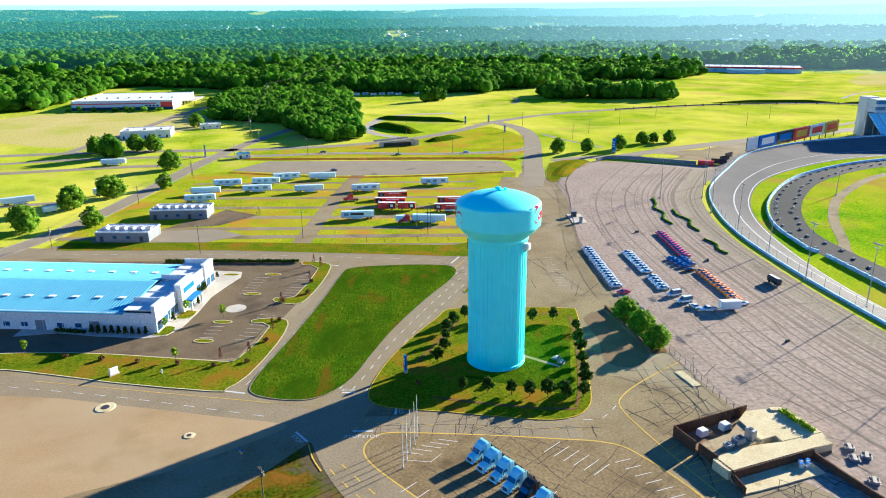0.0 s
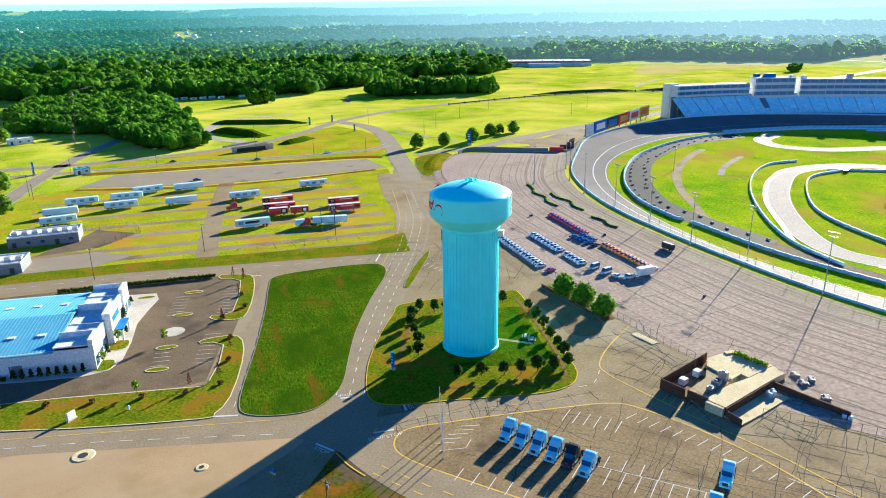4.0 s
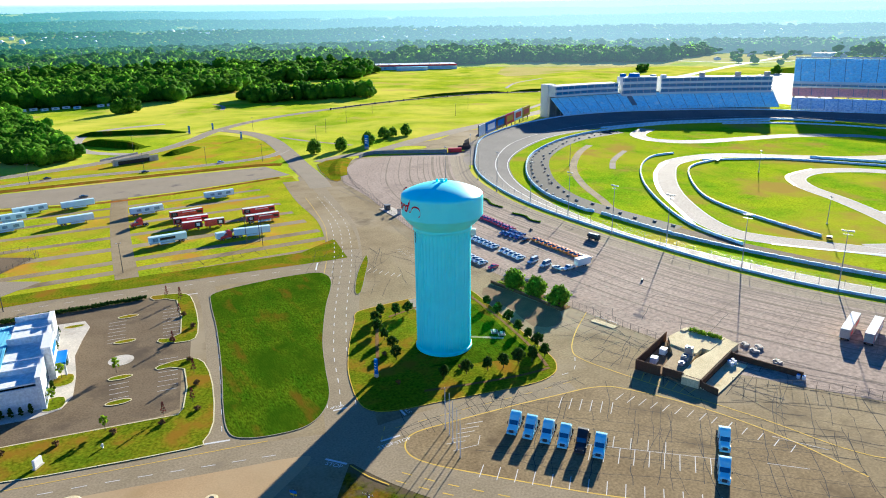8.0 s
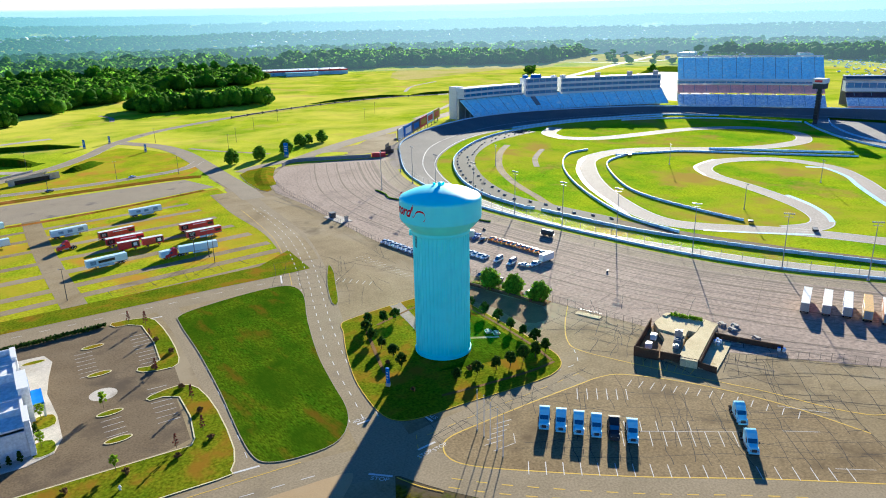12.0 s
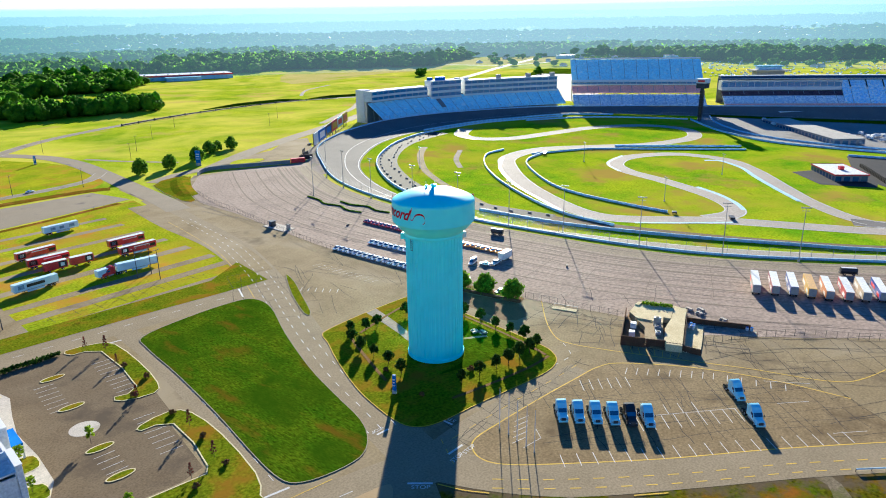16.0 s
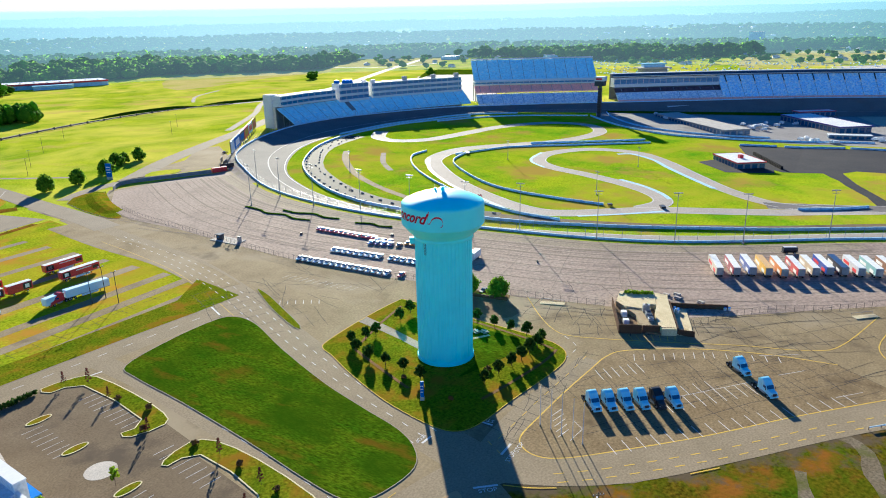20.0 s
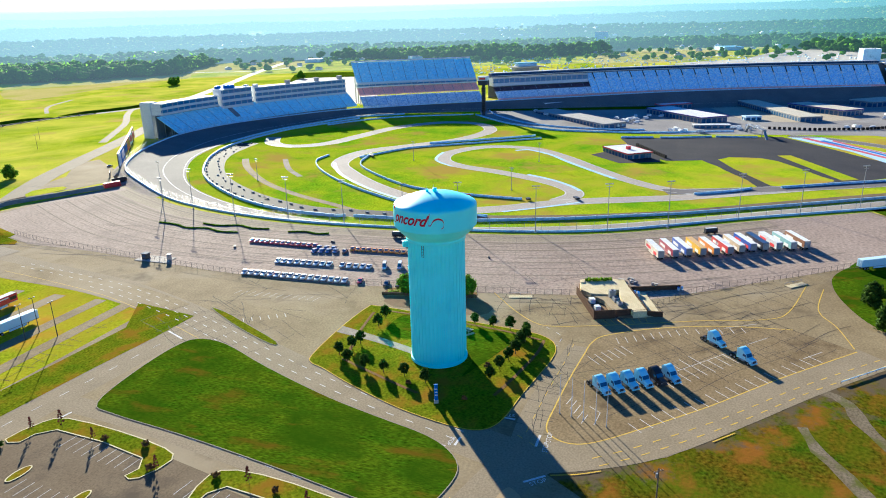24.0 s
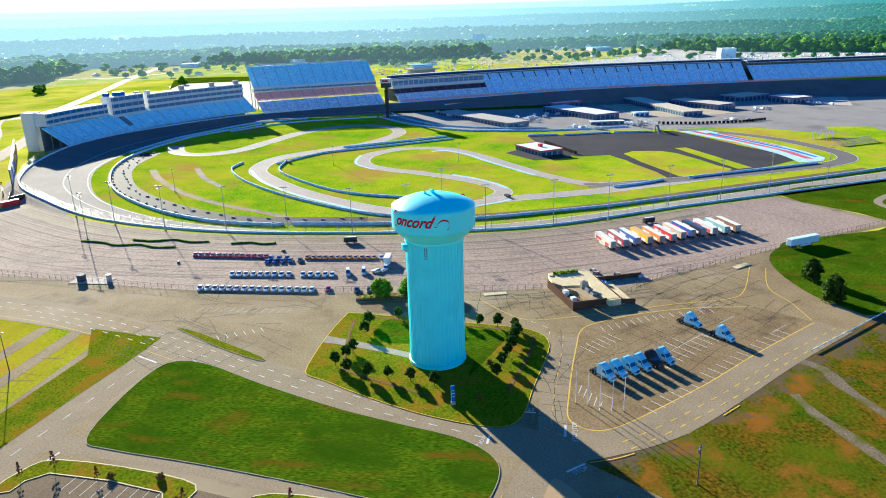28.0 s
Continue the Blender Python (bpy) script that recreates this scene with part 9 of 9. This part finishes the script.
def wood(name, spots, tpl, material, label):
    """spots: rows of x, y, width, height."""
    V, F, n = [], [], 0
    kk = rs.randint(0, len(tpl), len(spots))
    th = rs.uniform(0, 6.28, len(spots))
    for (x, y, w, h), k, a in zip(spots, kk, th):
        v, f = tpl[k]
        ca, sa = math.cos(a), math.sin(a)
        V.append(np.stack([(v[:, 0] * ca - v[:, 1] * sa) * w + x, (v[:, 0] * sa + v[:, 1] * ca) * w + y, np.maximum(v[:, 2], -0.02) * h + HILL(x, y)], 1))
        F.append(f + n)
        n += len(v)
    ob = mesh_np(name, np.concatenate(V), np.concatenate(F), material, label, "woodland")
    ob.data.shade_smooth()
    return ob


def inside(poly, x, y):
    p = np.array(poly)
    q = np.roll(p, -1, 0)
    c = ((p[:, 1] > y) != (q[:, 1] > y)) & (x < (q[:, 0] - p[:, 0]) * (y - p[:, 1]) / (q[:, 1] - p[:, 1] + 1e-9) + p[:, 0])
    return c.sum() % 2 == 1


GAPS = [[(470, 1150), (760, 1130), (820, 1290), (520, 1380)], [(-150, 1280), (-50, 1280), (-50, 1340), (-150, 1340)], [(-420, 770), (-255, 770), (-245, 905), (-420, 905)]]
near, mid, far, r = [], [], [], 860.0
while r < 2250:
    sp = max(10.5, 0.0125 * r)
    n = int(radians(160) * r / sp)
    for i in range(n):
        a = -30 + 160 * (i + rs.uniform(0, 1)) / n
        rr = r + rs.uniform(-0.6, 0.6) * sp
        e = wood_edge(a) + 25 * noise.noise((a * 0.5, 0.3, 0))
        if rr < e:
            continue
        x, y = rr * math.cos(radians(a)), rr * math.sin(radians(a))
        v = noise.noise((x * 0.0035, y * 0.0035, 2.0))
        if rr > e + 130 and v > (0.40 if a > 52 else 0.22):
            continue
        if any(inside(g_, x, y) for g_ in GAPS):
            continue
        big = rs.uniform(0, 1) ** 2
        tall = 1.0 if rr < 1350 else 1.4
        (near if rr < 1350 else mid).append((x, y, sp * rs.uniform(1.15, 1.5) + 5 * big, tall * (rs.uniform(10, 16) + 9 * big + 2 * v)))
    r += sp * 0.92
# the hills beyond: rows of crowns that grow smaller with the distance
for d in np.arange(2230, 4760, 56.0):
    u = (d - 2200) / 2500
    size = 19 - 8 * u
    n = int(radians(158) * d / (size * 0.95))
    for i in range(n):
        a = radians(-30 + 158 * (i + rs.uniform(0, 1)) / n)
        dd = d + rs.uniform(-28, 28)
        x, y = dd * math.cos(a), dd * math.sin(a)
        if noise.noise((x * 0.0045, y * 0.0045, 5.0)) > 0.47:
            continue
        far.append((x, y, size * rs.uniform(0.9, 1.7), size * rs.uniform(0.5, 0.95)))
# the near grove and the grove in the meadow
GROVE = [(-216, 706), (-173, 683), (-136, 665), (-121, 622), (-84, 558), (-56, 574), (-67, 696), (-100, 900), (-143, 976), (-243, 926), (-245, 815)]
for x in np.arange(-250, -45, 8.5):
    for y in np.arange(548, 985, 8.5):
        px, py = x + rs.uniform(-4, 4), y + rs.uniform(-4, 4)
        if inside(GROVE, px, py):
            near.append((px, py, rs.uniform(9, 15), rs.uniform(7, 14)))
for i in range(150):
    u = rs.uniform(0, 1)
    x, y = 152 + 150 * u, 862 - 22 * u + rs.uniform(-4, 52)
    near.append((x, y, rs.uniform(10, 16), rs.uniform(11, 20)))
for x, y in ((4, 850), (16, 858), (860, 930), (880, 940), (-228, 505), (1000, 760)):
    for i in range(5):
        near.append((x + rs.uniform(-6, 6), y + rs.uniform(-5, 5), rs.uniform(7, 11), rs.uniform(8, 16)))
for i in range(9):
    near.append((-392 + 12 * i + rs.uniform(-3, 3), 783 + rs.uniform(-2, 2), rs.uniform(5, 8), rs.uniform(3, 6)))
for i in range(300):
    a, d = radians(rs.uniform(-26, 40)), rs.uniform(1450, 2190)
    mid.append((d * math.cos(a), d * math.sin(a), rs.uniform(12, 20), rs.uniform(9, 15)))
for i in range(60):
    x, y = -300 + rs.uniform(-60, 60), 330 + rs.uniform(-8, 8) + rs.uniform(0, 90)
    near.append((x - 60, y, rs.uniform(3, 6), rs.uniform(2, 4)))
wood("woodland", near, NEAR_CROWNS, M_FOREST, "dense dark green broadleaf woods")
wood("woodland_far", mid, MID_CROWNS, M_FOREST, "green woods beyond the meadows")
wood("woodland_hills", far, FAR_CROWNS, M_FOREST, "woods on the hills reaching the horizon")
hv = np.array([[x, y, z] for x in (-8, 8) for y in (-6, 6) for z in (0, 5)] + [[-8, 0, 8.5], [8, 0, 8.5]])
hf = np.array([[0, 4, 5], [0, 5, 1], [2, 3, 7], [2, 7, 6], [0, 1, 8], [0, 8, 2], [2, 8, 3], [4, 6, 9], [4, 9, 5], [6, 7, 9], [1, 5, 9], [1, 9, 8], [3, 8, 9], [3, 9, 7]])
V, F, n = [], [], 0
for az, d, k, sp in ((104, 3300, 14, 120), (88, 2900, 18, 130), (80, 3100, 16, 120), (66, 2700, 18, 200), (58, 3300, 20, 260), (40, 2700, 24, 260), (12, 2900, 36, 320), (-2, 2600, 30, 260)):
    for i in range(k):
        x, y = d * math.cos(radians(az)) + rs.normal() * sp, d * math.sin(radians(az)) + rs.normal() * sp * 0.7
        ca, sa = math.cos(i), math.sin(i)
        V.append(np.stack([hv[:, 0] * ca - hv[:, 1] * sa + x, hv[:, 0] * sa + hv[:, 1] * ca + y, hv[:, 2] * 1.3 + HILL(x, y)], 1))
        F.append(hf + n)
        n += len(hv)
mesh_np("far_house_field", np.concatenate(V), np.concatenate(F), M_ROOFW, "scattered pale houses on the wooded hills", "houses")

# parked cars beyond the speedway, as a joined far field
cv = np.array([[x, y, z] for x in (-2.3, 2.3) for y in (-0.9, 0.9) for z in (0.3, 1.4)])
cf = np.array([[0, 1, 3], [0, 3, 2], [4, 6, 7], [4, 7, 5], [0, 4, 5], [0, 5, 1], [2, 3, 7], [2, 7, 6], [1, 5, 7], [1, 7, 3]])
V, F, n = [], [], 0
for i in range(900):
    a, d = radians(rs.uniform(-24, 24)), rs.uniform(1180, 1650)
    x, y = d * math.cos(a), d * math.sin(a)
    V.append(cv * rs.uniform(0.9, 1.5) + (x, y, 0))
    F.append(cf + n)
    n += 8
mesh_np("far_car_field", np.concatenate(V), np.concatenate(F), M_TRAILER, "far rows of pale parked cars", "cars")

# ---- distance: glowing rings imitating haze before the far woods; the bright low sky behind everything ----
def haze_glow_material(name, amount, top):
    """Emission over transparency imitating haze: stronger towards the sun, fading at the top."""
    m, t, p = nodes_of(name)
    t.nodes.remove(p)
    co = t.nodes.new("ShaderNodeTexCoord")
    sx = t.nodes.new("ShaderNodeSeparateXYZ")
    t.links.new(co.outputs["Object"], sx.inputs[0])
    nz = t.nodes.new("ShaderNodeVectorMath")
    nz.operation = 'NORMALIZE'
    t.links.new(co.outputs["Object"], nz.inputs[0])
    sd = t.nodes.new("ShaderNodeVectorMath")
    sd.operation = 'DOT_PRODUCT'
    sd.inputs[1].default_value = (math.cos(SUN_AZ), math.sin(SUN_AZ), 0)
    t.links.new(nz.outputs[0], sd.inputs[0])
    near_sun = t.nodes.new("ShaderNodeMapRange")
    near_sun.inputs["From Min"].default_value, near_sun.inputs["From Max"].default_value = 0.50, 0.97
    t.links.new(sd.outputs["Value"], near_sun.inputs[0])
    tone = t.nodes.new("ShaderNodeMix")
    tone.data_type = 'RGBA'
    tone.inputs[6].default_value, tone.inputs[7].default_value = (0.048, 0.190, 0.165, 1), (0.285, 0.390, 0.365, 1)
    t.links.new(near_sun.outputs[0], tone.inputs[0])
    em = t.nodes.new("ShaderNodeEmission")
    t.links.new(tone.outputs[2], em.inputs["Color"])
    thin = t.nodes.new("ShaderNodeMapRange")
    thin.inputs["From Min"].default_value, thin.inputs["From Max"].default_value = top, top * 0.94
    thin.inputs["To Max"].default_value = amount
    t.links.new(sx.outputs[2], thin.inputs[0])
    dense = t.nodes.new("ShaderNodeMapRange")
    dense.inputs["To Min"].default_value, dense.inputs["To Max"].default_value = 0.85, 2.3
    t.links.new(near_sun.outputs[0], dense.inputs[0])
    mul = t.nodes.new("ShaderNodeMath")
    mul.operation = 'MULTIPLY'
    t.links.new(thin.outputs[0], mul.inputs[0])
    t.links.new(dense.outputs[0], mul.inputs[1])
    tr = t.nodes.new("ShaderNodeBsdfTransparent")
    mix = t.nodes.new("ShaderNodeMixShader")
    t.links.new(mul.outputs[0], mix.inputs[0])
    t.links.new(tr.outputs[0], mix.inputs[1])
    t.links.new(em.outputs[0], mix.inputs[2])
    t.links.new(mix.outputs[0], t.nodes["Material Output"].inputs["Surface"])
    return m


def ring_wall(d, z0, z1, n=120):
    b = bmesh.new()
    rows = [(b.verts.new((d * math.cos(a), d * math.sin(a), z0)), b.verts.new((d * math.cos(a), d * math.sin(a), z1))) for a in np.linspace(0, 2 * math.pi, n, endpoint=False)]
    for i in range(n):
        p_, q_ = rows[i], rows[(i + 1) % n]
        b.faces.new((p_[0], q_[0], q_[1], p_[1]))
    return b


# added glowing rings put haze in front of the woods and hills
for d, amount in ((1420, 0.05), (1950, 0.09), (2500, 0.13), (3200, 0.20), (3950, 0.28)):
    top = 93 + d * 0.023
    link_mesh("backdrop_haze_glow", ring_wall(d, -2, top), haze_glow_material("haze glow", amount, top), None, "glowing see-through ring imitating haze over the far woods", "structure", "backdrop").visible_shadow = False
m, t, p = nodes_of("bright low sky")
t.nodes.remove(p)
co = t.nodes.new("ShaderNodeTexCoord")
sx = t.nodes.new("ShaderNodeSeparateXYZ")
t.links.new(co.outputs["Object"], sx.inputs[0])
rg = t.nodes.new("ShaderNodeMapRange")
rg.inputs["From Min"].default_value, rg.inputs["From Max"].default_value = 140.0, 230.0
t.links.new(sx.outputs[2], rg.inputs[0])
mx = t.nodes.new("ShaderNodeMix")
mx.data_type = 'RGBA'
mx.inputs[6].default_value, mx.inputs[7].default_value = (0.36, 0.38, 0.375, 1), (0.42, 0.41, 0.40, 1)
t.links.new(rg.outputs[0], mx.inputs[0])
em = t.nodes.new("ShaderNodeEmission")
t.links.new(mx.outputs[2], em.inputs["Color"])
t.links.new(em.outputs[0], t.nodes["Material Output"].inputs["Surface"])
link_mesh("backdrop_distance", ring_wall(4870, -5, 670, 180), m, None, "pale low morning sky behind the hills", "structure", "backdrop").visible_shadow = False
